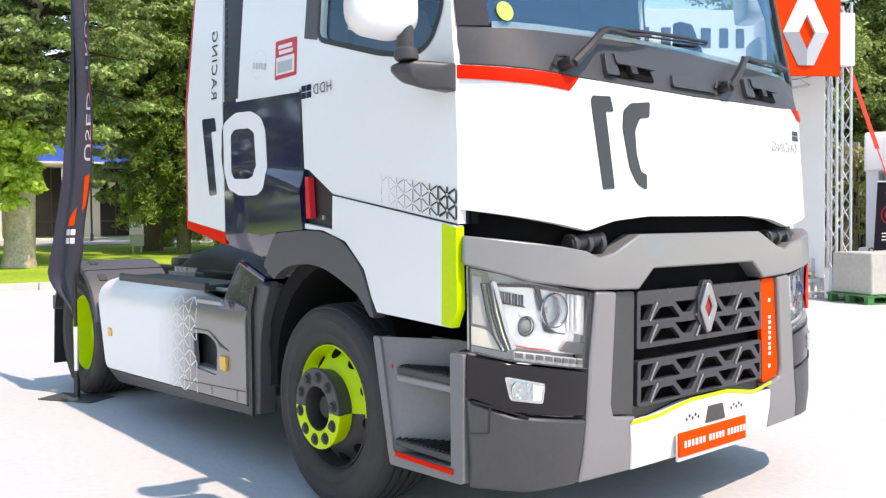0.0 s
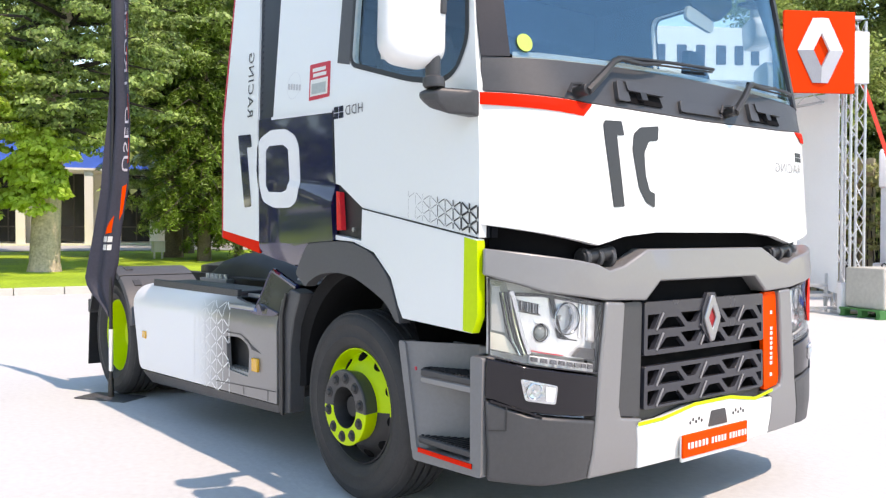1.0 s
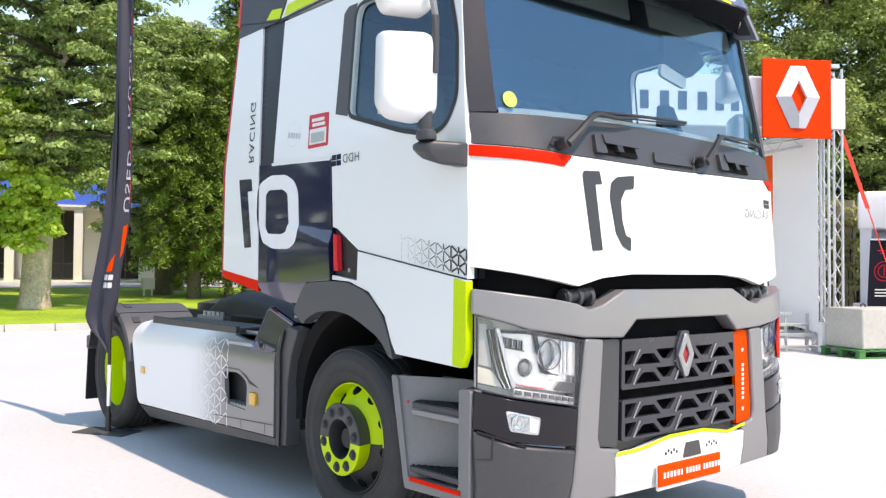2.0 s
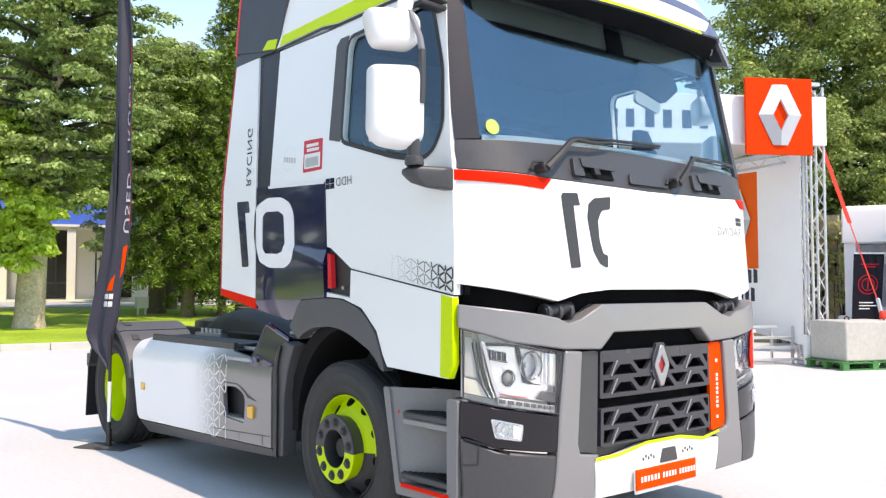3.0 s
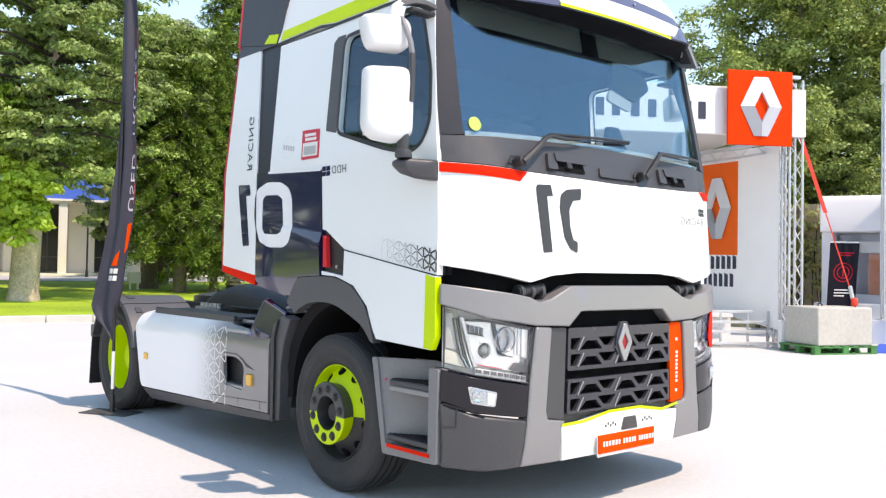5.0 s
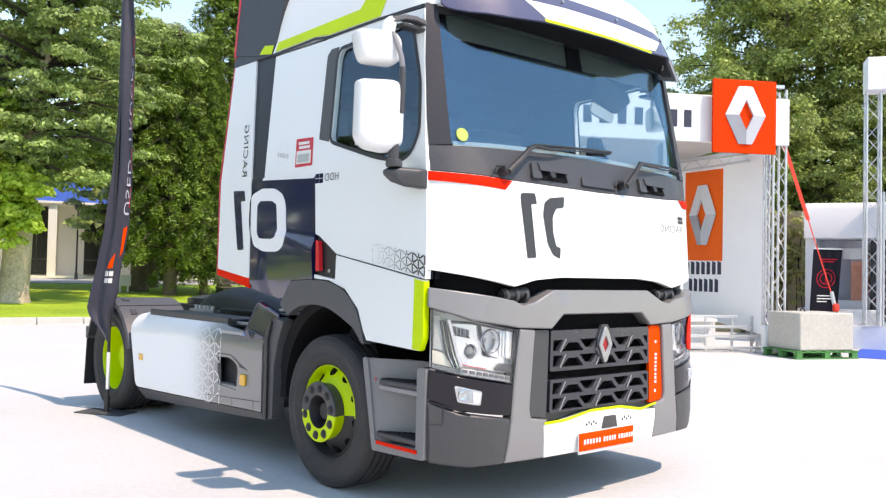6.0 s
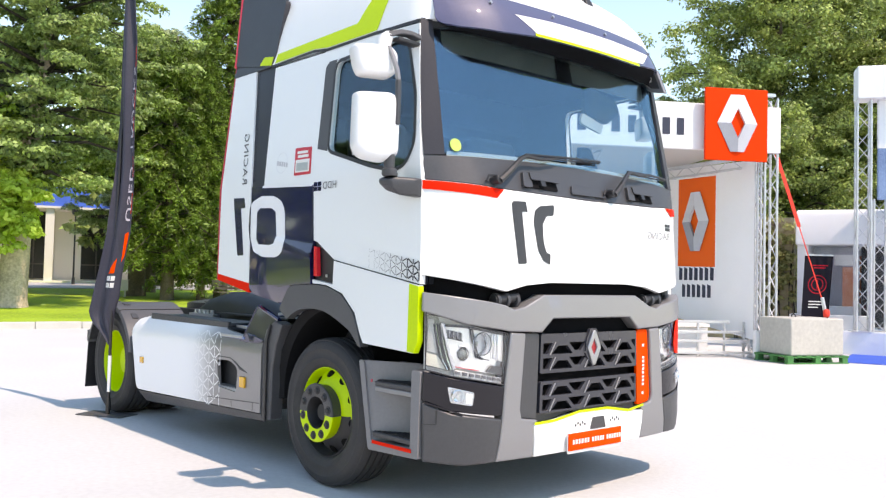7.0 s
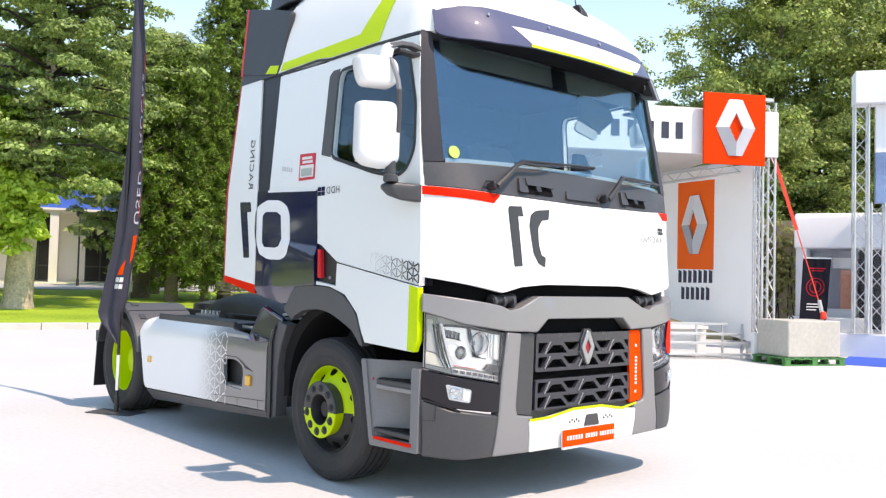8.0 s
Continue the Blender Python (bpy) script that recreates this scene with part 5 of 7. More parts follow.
part("front_mirror", sheet([rounded([(0.20, 2.50), (0.44, 2.45), (0.62, 2.56), (0.60, 2.64), (0.42, 2.68), (0.25, 2.70)], 0.03)], on_front, 0.03, 0.2, 0.2, -0.04), mat("mirror_back", (0.035, 0.032, 0.008), 0.9, vary=0.5, scale=8, spec=0.0), truck, "grey kerb mirror behind the glass", 0.008)
part("mirror_rim", strokes([((0.22, 2.51), (0.43, 2.465)), ((0.43, 2.465), (0.60, 2.56)), ((0.22, 2.51), (0.26, 2.69)), ((0.36, 2.60), (0.60, 2.60))], on_front, 0.016, -0.036), VOID, truck)
part("front_mirror", sheet([rounded([(0.14, 2.42), (0.36, 2.37), (0.40, 2.44), (0.18, 2.50)], 0.03)], on_front, 0.02, 0.2, 0.2, -0.04), mat("mirror_housing_pale", (0.30, 0.36, 0.36), 0.5, vary=0.2, spec=0.2), truck, "small pale lower mirror", 0.006)
part("camera_pod", sheet([[(0.05, 2.09), (0.26, 2.09), (0.20, 2.25), (0.11, 2.25)]], on_front, 0.05, 0.3, 0.3, -0.03), VOID, truck, "dark sensor pod behind the glass", 0.01)

# ---- roof visor ----
def visor_x(y, z):
    a = abs(y)
    h = z - 2.84
    return 1.213 - 0.03 * (a / 0.67) ** 2 - (1.0 * (a - 0.7) ** 2 if a > 0.7 else 0.0) - 0.25 * h - 1.2 * h * abs(h)


def on_visor(y, z, d=0.0):
    n = Vector((1, math.copysign(max(0.0, abs(y) - 0.7) * 1.8, y), 0.2)).normalized()
    return Vector((visor_x(y, z), y, z)) + n * d


VIS = [(-1.115, 2.845), (-1.0, 2.822), (-0.77, 2.815), (-0.495, 2.84), (0.0, 2.852), (0.497, 2.854), (0.80, 2.882), (1.0, 2.912), (1.09, 2.920), (1.125, 2.94), (1.10, 2.97), (0.80, 3.06), (0.35, 3.075), (-0.35, 3.065), (-0.80, 3.06), (-1.09, 3.035)]
visor = part("visor", sheet([rounded(VIS, [0.05] + [0] * 8 + [0.02] + [0] * 5 + [0.04])], on_visor, 0.018, 0.07, 0.06), NAVY_VISOR, truck, "navy roof sun visor", 0.004)
part("visor_film", sheet([[(-0.638, 2.955), (-0.495, 2.858), (0.497, 2.870), (0.62, 2.882), (0.75, 2.975), (0.30, 2.985), (-0.30, 2.975)]], on_visor, 0.002, 0.1, 0.1, 0.003), FILM_WHITE, visor, "white film on the visor")
part("visor_edge", strokes([((-0.51, 2.846), (-0.2, 2.852)), ((-0.2, 2.852), (0.2, 2.858)), ((0.2, 2.858), (0.56, 2.858))], on_visor, 0.018, 0.0045), LIME, visor, "lime edge of the visor")
for y in (-0.80, -0.28, 0.25, 0.80):
    c = on_visor(y, 3.02 if abs(y) < 0.5 else 3.0, 0.0)
    part("visor_bolt", rod(c, c + Vector((0.012, 0, 0.004)), 0.010, 10), STEEL, visor)
    part("visor_arm", tube([on_visor(y, 2.93, -0.02), (front_x(y, 2.98) - 0.05, y, 2.95)], 0.012, 6), BLACK_PL, visor)
for s in (1,):
    WING = [(0.80, 3.03), (0.985, 2.95), (1.065, 2.765), (0.925, 2.795), (0.835, 2.88)]
    INNER = [(0.925 + (a - 0.925) * 0.70, 2.885 + (b - 2.885) * 0.70) for a, b in WING]

    def on_wing(u, v, d, s=s):
        return Vector((u, s * (1.05 + 0.05 * (1.06 - u)) - s * d, v))
    part("visor_wing", sheet([rounded(WING, 0.015), rounded(INNER, 0.012)], on_wing, 0.03, 0.2, 0.2), SILVER, visor, "grey visor end bracket", 0.006)
    part("wing_back", sheet([rounded(WING, 0.015)], on_wing, 0.006, 0.2, 0.2, -0.032), GREY_M, visor)
VLOW = VIS[:9]


def on_visor_gap(y, t, d=0.0):
    z = float(np.interp(y, [p[0] for p in VLOW], [p[1] for p in VLOW]))
    return on_visor(y, z + 0.004, -0.019).lerp(on_front(y, 2.838, 0.006), t) + Vector((0, 0, d))


# sheet added between visor and windscreen; the shade there is its near-black colour
part("visor_soffit", sheet([[(-1.02, 0.0), (1.02, 0.0), (1.02, 1.0), (-1.02, 1.0)]], on_visor_gap, 0.004, 0.1, 0.5), VOID, visor, "black sheet added for the shade under the visor")
part("header_panel", sheet([[(-1.10, 2.83), (0, 2.88), (1.10, 2.83), (1.10, 3.0), (0, 3.04), (-1.10, 3.0)]], on_front, 0.02, 0.1, 0.1, -0.02), BLACK_PL, truck)
part("antenna_foot", loft([[(0.80 + a * w, 0.40 + b * w * 0.5, z) for a, b in ((-1, -1), (-1, 1), (1, 1), (1, -1))] for z, w in ((3.28, 0.09), (3.34, 0.07), (3.41, 0.025))]), BLACK_PL, truck, "black roof aerial foot", 0.006)
part("antenna", rod((0.80, 0.40, 3.37), (0.74, 0.40, 3.62), 0.005, 6), BLACK_PL, truck, "thin roof aerial")
part("roof_hatch", box((0.45, 0.1, 3.60), (0.5, 0.6, 0.05), Matrix.Rotation(radians(12), 4, "Y")), GREY_M, truck, bevel=0.01)

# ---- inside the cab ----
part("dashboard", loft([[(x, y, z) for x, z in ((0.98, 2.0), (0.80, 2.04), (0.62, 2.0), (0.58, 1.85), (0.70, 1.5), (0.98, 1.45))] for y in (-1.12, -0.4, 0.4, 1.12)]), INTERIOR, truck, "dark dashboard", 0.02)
part("steering_wheel", lathe([(0.22, 0.0), (0.232, 0.012), (0.245, 0.0), (0.232, -0.012), (0.22, 0.0)], 40, Matrix.Translation((0.52, -0.55, 2.02)) @ Matrix.Rotation(radians(-38), 4, "Y")), mat("wheel_leather", (0.05, 0.05, 0.055), 0.5), truck, "dark steering wheel")
part("steering_column", rod((0.52, -0.55, 2.02), (0.75, -0.55, 1.75), 0.06), INTERIOR, truck)
for y in (-0.58, 0.58):
    seat = part("seat", box((0.05, y, 1.80), (0.52, 0.52, 0.16)), mat("seat_cloth", (0.07, 0.075, 0.085), 0.85, vary=0.2, bump=0.2), truck, "dark grey cloth seat", 0.05)
    part("seat_back", box((-0.24, y, 2.16), (0.16, 0.50, 0.68), Matrix.Rotation(radians(-10), 4, "Y")), bpy.data.materials["seat_cloth"], seat, bevel=0.06)
    part("seat_base", box((0.05, y, 1.58), (0.4, 0.4, 0.34)), INTERIOR, seat)
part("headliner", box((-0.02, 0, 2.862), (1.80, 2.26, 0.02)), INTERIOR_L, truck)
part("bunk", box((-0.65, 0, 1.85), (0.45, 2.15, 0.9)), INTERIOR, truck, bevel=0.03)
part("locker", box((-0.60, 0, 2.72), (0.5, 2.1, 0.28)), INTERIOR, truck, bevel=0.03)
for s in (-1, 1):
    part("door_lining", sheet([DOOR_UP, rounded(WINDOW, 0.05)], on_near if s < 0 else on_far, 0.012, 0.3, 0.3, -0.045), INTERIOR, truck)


# ---- ground ----
PAVING = mat("pale_paving", (0.56, 0.565, 0.56), 0.8, vary=0.09, scale=0.6, fine=22, bump=0.25, bump_scale=35)
GRASS = mat("grass", (0.20, 0.36, 0.012), 0.85, vary=0.35, scale=0.5, fine=14, tint=(0.44, 0.62, 0.03), bump=0.8, bump_scale=40)
KERB = mat("kerb_stone", (0.54, 0.53, 0.48), 0.85, vary=0.18, bump=0.3, scale=2, rnd=0.4)
PATHWAY = mat("path_paving", (0.46, 0.45, 0.43), 0.85, vary=0.12, bump=0.2)
BARK = mat("bark", (0.16, 0.125, 0.09), 0.9, vary=0.45, scale=2.2, fine=18, bump=0.9, bump_scale=14)
TWIG = mat("dark_twig", (0.045, 0.036, 0.028), 0.9, vary=0.3)
BARK_PALE = mat("pale_bark", (0.50, 0.40, 0.30), 0.9, vary=0.5, scale=1.6, fine=14, bump=0.9, bump_scale=12)
KD = Vector((0.17, 1.0, 0)).normalized()
KN = Vector((-KD.y, KD.x, 0))
K0 = Vector((-16.37, 1.3, 0))


def beyond(d, s, z=0.0):
    """The place d metres past the kerb and s metres along it."""
    p = K0 + KN * d + KD * s
    return Vector((p.x, p.y, z))


def lawn_z(d):
    return 0.14 + 0.025 * d


def strip(d0, d1, s0, s1, nd, ns, z):
    bm = bmesh.new()
    vs = [[bm.verts.new(beyond(d0 + (d1 - d0) * i / nd, s0 + (s1 - s0) * j / ns, z(d0 + (d1 - d0) * i / nd, s0 + (s1 - s0) * j / ns))) for j in range(ns + 1)] for i in range(nd + 1)]
    for i in range(nd):
        for j in range(ns):
            bm.faces.new((vs[i][j], vs[i + 1][j], vs[i + 1][j + 1], vs[i][j + 1]))
    return bm


bm = bmesh.new()
rim = [(-1500, -1500), (1500, -1500), (1500, 1500), (-1500, 1500)]
bm.faces.new([bm.verts.new((x, y, 0)) for x, y in rim])
g = part("ground", bm, PAVING)
tagged(g, "pale sunlit concrete paving", "paving", kind="structure")
lw = part("lawn", strip(0.0, 18.0, -60, 45, 36, 120, lambda d, s: lawn_z(d) + 0.03 * noise.noise(Vector((d * 0.5, s * 0.5, 3)))), GRASS)
tagged(lw, "sunlit mown lawn bank", "lawn", kind="structure")
pw = part("path", strip(18.0, 27.5, -60, 45, 2, 8, lambda d, s: lawn_z(18.0) + 0.01 * (d - 18.0) + 0.02), PATHWAY)
tagged(pw, "pale path behind the lawn", "path", kind="structure")
lw2 = part("lawn", strip(27.5, 80.0, -80, 60, 4, 6, lambda d, s: 0.66), GRASS)
tagged(lw2, "lawn beyond the path", "lawn", kind="structure")
kerb = tagged(new("kerb"), "pale stone kerb along the lawn", "kerb", kind="structure")
ks = box((0, 0, 0), (0.16, 0.985, 0.20))
bmesh.ops.bevel(ks, geom=ks.edges[:], offset=0.012, segments=1, affect="EDGES")
KS_MESH = finish(ks, "kerb_block", KERB)
for k in range(-30, 40):
    o = new("kerb_block", KS_MESH)
    o.parent = kerb
    o.matrix_local = Matrix.Translation(beyond(-0.06, k, 0.06 + 0.004 * math.sin(k * 2.3))) @ Matrix.Rotation(math.atan2(KD.y, KD.x) - math.pi / 2, 4, "Z")


# ---- trees ----
def leaf_mat(name, a, b, glow=0.35):
    m = bpy.data.materials.new(name)
    m.use_nodes = True
    nt = m.node_tree
    bs = nt.nodes["Principled BSDF"]
    geo = nt.nodes.new("ShaderNodeNewGeometry")
    tc = nt.nodes.new("ShaderNodeTexCoord")
    nz = nt.nodes.new("ShaderNodeTexNoise")
    nz.inputs["Scale"].default_value = 0.7
    nt.links.new(tc.outputs["Object"], nz.inputs["Vector"])
    ad = nt.nodes.new("ShaderNodeMath")
    ad.operation = "MULTIPLY_ADD"
    ad.inputs[1].default_value = 0.55
    nt.links.new(geo.outputs["Random Per Island"], ad.inputs[0])
    mr = nt.nodes.new("ShaderNodeMapRange")
    mr.inputs["From Min"].default_value, mr.inputs["From Max"].default_value = 0.25, 0.75
    mr.inputs["To Max"].default_value = 0.5
    nt.links.new(nz.outputs[0], mr.inputs["Value"])
    nt.links.new(mr.outputs[0], ad.inputs[2])
    mix = nt.nodes.new("ShaderNodeMix")
    mix.data_type = "RGBA"
    mix.inputs["A"].default_value, mix.inputs["B"].default_value = (*a, 1), (*b, 1)
    nt.links.new(ad.outputs[0], mix.inputs["Factor"])
    nt.links.new(mix.outputs["Result"], bs.inputs["Base Color"])
    bs.inputs["Roughness"].default_value = 0.5
    bs.inputs["Specular IOR Level"].default_value = 0.4
    tl = nt.nodes.new("ShaderNodeBsdfTranslucent")
    nt.links.new(mix.outputs["Result"], tl.inputs[0])
    ms = nt.nodes.new("ShaderNodeMixShader")
    ms.inputs[0].default_value = glow
    nt.links.new(bs.outputs[0], ms.inputs[1])
    nt.links.new(tl.outputs[0], ms.inputs[2])
    nt.links.new(ms.outputs[0], nt.nodes["Material Output"].inputs[0])
    return m


LEAF_DEEP = leaf_mat("deep_green_leaf", (0.014, 0.042, 0.020), (0.47, 0.63, 0.18), 0.24)
LEAF_MID = leaf_mat("mid_green_leaf", (0.11, 0.17, 0.07), (0.68, 0.78, 0.42), 0.22)
LEAF_BRIGHT = leaf_mat("bright_green_leaf", (0.26, 0.42, 0.03), (0.74, 0.90, 0.18), 0.42)
LEAF_FIR = leaf_mat("conifer_needle", (0.006, 0.020, 0.008), (0.26, 0.42, 0.05), 0.14)
LEAF_OLIVE = leaf_mat("olive_green_leaf", (0.026, 0.052, 0.026), (0.50, 0.62, 0.16), 0.27)


def leaf_mesh(name, clumps, per, spread, size, droop, material, seed, flat=0.55, wide=0.62):
    """Many small pointed leaves, in tufts round the clump points, each tuft layered and sagging at its rim."""
    r = np.random.RandomState(seed)
    c = np.repeat(np.asarray(clumps, float), per, axis=0)
    n = len(c)
    o = r.normal(size=(n, 3))
    o /= np.linalg.norm(o, axis=1)[:, None]
    rad = r.uniform(0.15, 1.0, n) ** 0.6
    off = o * rad[:, None] * np.array([spread, spread, spread * flat])
    off[:, 2] -= droop * (off[:, 0] ** 2 + off[:, 1] ** 2) / spread
    p = c + off
    up = o * 1.0 + np.array([0, 0, 0.65]) + r.normal(size=(n, 3)) * 0.5
    up /= np.linalg.norm(up, axis=1)[:, None]
    t = r.normal(size=(n, 3))
    t -= (t * up).sum(1)[:, None] * up
    t /= np.linalg.norm(t, axis=1)[:, None]
    b = np.cross(up, t)
    s = size * r.uniform(0.6, 1.35, n)[:, None]
    v = np.stack([p - t * s, p + b * s * wide - t * s * 0.05, p + t * s - up * s * 0.25, p - b * s * wide - t * s * 0.05], 1).reshape(-1, 3)
    me = bpy.data.meshes.new(name)
    me.vertices.add(4 * n)
    me.vertices.foreach_set("co", v.ravel())
    me.loops.add(4 * n)
    me.loops.foreach_set("vertex_index", np.arange(4 * n))
    me.polygons.add(n)
    me.polygons.foreach_set("loop_start", np.arange(n) * 4)
    me.polygons.foreach_set("loop_total", np.full(n, 4))
    me.update(calc_edges=True)
    me.materials.append(material)
    return me


def broad_tree(name, label, h, trunk_r, bole, crown_r, material, seed, clumps=520, per=46, size=0.17, bark=None, lean=(0, 0), low=0.0, tuft=0.62, flat=0.55, limbs=26, rise=0.33):
    """A broad tree: tapered trunk, forking limbs, and tufts of leaves on the twig ends within an uneven outline."""
    r = random.Random(seed)
    tree = thing(name, label, "tree", "trees round the square")
    top = Vector((lean[0], lean[1], h * 0.8))
    pts = [Vector((0, 0, -0.3)), Vector((0.02, 0, 0.25)), Vector((lean[0] * 0.1, lean[1] * 0.1, bole * 0.5)), Vector((lean[0] * 0.3, lean[1] * 0.3, bole)), Vector((lean[0] * 0.6, lean[1] * 0.6, h * 0.5)), top]
    bm = tube(pts, [trunk_r * 1.45, trunk_r * 1.12, trunk_r, trunk_r * 0.85, trunk_r * 0.5, trunk_r * 0.12], 14)
    part("trunk", bm, bark or BARK, tree, "ridged grey-brown trunk")
    tips = []
    lm = bmesh.new()
    lobes = [(r.uniform(0, math.tau), r.uniform(0.15, 0.95), r.uniform(0.72, 1.12)) for _ in range(14)]
    for k in range(limbs):
        t = 0.04 + 0.94 * k / (limbs - 1)
        z = bole * (0.85 + low) + (h * 0.93 - bole * 0.85) * t
        a = k * 2.4 + r.uniform(-0.4, 0.4)
        prof = math.sin(math.pi * min(1.0, 0.20 + 0.80 * t)) ** 0.6
        ln = crown_r * prof * r.uniform(0.75, 1.05)
        f = min(1, z / (h * 0.8))
        base = Vector((top.x * f, top.y * f, z * 0.92))
        end = base + Vector((math.cos(a) * ln, math.sin(a) * ln, ln * (0.35 * t - 0.12)))
        mid = base.lerp(end, 0.5) + Vector((0, 0, 0.10 * ln))
        tube([base, mid, end], [max(0.035, trunk_r * 0.30 * (1 - 0.7 * t)), max(0.025, trunk_r * 0.16 * (1 - 0.7 * t)), 0.015], 6, lm)
        for j in range(max(4, int(clumps / limbs))):
            q = r.uniform(0.18, 1.05)
            p = base.lerp(mid, q * 2) if q < 0.5 else mid.lerp(end, q * 2 - 1)
            w = 0.30 * ln + 0.35
            tips.append((p.x + r.gauss(0, w * 0.55), p.y + r.gauss(0, w * 0.55), p.z + r.gauss(0, w * rise)))
    part("branchwork", lm, TWIG, tree)
    cr = new("crown", leaf_mesh("crown", tips, per, tuft, size, 0.35, material, seed, flat))
    cr.parent = tree
    return tree


def fir_tree(name, label, h, r0, material, seed, bole=1.2):
    """A conifer: straight trunk, whorls of drooping boughs, each with hanging sprays."""
    r = random.Random(seed)
    tree = thing(name, label, "tree", "trees round the square")
    part("trunk", tube([(0, 0, -0.3), (0, 0, bole), (0.1, 0, h * 0.6), (0.1, 0.05, h)], [0.26, 0.2, 0.11, 0.02], 12), BARK, tree, "straight grey trunk")
    lm = bmesh.new()
    tips = []
    k = 0
    z = bole
    while z < h - 0.2:
        t = (z - bole) / (h - bole)
        for j in range(7):
            a = k * 0.7 + j * math.tau / 7 + r.uniform(-0.25, 0.25)
            ln = (r0 * (1 - t) ** 0.75 + 0.25) * r.uniform(0.65, 1.15)
            b = Vector((0.06 * t, 0, z + r.uniform(-0.15, 0.15)))
            m1 = b + Vector((math.cos(a) * ln * 0.55, math.sin(a) * ln * 0.55, 0.08 * ln))
            e = b + Vector((math.cos(a) * ln, math.sin(a) * ln, -0.16 * ln))
            tube([b, m1, e], [0.035, 0.02, 0.006], 5, lm)
            for q in np.linspace(0.22, 1.0, 8):
                p = b.lerp(m1, q * 2) if q < 0.5 else m1.lerp(e, q * 2 - 1)
                side = Vector((-math.sin(a), math.cos(a), 0)) * r.uniform(-1, 1) * ln * 0.28 * (1.1 - q * 0.6)
                tips.append(tuple(p + side + Vector((0, 0, r.uniform(-0.18, 0.04)))))
        z += 0.42
        k += 1
    part("branchwork", lm, TWIG, tree)
    cr = new("crown", leaf_mesh("crown", tips, 44, 0.23, 0.085, 1.7, material, seed, 0.45, 0.24))
    cr.parent = tree
    return tree


def plant(tree, x, y, turn=0.0, scale=1.0, z=None):
    d = (Vector((x, y, 0)) - K0).dot(KN)
    zz = z if z is not None else (lawn_z(min(d, 20)) if d > 0 else 0.0)
    tree.matrix_basis = Matrix.Translation((x, y, zz)) @ Matrix.Rotation(turn, 4, "Z") @ Matrix.Scale(scale, 4)
    return tree


def again(tree, x, y, turn, scale, z=None):
    c = copy_thing(tree, Matrix())
    return plant(c, x, y, turn, scale, z)


big = plant(broad_tree("broadleaf_tree", "tall dark-leaved tree with a thick pale trunk on the lawn", 13.0, 0.36, 4.4, 3.3, LEAF_DEEP, 11, 600, 150, 0.064, BARK_PALE, (0.9, 0.5), 0.0, 0.48, 0.24, 64, 0.13), -21.8, 2.75, 0.4)
rr = random.Random(3)
tp = []
lmb = bmesh.new()
for k in range(30):
    z1 = 1.85 + 3.9 * (1 - k / 29) ** 1.3
    lat = rr.uniform(-1.7, float(np.interp(z1, (2.0, 3.2, 4.5, 6.2), (1.35, 1.2, 0.4, -0.1))))
    out = rr.uniform(0.7, 1.7)
    e = Vector((0.64 * lat + 0.8 * out, 0.77 * lat - 0.6 * out, z1))
    st0 = Vector((0.1 * e.x, 0.1 * e.y, z1 + 0.5))
    tube([st0, st0.lerp(e, 0.5) + Vector((0, 0, 0.15)), e], [0.035, 0.022, 0.008], 5, lmb)
    for j in range(11):
        p = st0.lerp(e, rr.uniform(0.35, 1.1))
        tp.append((p.x + rr.gauss(0, 0.22), p.y + rr.gauss(0, 0.22), p.z + rr.gauss(0, 0.16)))
inv = Matrix.Rotation(-0.4, 4, "Z")
bmesh.ops.transform(lmb, matrix=inv, verts=lmb.verts)
part("low_bough", lmb, TWIG, big)
cro = new("bough_leaves", leaf_mesh("bough_leaves", [tuple(inv @ Vector(p)) for p in tp], 55, 0.27, 0.085, 0.35, LEAF_BRIGHT, 5, 0.45))
cro.parent = big
linden = plant(broad_tree("broadleaf_tree", "tall light-leaved tree behind the lawn", 12.9, 0.26, 3.2, 3.1, LEAF_MID, 23, 640, 150, 0.064, None, (0, 0), 0.0, 0.46, 0.30, 64, 0.16), -30.3, 10.3, 1.0)
dark = plant(broad_tree("broadleaf_tree", "broad dark tree before the building", 11.8, 0.3, 5.2, 3.4, LEAF_DEEP, 31, 640, 150, 0.066, None, (0, 0), 0.0, 0.48, 0.24, 64, 0.13), -27.6, 8.7, 2.0)
fir = plant(fir_tree("conifer", "tall dark conifer with drooping boughs", 14.5, 2.3, LEAF_FIR, 41), -25.6, 11.2, 1.1, 1.12)
plant(fir_tree("conifer", "spreading conifer with light drooping boughs", 9.6, 2.2, LEAF_FIR, 47, 1.7), -24.9, 8.75)
again(fir, -24.6, 9.9, 2.3, 0.68)
olive = plant(broad_tree("broadleaf_tree", "dense green tree behind the fair stands", 14.0, 0.3, 1.6, 4.6, LEAF_OLIVE, 53, 800, 130, 0.058, low=-0.3, tuft=0.5, flat=0.5), -11.3, 27.2, 0.0, 1.22, 0.0)
for x, y, a, s in ((-15.4, 25.6, 2.1, 0.76), (-10.8, 29.0, 2.2, 1.25), (-8.2, 31.0, 3.3, 1.05), (-5.0, 32.5, 4.4, 1.12), (-1.5, 33.5, 5.1, 1.1), (3.5, 33.0, 0.7, 1.0)):
    again(olive, x, y, a, s, 0.0)
again(dark, -31.5, 2.4, 1.0, 1.08)
again(linden, -19.5, 28.0, 0.3, 0.72, 0.0)
again(olive, -9.6, 26.5, 5.6, 0.72, 0.0)
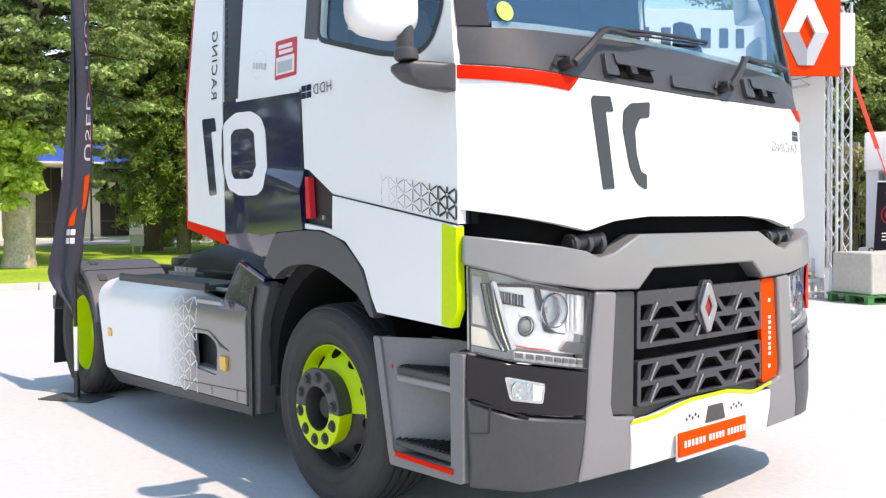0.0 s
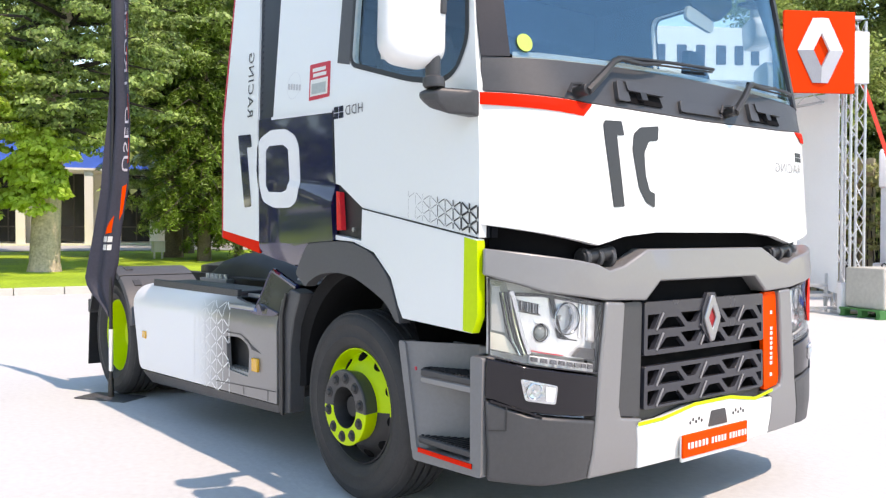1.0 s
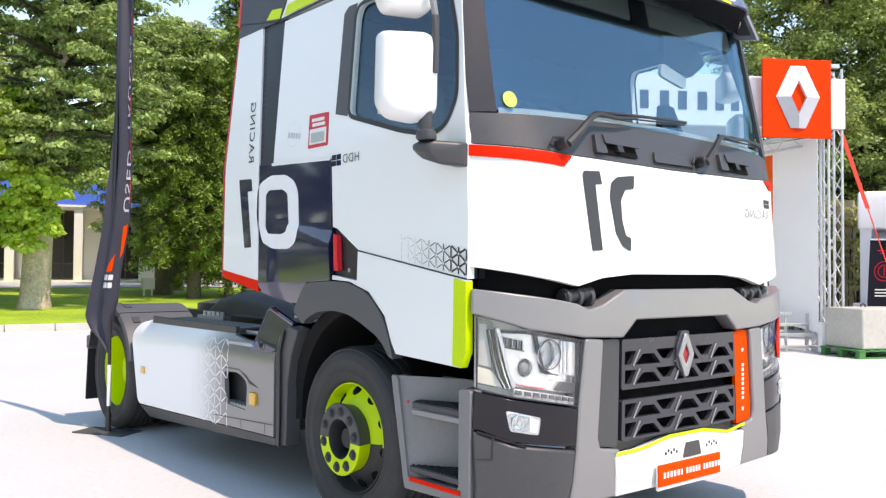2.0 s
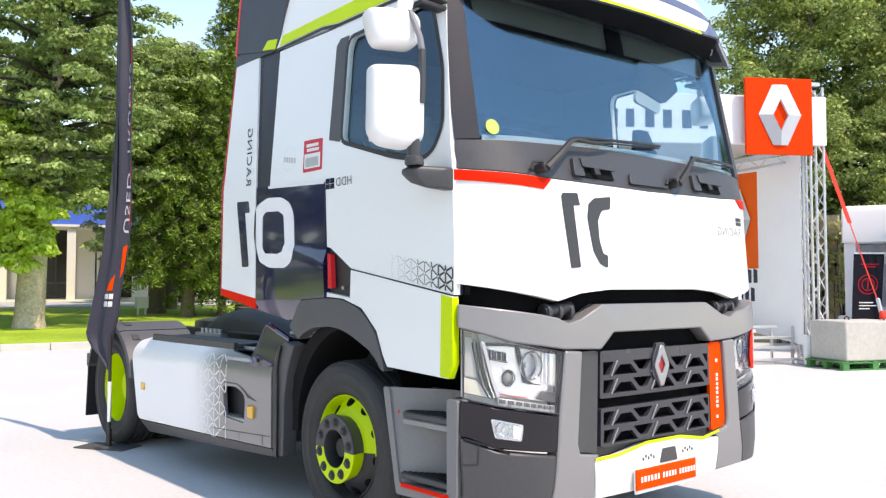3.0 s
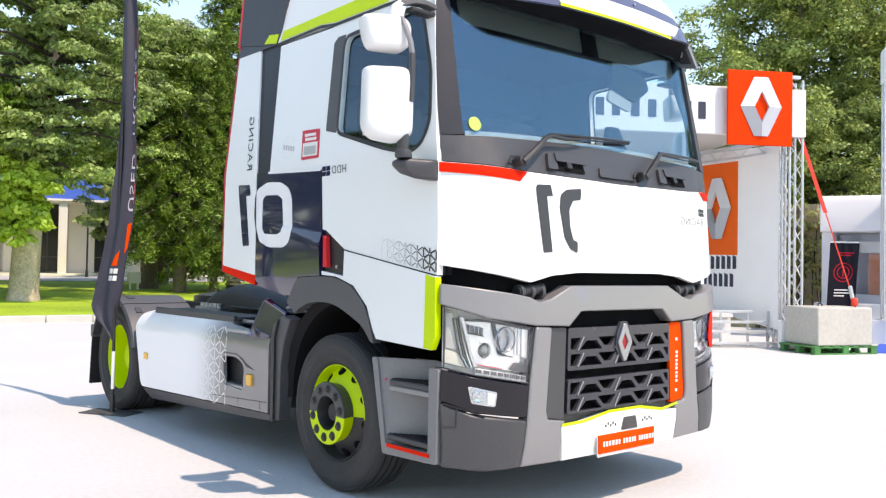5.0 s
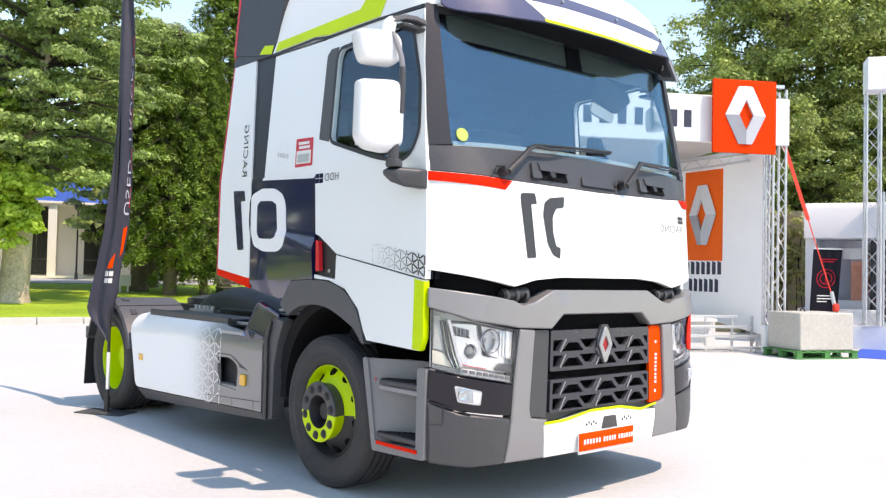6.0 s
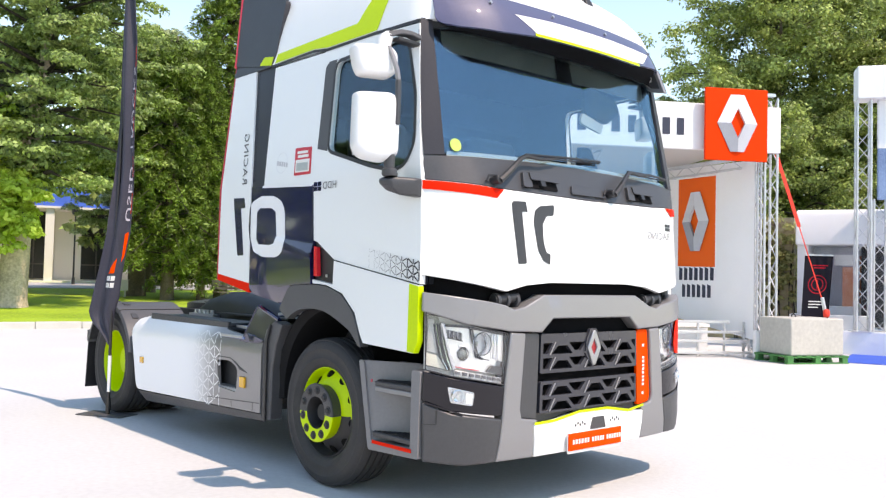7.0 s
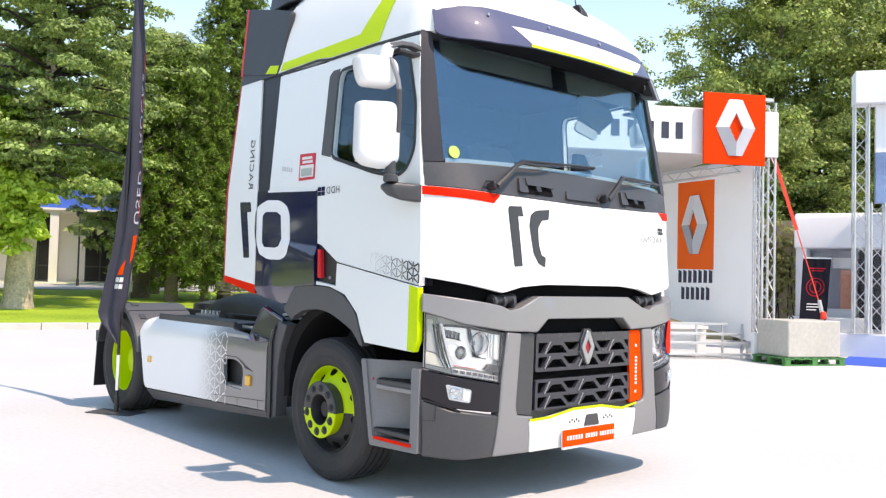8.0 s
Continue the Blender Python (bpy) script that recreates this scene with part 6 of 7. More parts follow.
plain = plant(broad_tree("broadleaf_tree", "dense green tree added round the square, mostly unseen", 14.0, 0.3, 1.8, 4.4, LEAF_OLIVE, 71, 220, 30, 0.28, low=-0.3), -31.0, -9.0)
for x, y, a, s in ((-34.0, -1.0, 1.9, 1.05), (-38.5, 14.5, 3.0, 1.0), (-28.0, -4.5, 4.0, 1.0)):
    again(plain, x, y, a, s * 0.9)
again(plain, -24.5, -3.5, 2.9, 0.9)
# unseen trees added for the dark reflections in the cab side
for x, y, a in ((-26, -11, 0.3), (-23, -17, 1.4), (-32, -17, 2.6), (-30, -24, 3.9), (-20, -23, 5.0)):
    again(plain, x, y, a, 0.8)
# unseen trees added on the other sides of the square, for reflections and bounce
for k in range(15):
    a = radians(-150 + 14 * k)
    again(plain, 3 + 44 * math.cos(a), -4 + 40 * math.sin(a), k * 1.3, 0.9 + 0.15 * (k % 2), 0.0)

# ---- utility box, lamp, bench ----
GREY_BOX = mat("grey_cabinet_paint", (0.62, 0.62, 0.58), 0.5, vary=0.08)
ub = thing("utility_box", "small grey metal utility box on the lawn", "utility box", at=(-26.6, 7.75, lawn_z(9.9)))
ub.scale = (0.9, 0.95, 0.76)
part("cabinet", box((0, 0, 0.62), (0.28, 0.44, 0.50)), GREY_BOX, ub, bevel=0.01)
part("lid", box((0, 0, 0.885), (0.34, 0.50, 0.03)), GREY_BOX, ub, bevel=0.005)
part("door", box((0.145, 0, 0.62), (0.012, 0.38, 0.42)), GREY_BOX, ub, bevel=0.004)
for yy in (-0.15, 0.15):
    part("leg", box((0, yy, 0.17), (0.06, 0.06, 0.42)), GREY_BOX, ub)
DARK_IRON = mat("dark_iron", (0.025, 0.025, 0.025), 0.5, vary=0.2)
lp = thing("street_lamp", "slim dark street lamp beside the path", "street lamp", "street lamps by the path", at=(-39.8, 10.4, 0.62))
part("pole", rod((0, 0, 0), (0, 0, 3.6), 0.05, 12, 0.035), DARK_IRON, lp)
part("foot", rod((0, 0, 0), (0, 0, 0.4), 0.09, 12, 0.07), DARK_IRON, lp)
part("head", lathe([(0.0, 3.95), (0.2, 3.85), (0.16, 3.6), (0.06, 3.55)], 16), DARK_IRON, lp)
copy_thing(lp, Matrix.Translation((-36.5, 14.5, 0.62)))
bn = thing("bench", "low dark park bench on the lawn", "bench", at=(-23.0, 10.4, lawn_z(5.5)))
WOODD = mat("weathered_bench_wood", (0.10, 0.085, 0.07), 0.8, vary=0.3)
for k in range(4):
    part("slat", box((-0.15 + 0.11 * k, 0, 0.44), (0.09, 1.5, 0.04)), WOODD, bn)
for k in range(3):
    part("back_slat", box((-0.24, 0, 0.58 + 0.12 * k), (0.04, 1.5, 0.09)), WOODD, bn)
for yy in (-0.6, 0.6):
    part("leg", box((0, yy, 0.22), (0.4, 0.06, 0.44)), DARK_IRON, bn)

# ---- building behind the trees ----
STUCCO = mat("pale_render", (0.78, 0.74, 0.67), 0.85, vary=0.08, scale=0.5)
BLUE_F = mat("blue_fascia", (0.06, 0.16, 0.62), 0.5, vary=0.08)
WIN_DARK = mat("dark_window", (0.03, 0.028, 0.028), 0.15, vary=0.2)
WIN_FRAME = mat("brown_window_frame", (0.06, 0.05, 0.045), 0.5)
HU = Vector((0.30, 0.954, 0)).normalized()
HN = Vector((HU.y, -HU.x, 0))
H0 = Vector((-47.5, 4.0, 0.62))
HM = Matrix(((HU.x, HN.x, 0, H0.x), (HU.y, HN.y, 0, H0.y), (0, 0, 1, H0.z), (0, 0, 0, 1)))
house = thing("pavilion_building", "pale low building with columns and blue fascia behind the trees", "building")
house.matrix_basis = HM
part("wall", box((9, -3.0, 4.2), (62, 0.3, 9.0)), STUCCO, house)
part("roof", box((9, -8.0, 8.8), (63, 11, 0.4)), STUCCO, house, "flat pale roof")
part("fascia", box((9, -1.0, 5.6), (62, 2.6, 2.6)), BLUE_F, house, "blue fascia band")
part("soffit", box((9, -1.2, 4.24), (62, 3.2, 0.12)), STUCCO, house)
part("plinth", box((9, -1.3, 0.08), (62, 3.4, 0.16)), STUCCO, house)
for k in range(17):
    u = -20 + 3.4 * k
    part("column", box((u, 0.0, 2.2), (0.45, 0.45, 4.1)), STUCCO, house, "square pale column", 0.02)
    part("wall_panel", box((u + 1.0, -2.6, 2.2), (1.4, 0.5, 4.1)), STUCCO, house)
    wd = part("window", box((u + 2.55, -2.78, 2.2), (1.7, 0.10, 3.9)), WIN_DARK, house, "dark window")
    for q in (-0.84, 0.0, 0.84):
        part("frame", box((u + 2.55 + q, -2.71, 2.2), (0.08, 0.06, 3.9)), WIN_FRAME, wd)
    part("frame", box((u + 2.55, -2.71, 1.1), (1.7, 0.06, 0.08)), WIN_FRAME, wd)


# ---- feather flag beside the rear wheel ----
FLAG_CLOTH = mat("navy_flag_cloth", (0.034, 0.034, 0.052), 0.6, vary=0.25, scale=4, bump=0.2, bump_scale=200)
flag = thing("feather_flag", "furled navy feather flag with orange accents on a pole", "flag", at=(-3.45, -1.27, 0))
flag.rotation_euler = (0, 0, radians(31))
FL = [(0.66, -0.02, 0.02), (0.75, -0.06, 0.12), (0.85, -0.13, 0.28), (0.95, -0.17, 0.40), (1.10, -0.11, 0.42), (1.37, -0.04, 0.36), (1.7, 0.06, 0.32), (2.2, 0.12, 0.29), (3.0, 0.15, 0.27), (3.47, 0.15, 0.24), (4.0, 0.12, 0.20), (4.6, 0.06, 0.12), (5.0, 0.0, 0.05)]


def fold(z, t):
    """Centre, width and ripple of the hanging cloth."""
    zs = [q[0] for q in FL]
    c, w = float(np.interp(z, zs, [q[1] for q in FL])), float(np.interp(z, zs, [q[2] for q in FL]))
    u, w = 0.68 * (c + w * (t - 0.5)), 0.68 * w
    return Vector((u, -0.022 * math.sin(t * 9.0 + z * 1.3) * min(1, w * 5) - 0.012 * math.sin(z * 4.1 + t * 3), z))


rings = []
for z in np.linspace(0.66, 5.0, 70):
    front = [fold(z, t) + Vector((0, -0.004 - 0.03 * (t * (1 - t)), 0)) for t in np.linspace(0, 1, 15)]
    back = [fold(z, t) + Vector((0, 0.008 + 0.02 * t * (1 - t), 0)) for t in np.linspace(1, 0, 15)]
    rings.append(front + back)
cloth = part("cloth", loft(rings), FLAG_CLOTH, flag, "furled navy cloth", sharp=60)


def on_flag(t, z, d=0.004):
    return fold(z, t) + Vector((0, -0.006 - 0.03 * (t * (1 - t)) - d, 0))


for word, z0 in (("USED", 2.09), ("TRUCKS", 2.89)):
    part("lettering", text_mesh(word, 0.20, lambda u, v: on_flag(0.88 + v * 1.3, z0 + u * 1.05), mirrored=False, spacing=1.1), mat("flag_print", (0.50, 0.47, 0.52), 0.6), flag, "white lettering up the cloth edge")
part("orange_edge", sheet([[(0.93, 1.44), (0.99, 1.50), (0.99, 1.73), (0.86, 1.71)]], on_flag, 0.001, 0.2, 0.1, 0.004), ORANGE, flag, "orange accent")
part("orange_edge", sheet([[(0.55, 1.33), (0.80, 1.34), (0.80, 1.48)]], on_flag, 0.001, 0.2, 0.05, 0.004), ORANGE, flag)
for z in (1.9, 2.25, 2.62, 2.9, 3.3):
    part("orange_edge", sheet([[(0.965, z), (0.995, z), (0.995, z + 0.2), (0.965, z + 0.2)]], on_flag, 0.001, 0.2, 0.1, 0.004), ORANGE, flag)
for k in range(2):
    for j in range(3):
        a = 0.42 + 0.15 * j
        part("printed_bar", sheet([[(a, 1.20 + 0.065 * k), (a + 0.12, 1.20 + 0.065 * k), (a + 0.12, 1.245 + 0.065 * k), (a, 1.245 + 0.065 * k)]], on_flag, 0.001, 0.2, 0.1, 0.004), PAPER, flag)
part("pole", tube([(0.0, 0.0, 0.02), (0.0, 0, 1.2), (0.03, 0, 2.2), (0.05, 0, 3.0), (0.05, 0, 4.0), (0.0, 0, 5.05)], [0.015, 0.014, 0.013, 0.012, 0.011, 0.006], 10), BLACK_PL, flag, "dark flag pole")
part("pole_sleeve", rod((0, 0, 0.22), (0, 0, 0.56), 0.0175, 10), WHITE_PLASTIC, flag, "white pole sleeve")
part("foot_plate", sheet([[(-0.26, -0.13), (0.24, -0.13), (0.24, 0.13), (-0.26, 0.13)]], lambda u, v, d: Vector((u, v, 0.012 + d)), 0.010), GREY_M, flag, "flat dark foot plate", 0.003)
part("spigot", rod((0, 0, 0.01), (0, 0, 0.16), 0.024, 10), DARK_IRON, flag)

# ---- fair stand with truss gate ----
SO = Vector((-3.42, 10.70, 0))
SU = Vector((0.541, 0.841, 0)).normalized()
SV = Vector((-SU.y, SU.x, 0))


def st(u, v, z):
    p = SO + SU * u + SV * v
    return Vector((p.x, p.y, z))


SROT = Matrix.Rotation(math.atan2(SU.y, SU.x), 4, "Z")
ALU = mat("truss_aluminium", (0.62, 0.63, 0.64), 0.35, metal=0.6, vary=0.08)
BOARD = mat("white_board", (0.82, 0.82, 0.82), 0.5, vary=0.04, scale=1.0)
def cloth_mat(name, color, through_light, bump=0.1):
    """Printed awning cloth: part of the light that falls on it shines through."""
    m = mat(name, color, 0.7, vary=0.04, scale=1.5, bump=bump, bump_scale=3)
    nt = m.node_tree
    bs = nt.nodes["Principled BSDF"]
    tl = nt.nodes.new("ShaderNodeBsdfTranslucent")
    nt.links.new(bs.inputs["Base Color"].links[0].from_socket, tl.inputs[0])
    ms = nt.nodes.new("ShaderNodeMixShader")
    ms.inputs[0].default_value = through_light
    nt.links.new(bs.outputs[0], ms.inputs[1])
    nt.links.new(tl.outputs[0], ms.inputs[2])
    nt.links.new(ms.outputs[0], nt.nodes["Material Output"].inputs[0])
    return m


CANVAS = cloth_mat("white_canvas", (0.93, 0.92, 0.92), 0.06)
ROOF_CLOTH = cloth_mat("lined_awning_cloth", (0.60, 0.575, 0.54), 0.25)
CLOTH_OR = cloth_mat("orange_printed_cloth", (1.0, 0.13, 0.001), 0.06)
SIGN_OR = mat("orange_sign", (0.84, 0.044, 0.001), 0.6, vary=0.04, spec=0.1)
SIGN_DARK = mat("dark_sign_print", (0.03, 0.035, 0.06), 0.5)


def sbox(u, v, z, su, sv, sz):
    return box(st(u, v, z), (su, sv, sz), SROT)


def truss(name, p, q, w, side, parent, step=0.3):
    """A square lattice beam from p to q: four chords and zigzag lacing, each face's lacing one piece."""
    p, q = Vector(p), Vector(q)
    ax = (q - p).normalized()
    s1 = Vector(side).normalized()
    s2 = ax.cross(s1)
    cor = [(s1 * a + s2 * b) * w / 2 for a, b in ((-1, -1), (1, -1), (1, 1), (-1, 1))]
    for c in cor:
        part("chord", rod(p + c, q + c, 0.024, 8), ALU, parent)
    n = max(2, int((q - p).length / step))
    for k in range(4):
        zig = [p.lerp(q, i / n) + (cor[k] if i % 2 == 0 else cor[(k + 1) % 4]) for i in range(n + 1)]
        part("lacing", tube(zig, 0.011, 6), ALU, parent)


stand = thing("fair_stand", "white fair stand with aluminium truss gate and canvas wall", "stand")
truss("tower", st(0.28, 0.0, 0.06), st(0.28, 0.0, 4.9), 0.25, SU, stand)
truss("tower", st(0.26, 0.50, 0.06), st(0.26, 0.50, 3.85), 0.22, SU, stand)
part("foot_plate", sbox(0.28, 0, 0.03, 0.5, 0.5, 0.05), ALU, stand, bevel=0.005)
part("foot_cover", sbox(0.03, -0.15, 0.28, 0.14, 0.12, 0.5), BOARD, stand, bevel=0.01)
truss("beam", st(-6.2, 0.1, 4.20), st(0.28, 0.1, 4.20), 0.24, (0, 0, 1), stand)
truss("beam", st(0.0, 0.3, 3.72), st(-1.2, 4.6, 3.72), 0.22, (0, 0, 1), stand)
truss("beam", st(-3.0, 0.3, 3.72), st(-3.5, 4.6, 3.72), 0.22, (0, 0, 1), stand)
part("header_board", sbox(-2.9, -0.15, 4.28, 6.65, 0.10, 0.86), BOARD, stand, "long white header board", 0.01)
for ua, ub2 in ((-1.68, -1.46), (-1.96, -1.73), (-2.28, -2.02), (-2.62, -2.38), (-2.94, -2.69), (-3.28, -3.05), (-3.58, -3.34)):
    w = ub2 - ua
    part("name_bar", box(st(ua + w * 0.5, -0.205, 4.26), (w * 0.64, 0.012, 0.31), SROT), SIGN_DARK, stand, bevel=0.003)
part("canvas_roof", box(st(-3.25, 2.4, 3.92), (5.9, 4.6, 0.004), SROT), ROOF_CLOTH, stand, "lined beige canvas roof")
WA, WB = st(0.06, 0.08, 0), st(-1.13, 4.5, 0)
wd = (WB - WA).normalized()
wn2 = Vector((wd.y, -wd.x, 0))


def on_wall(u, z, d=0.0):
    return WA + wd * u + wn2 * (-d) + Vector((0, 0, z))


part("canvas_wall", sheet([[(0.0, 0.34), (4.3, 0.95), (4.3, 3.85), (0.0, 3.75)], [(1.05, 1.72), (2.18, 1.74), (2.18, 3.58), (1.05, 3.56)]], on_wall, 0.003, 0.6, 0.6), CANVAS, stand, "white canvas side wall")
back = part("back_wall", sbox(-4.0, 4.55, 2.1, 6.2, 0.004, 3.5), CANVAS, stand, "white canvas back wall")


def lozenge(c, right, up, out, w, h, parent, m, m2, m3):
    """An open lozenge with blunt tips, of four bars that slope outwards."""
    right, up, out = Vector(right), Vector(up), Vector(out)
    tip, iw, ih = 0.17 * w, 0.18 * w, 0.27 * h
    for sx in (-1, 1):
        for sz in (-1, 1):
            flat = [(0.0, sz * h / 2, 0.03), (sx * tip, sz * h / 2, 0.0), (sx * w / 2, 0.0, 0.0), (sx * iw, 0.0, 0.05), (0.0, sz * ih, 0.05)]
            bm = bmesh.new()
            top = [bm.verts.new(Vector(c) + right * a + up * b + out * (d * w + 0.012)) for a, b, d in flat]
            low = [bm.verts.new(Vector(c) + right * a + up * b) for a, b, d in flat]
            bm.faces.new(top)
            for k in range(5):
                bm.faces.new((top[k], top[(k + 1) % 5], low[(k + 1) % 5], low[k]))
            part("lozenge_bar", bm, m if sz > 0 else m2 if sx > 0 else m3, parent, sharp=8)


SILV = mat("silver_print", (0.62, 0.63, 0.66), 0.4, vary=0.05)
SILV_MID = mat("mid_silver_print", (0.48, 0.49, 0.52), 0.5, vary=0.08, spec=0.2)
SILV_LOW = mat("grey_silver_print", (0.34, 0.35, 0.38), 0.5, vary=0.1, spec=0.2)
part("wall_sign", sheet([[(1.05, 1.72), (2.18, 1.74), (2.18, 3.58), (1.05, 3.56)]], on_wall, 0.003, 2, 2, 0.0), CLOTH_OR, stand, "orange wall sign")
lozenge(on_wall(1.615, 2.66, 0.024), wd, (0, 0, 1), -wn2, 0.80, 1.22, stand, SILV, SILV_LOW, SILV_MID)
for zz, n, u0, w in ((1.45, 7, 1.08, 1.10), (1.10, 6, 1.16, 0.92)):
    for k in range(n):
        a = u0 + w * k / n
        part("name_bar", sheet([[(a, zz), (a + w / n * 0.62, zz), (a + w / n * 0.62, zz + 0.27), (a, zz + 0.24)]], on_wall, 0.006, 2, 2, 0.01), SIGN_DARK, stand)
for zz, u1 in ((0.66, -0.75), (0.47, -0.45), (0.30, -0.4), (0.09, -0.3)):
    part("stage_rail", sbox((-5.6 + u1 + 0.42) / 2, 0.15 + 0.2 * (zz - 0.1), zz, 5.6 + u1 + 0.42, 0.05, 0.05), ALU, stand, "aluminium stage rail", 0.006)
for u in (-0.02, -0.42, -0.95, -1.7, -2.55, -3.4, -4.2, -5.0):
    part("stage_post", sbox(u, 0.28, 0.34, 0.035, 0.035, 0.66), ALU, stand)
part("stage_deck", sbox(-3.3, 2.5, 0.58, 5.3, 4.2, 0.06), BOARD, stand)
part("stage_shade", sbox(-3.2, 0.6, 0.28, 5.2, 0.02, 0.5), BOARD, stand)

sign = thing("logo_sign", "square orange sign with a silver open lozenge", "sign")
part("panel", sbox(-0.56, -0.36, 4.31, 1.22, 0.06, 1.33), SIGN_OR, sign, "orange square panel", 0.008)
part("back_frame", sbox(0.10, -0.1, 4.95, 0.5, 0.1, 0.06), ALU, sign)
SN = -SV
lozenge(st(-0.555, -0.393, 4.33), SU, (0, 0, 1), SN, 0.78, 1.05, sign, mat("white_lozenge", (0.74, 0.75, 0.78), 0.5, vary=0.03, spec=0.2), SILV_MID, SILV_LOW)

# ---- concrete block on a pallet, strap ----
BLK = mat("rough_concrete", (0.52, 0.50, 0.45), 0.9, vary=0.16, tint=(0.58, 0.56, 0.50), scale=1.6, fine=14, bump=0.25, bump_scale=20)
GREEN_W = mat("green_painted_wood", (0.05, 0.22, 0.06), 0.7, vary=0.3)
BM = Matrix.Translation((-2.59, 10.92, 0)) @ Matrix.Rotation(radians(-24), 4, "Z")
pallet = thing("pallet", "green painted wooden pallet on the paving", "pallet")
pallet.matrix_basis = BM @ Matrix.Diagonal((0.90, 0.84, 1.0, 1.0))
for k in range(7):
    part("deck_board", box((0, -0.72 + 0.24 * k, 0.132), (1.0, 0.14, 0.022)), GREEN_W, pallet, bevel=0.003)
for a in (-0.44, 0, 0.44):
    part("runner", box((a, 0, 0.011), (0.10, 1.6, 0.022)), GREEN_W, pallet, bevel=0.003)
    for b in (-0.70, 0, 0.70):
        part("block", box((a, b, 0.07), (0.10, 0.14, 0.098)), GREEN_W, pallet, bevel=0.003)
    part("stringer", box((a, 0, 0.12), (0.10, 1.6, 0.02)), GREEN_W, pallet)
cb = thing("concrete_block", "rough pale concrete ballast block on the pallet", "block")
cb.matrix_basis = BM
part("body", box((0, 0, 0.475), (0.84, 1.14, 0.66)), BLK, cb, bevel=0.025)
part("lifting_eye", tube([(-0.25, 0.0, 0.77), (-0.25, 0.0, 0.84), (-0.20, 0.0, 0.86), (-0.15, 0.0, 0.84), (-0.15, 0.0, 0.77)], 0.012, 6), DARK_IRON, cb)
strap = thing("lashing_strap", "red lashing strap with a ratchet, taut from the truss", "strap")
SA, SB = st(0.46, 0.0, 3.85), Vector((-2.17, 11.04, 0.85))
STRAP_R = mat("red_webbing", (0.75, 0.045, 0.02), 0.7, vary=0.1)
n = Vector((0.8, 0.6, 0)).normalized()
for q0, q1, w in ((0.0, 0.46, 0.034), (0.46, 0.95, 0.010)):
    a, b = SA.lerp(SB, q0), SA.lerp(SB, q1)
    part("webbing", loft([[p + n * w + Vector((0.002, -0.002, 0)), p - n * w + Vector((0.002, -0.002, 0)), p - n * w, p + n * w] for p in (a, b)]), STRAP_R, strap)
part("ratchet", box(SA.lerp(SB, 0.93), (0.05, 0.07, 0.24), Matrix.Rotation(radians(-12), 4, "Y")), ALU, strap, "steel ratchet", 0.01)
part("ratchet_handle", box(SA.lerp(SB, 0.985), (0.09, 0.15, 0.15)), STRAP_R, strap, bevel=0.04)
part("hook", tube([SB, SB + Vector((0, 0, -0.05)), SB + Vector((0.04, 0.02, -0.07))], 0.012, 6), DARK_IRON, strap)

# ---- white pavilion with glass front ----
PD = Vector((0.953, 0.302, 0)).normalized()
PN = Vector((PD.y, -PD.x, 0))
P0 = Vector((-4.35, 14.35, 0))
PROT = Matrix.Rotation(math.atan2(PD.y, PD.x), 4, "Z")


def pv(u, v, z):
    p = P0 + PD * u - PN * v
    return Vector((p.x, p.y, z))


def pbox(u, v, z, su, sv, sz):
    return box(pv(u, v, z), (su, sv, sz), PROT)


pav = thing("display_pavilion", "white pavilion with a glazed front and raised plinth", "pavilion")
part("fascia", loft([[pv(-0.02, d, z) for d, z in prof] for prof in ([(0, 2.30), (0, 2.95), (0.05, 3.05), (0.2, 3.10), (3.5, 3.10), (3.5, 2.30)],)] + [[pv(9.0, d, z) for d, z in ((0, 2.30), (0, 2.88), (0.05, 2.98), (0.2, 3.03), (3.5, 3.03), (3.5, 2.30))]]), BOARD, pav, "white rounded fascia", 0.03)
part("side_wall", pbox(0.12, 1.8, 1.2, 0.22, 3.4, 2.4), BOARD, pav, "white end wall")
part("rear_wall", pbox(4.5, 3.4, 1.2, 9, 0.15, 2.4), BOARD, pav)
part("floor", pbox(4.5, 1.6, 0.42, 9, 3.5, 0.12), BOARD, pav)
part("plinth", pbox(5.0, -0.55, 0.235, 8.0, 1.3, 0.47), BOARD, pav, "raised white plinth", 0.01)
part("ledge", pbox(0.75, -0.30, 0.62, 1.6, 0.5, 0.3), BOARD, pav, bevel=0.01)
PGLASS = glass_mat("shop_glass", (0.95, 0.96, 0.97), 0.03)
DARKP = mat("dark_panel", (0.03, 0.03, 0.035), 0.3)
for k, (u0, u1) in enumerate(((0.30, 1.15), (1.22, 2.1), (2.17, 3.1), (3.17, 4.1))):
    wnd = part("window", pbox((u0 + u1) / 2, 0.12, 1.4, u1 - u0, 0.012, 1.75), PGLASS, pav, "tinted shop window")
    part("mullion", pbox(u1 + 0.035, 0.10, 1.4, 0.06, 0.08, 1.8), BOARD, wnd)
part("dark_partition", pbox(2.2, 0.9, 1.4, 1.9, 0.06, 1.8), DARKP, pav)
part("poster", pbox(0.95, 1.2, 1.55, 0.65, 0.02, 1.1), mat("faded_orange_poster", (0.55, 0.16, 0.06), 0.6, vary=0.4, scale=3), pav, "blurred orange poster behind the glass")
part("poster", pbox(0.95, 0.45, 1.98, 0.42, 0.02, 0.24), PAPER, pav, "white notice in the window")
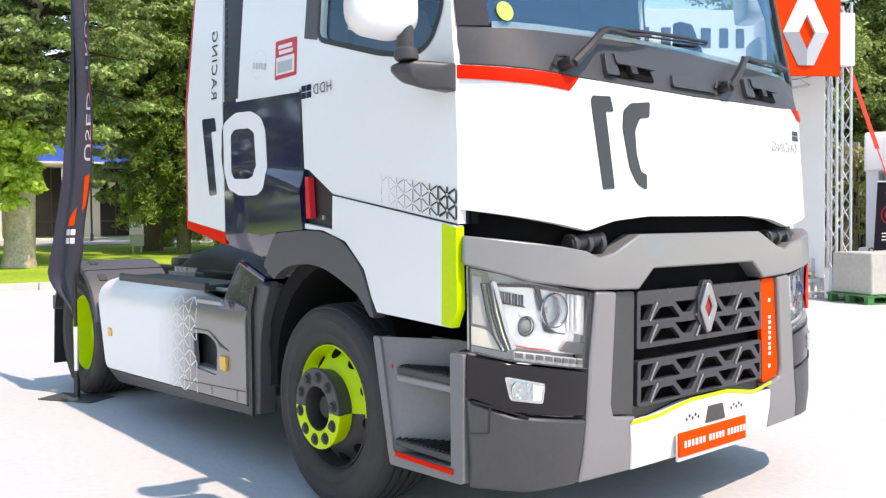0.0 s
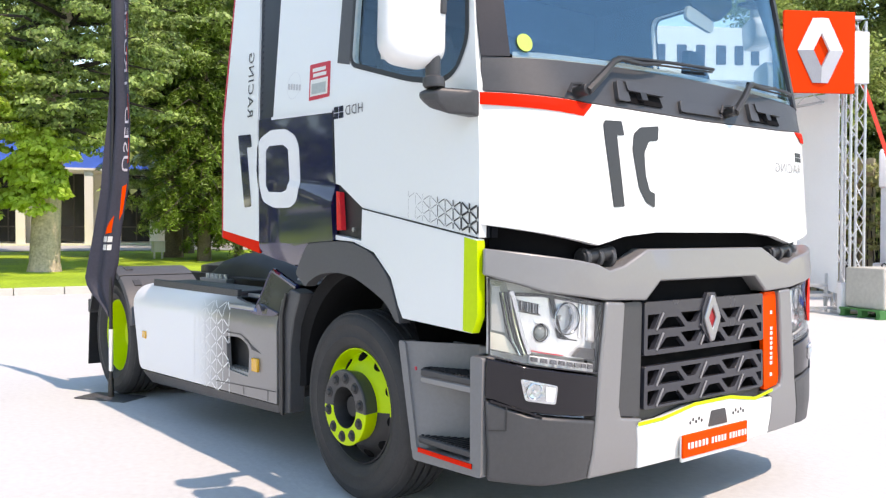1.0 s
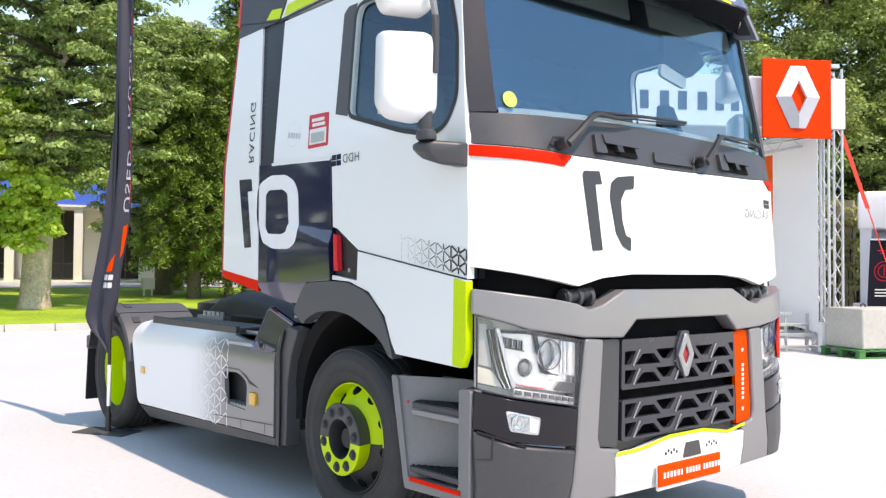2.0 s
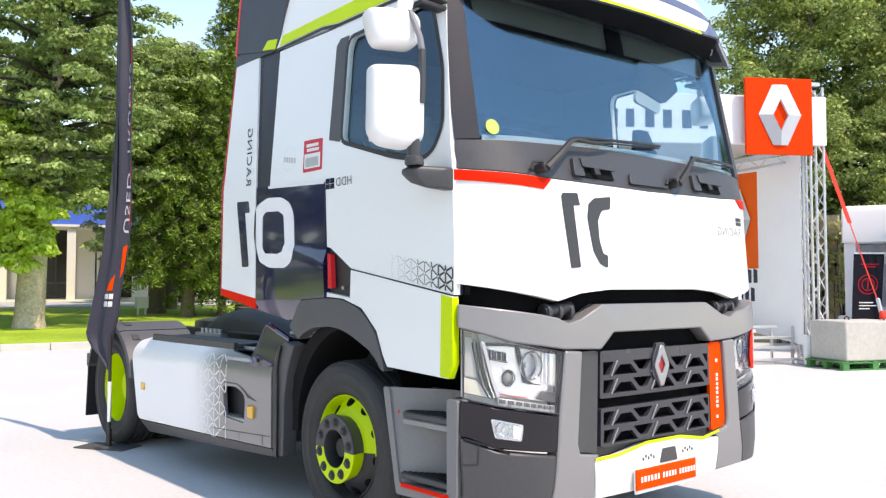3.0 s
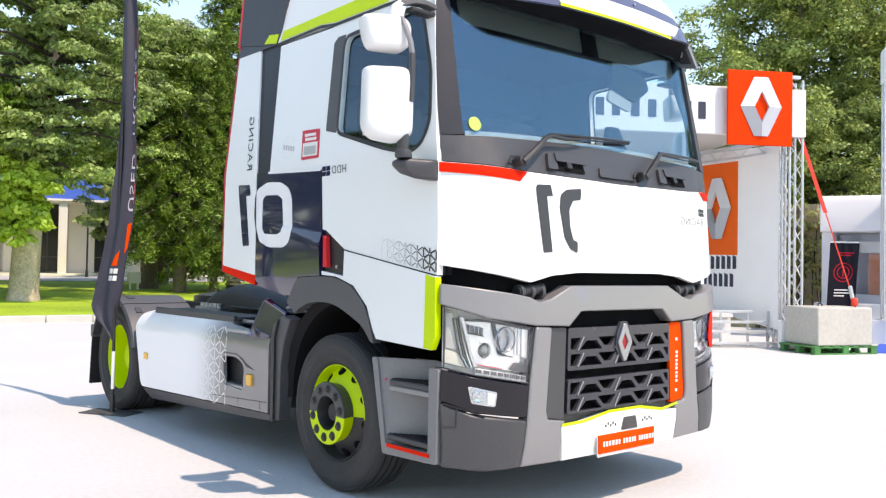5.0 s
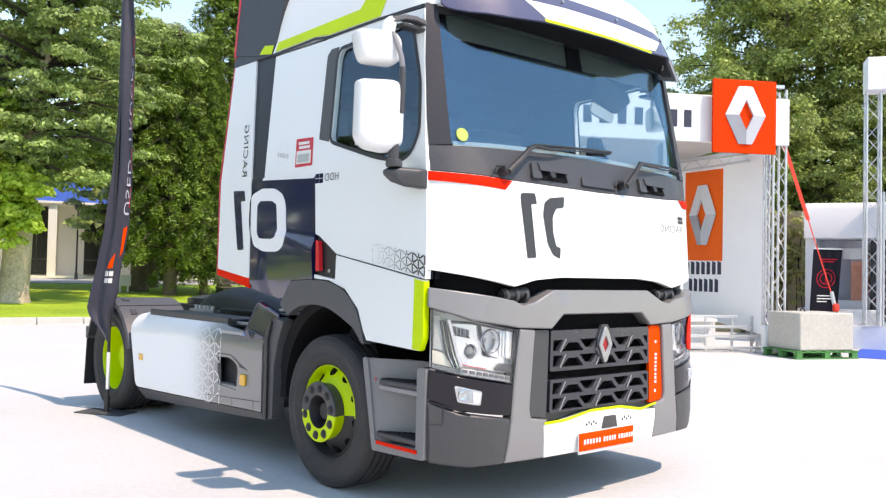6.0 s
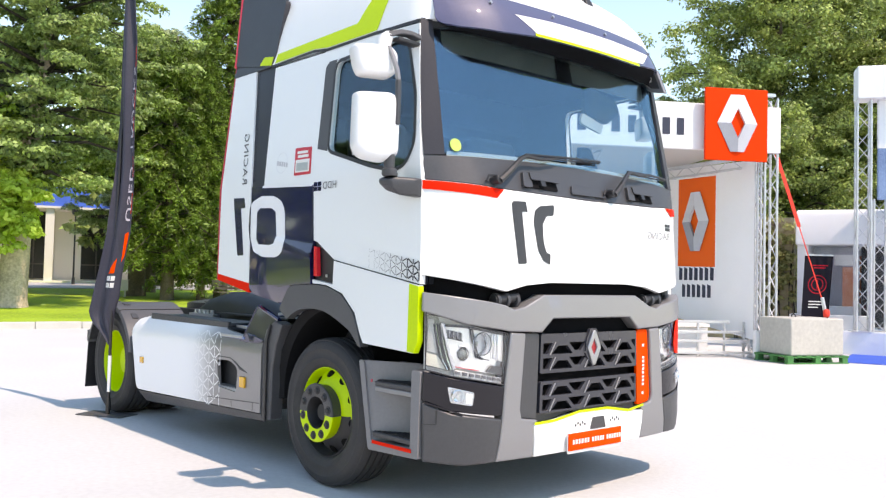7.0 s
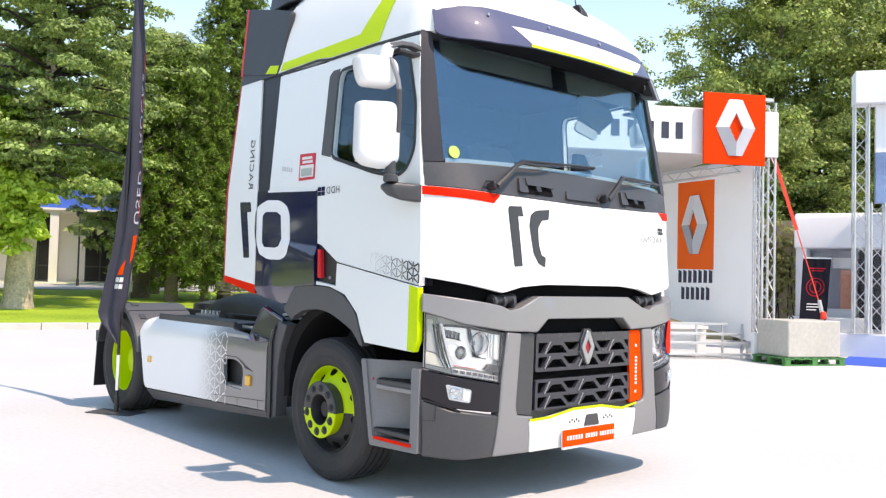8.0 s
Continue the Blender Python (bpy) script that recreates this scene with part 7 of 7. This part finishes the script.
part("poster", pbox(1.02, 0.5, 1.35, 0.24, 0.02, 0.95), mat("orange_notice", (0.85, 0.20, 0.05), 0.6, vary=0.3, scale=4, tint=(0.75, 0.42, 0.30)), pav, "orange and pale notice in the window")
part("inner_panel", pbox(0.75, 0.7, 1.4, 0.95, 0.03, 1.75), mat("grey_inner_panel", (0.42, 0.43, 0.47), 0.6, vary=0.25, scale=2.5), pav, "grey panel behind the window")
part("counter", pbox(0.85, 0.35, 0.72, 0.6, 0.3, 0.46), BOARD, pav, bevel=0.01)
carpet = part("carpet", pbox(5.5, -2.2, 0.006, 8.5, 2.4, 0.010), mat("blue_carpet", (0.03, 0.10, 0.50), 0.9, vary=0.15))
tagged(carpet, "blue carpet before the pavilion", "carpet", kind="structure")
STONE = mat("brown_stone", (0.44, 0.31, 0.25), 0.9, vary=0.3, tint=(0.48, 0.47, 0.26), scale=1.6, fine=12, bump=0.6, bump_scale=6)
sw = part("stone_wall", pbox(-2.2, 2.6, 1.55, 3.6, 0.4, 3.1), STONE)
tagged(sw, "rough brown stone wall between the stands", "wall", kind="structure")
rr = random.Random(83)
cl, vine = [], bmesh.new()
for k in range(26):
    u, z1 = rr.uniform(-1.9, -0.15), rr.uniform(1.7, 3.2)
    tube([pv(u + rr.uniform(-0.2, 0.2), 2.36, 0.0), pv(u, 2.33, z1 * 0.6), pv(u + rr.uniform(-0.15, 0.15), 2.30, z1)], [0.014, 0.010, 0.005], 5, vine)
    for j in range(9):
        cl.append(tuple(pv(u + rr.gauss(0, 0.12), 2.30 - rr.uniform(0, 0.12), z1 - abs(rr.gauss(0, 0.55)))))
shrub = thing("climbing_shrub", "yellow-green climbing shrub on the stone wall", "shrub")
part("stem", vine, TWIG, shrub)
lv = new("foliage", leaf_mesh("foliage", cl, 26, 0.15, 0.05, 0.3, leaf_mat("dry_green_leaf", (0.20, 0.20, 0.06), (0.62, 0.60, 0.26), 0.3), 84))
lv.parent = shrub

ru = thing("roll_up_banner", "black roll-up banner with a red ring, behind the block", "banner", at=(-3.50, 13.48, 0.0))
RM = Matrix.Rotation(math.atan2(0.75, 0.66), 4, "Z")
ru.matrix_basis = Matrix.Translation((-3.50, 13.48, 0)) @ RM
part("sheet", sheet([[(-0.28, 0.1), (0.28, 0.1), (0.30, 2.03), (-0.30, 2.03)]], lambda u, v, d: Vector((u + 0.10 * (v - 1), 0.08 * (v - 1) - d, v)), 0.006, 2, 2), mat("black_banner", (0.008, 0.007, 0.012), 0.65, spec=0.15), ru, "black printed sheet")
part("cassette", box((0, 0, 0.06), (0.64, 0.16, 0.10)), ALU, ru, bevel=0.01)
part("top_rail", box((0.10, 0.08, 2.04), (0.62, 0.03, 0.03)), ALU, ru)
RED_PR = mat("red_print", (0.40, 0.010, 0.022), 0.6, spec=0.15)
part("foot_band", sheet([[(-0.28, 0.1), (0.28, 0.1), (0.283, 0.36), (-0.283, 0.36)]], lambda u, v, d: Vector((u + 0.10 * (v - 1), 0.08 * (v - 1) - d, v)), 0.002, 2, 2, 0.006), mat("violet_print", (0.06, 0.04, 0.22), 0.6), ru, "violet foot band")


def on_ru(u, v, d=0.0):
    return Vector((u + 0.10 * (v - 1), 0.08 * (v - 1) - d, v))


for rad, wdt in ((0.19, 0.02), (0.12, 0.02)):
    cc = [((rad * math.cos(a), 1.42 + rad * math.sin(a)), (rad * math.cos(a + 0.27), 1.42 + rad * math.sin(a + 0.27))) for a in np.arange(0, 6.2, 0.27)]
    part("printed_ring", strokes(cc, on_ru, wdt, 0.006), RED_PR, ru)
for bar in (((-0.15, 1.82), (0.2, 1.82)), ((-0.1, 1.77), (0.15, 1.77)), ((0, 1.33), (0, 1.52))):
    part("printed_bar", strokes([bar], on_ru, 0.025, 0.006), RED_PR, ru)
for bar in (((-0.16, 1.06), (0.12, 1.06)), ((-0.16, 1.0), (0.18, 1.0)), ((-0.16, 0.94), (0.05, 0.94))):
    part("printed_bar", strokes([bar], on_ru, 0.022, 0.006), PAPER, ru)

tower = thing("truss_tower", "aluminium truss tower carrying white and blue panels", "truss tower")
T0 = Vector((-2.70, 13.85, 0))
TU = Vector((0.85, 0.53, 0)).normalized()
TROT = Matrix.Rotation(math.atan2(TU.y, TU.x), 4, "Z")
truss("leg", T0 + Vector((0, 0, 0.47)), T0 + Vector((0, 0, 5.25)), 0.26, TU, tower)
truss("leg", T0 + TU * 0.28 + Vector((0, 0.1, 0.47)), T0 + TU * 0.28 + Vector((0, 0.1, 3.2)), 0.26, TU, tower)
truss("leg", T0 + TU * 4.0 + Vector((0, 0, 0.47)), T0 + TU * 4.0 + Vector((0, 0, 5.25)), 0.26, TU, tower)
part("base_plate", box(T0 + Vector((0.2, 0.1, 0.48)), (0.9, 0.5, 0.02), TROT), ALU, tower)
part("header_box", box(T0 + TU * 2.05 + Vector((0, 0, 5.59)), (4.4, 0.5, 0.68), TROT), BOARD, tower, "large white header box", 0.02)
part("panel", box(T0 + TU * 2.3 + Vector((0.0, 0.05, 4.75)), (4.1, 0.12, 1.0), TROT), BOARD, tower, "pale panel", 0.01)
part("panel", box(T0 + TU * 2.3 + Vector((0.0, 0.05, 3.72)), (4.1, 0.12, 1.06), TROT), mat("blue_picture_panel", (0.10, 0.20, 0.48), 0.4, vary=0.5, scale=0.8, tint=(0.35, 0.50, 0.72)), tower, "blue gradient panel", 0.01)
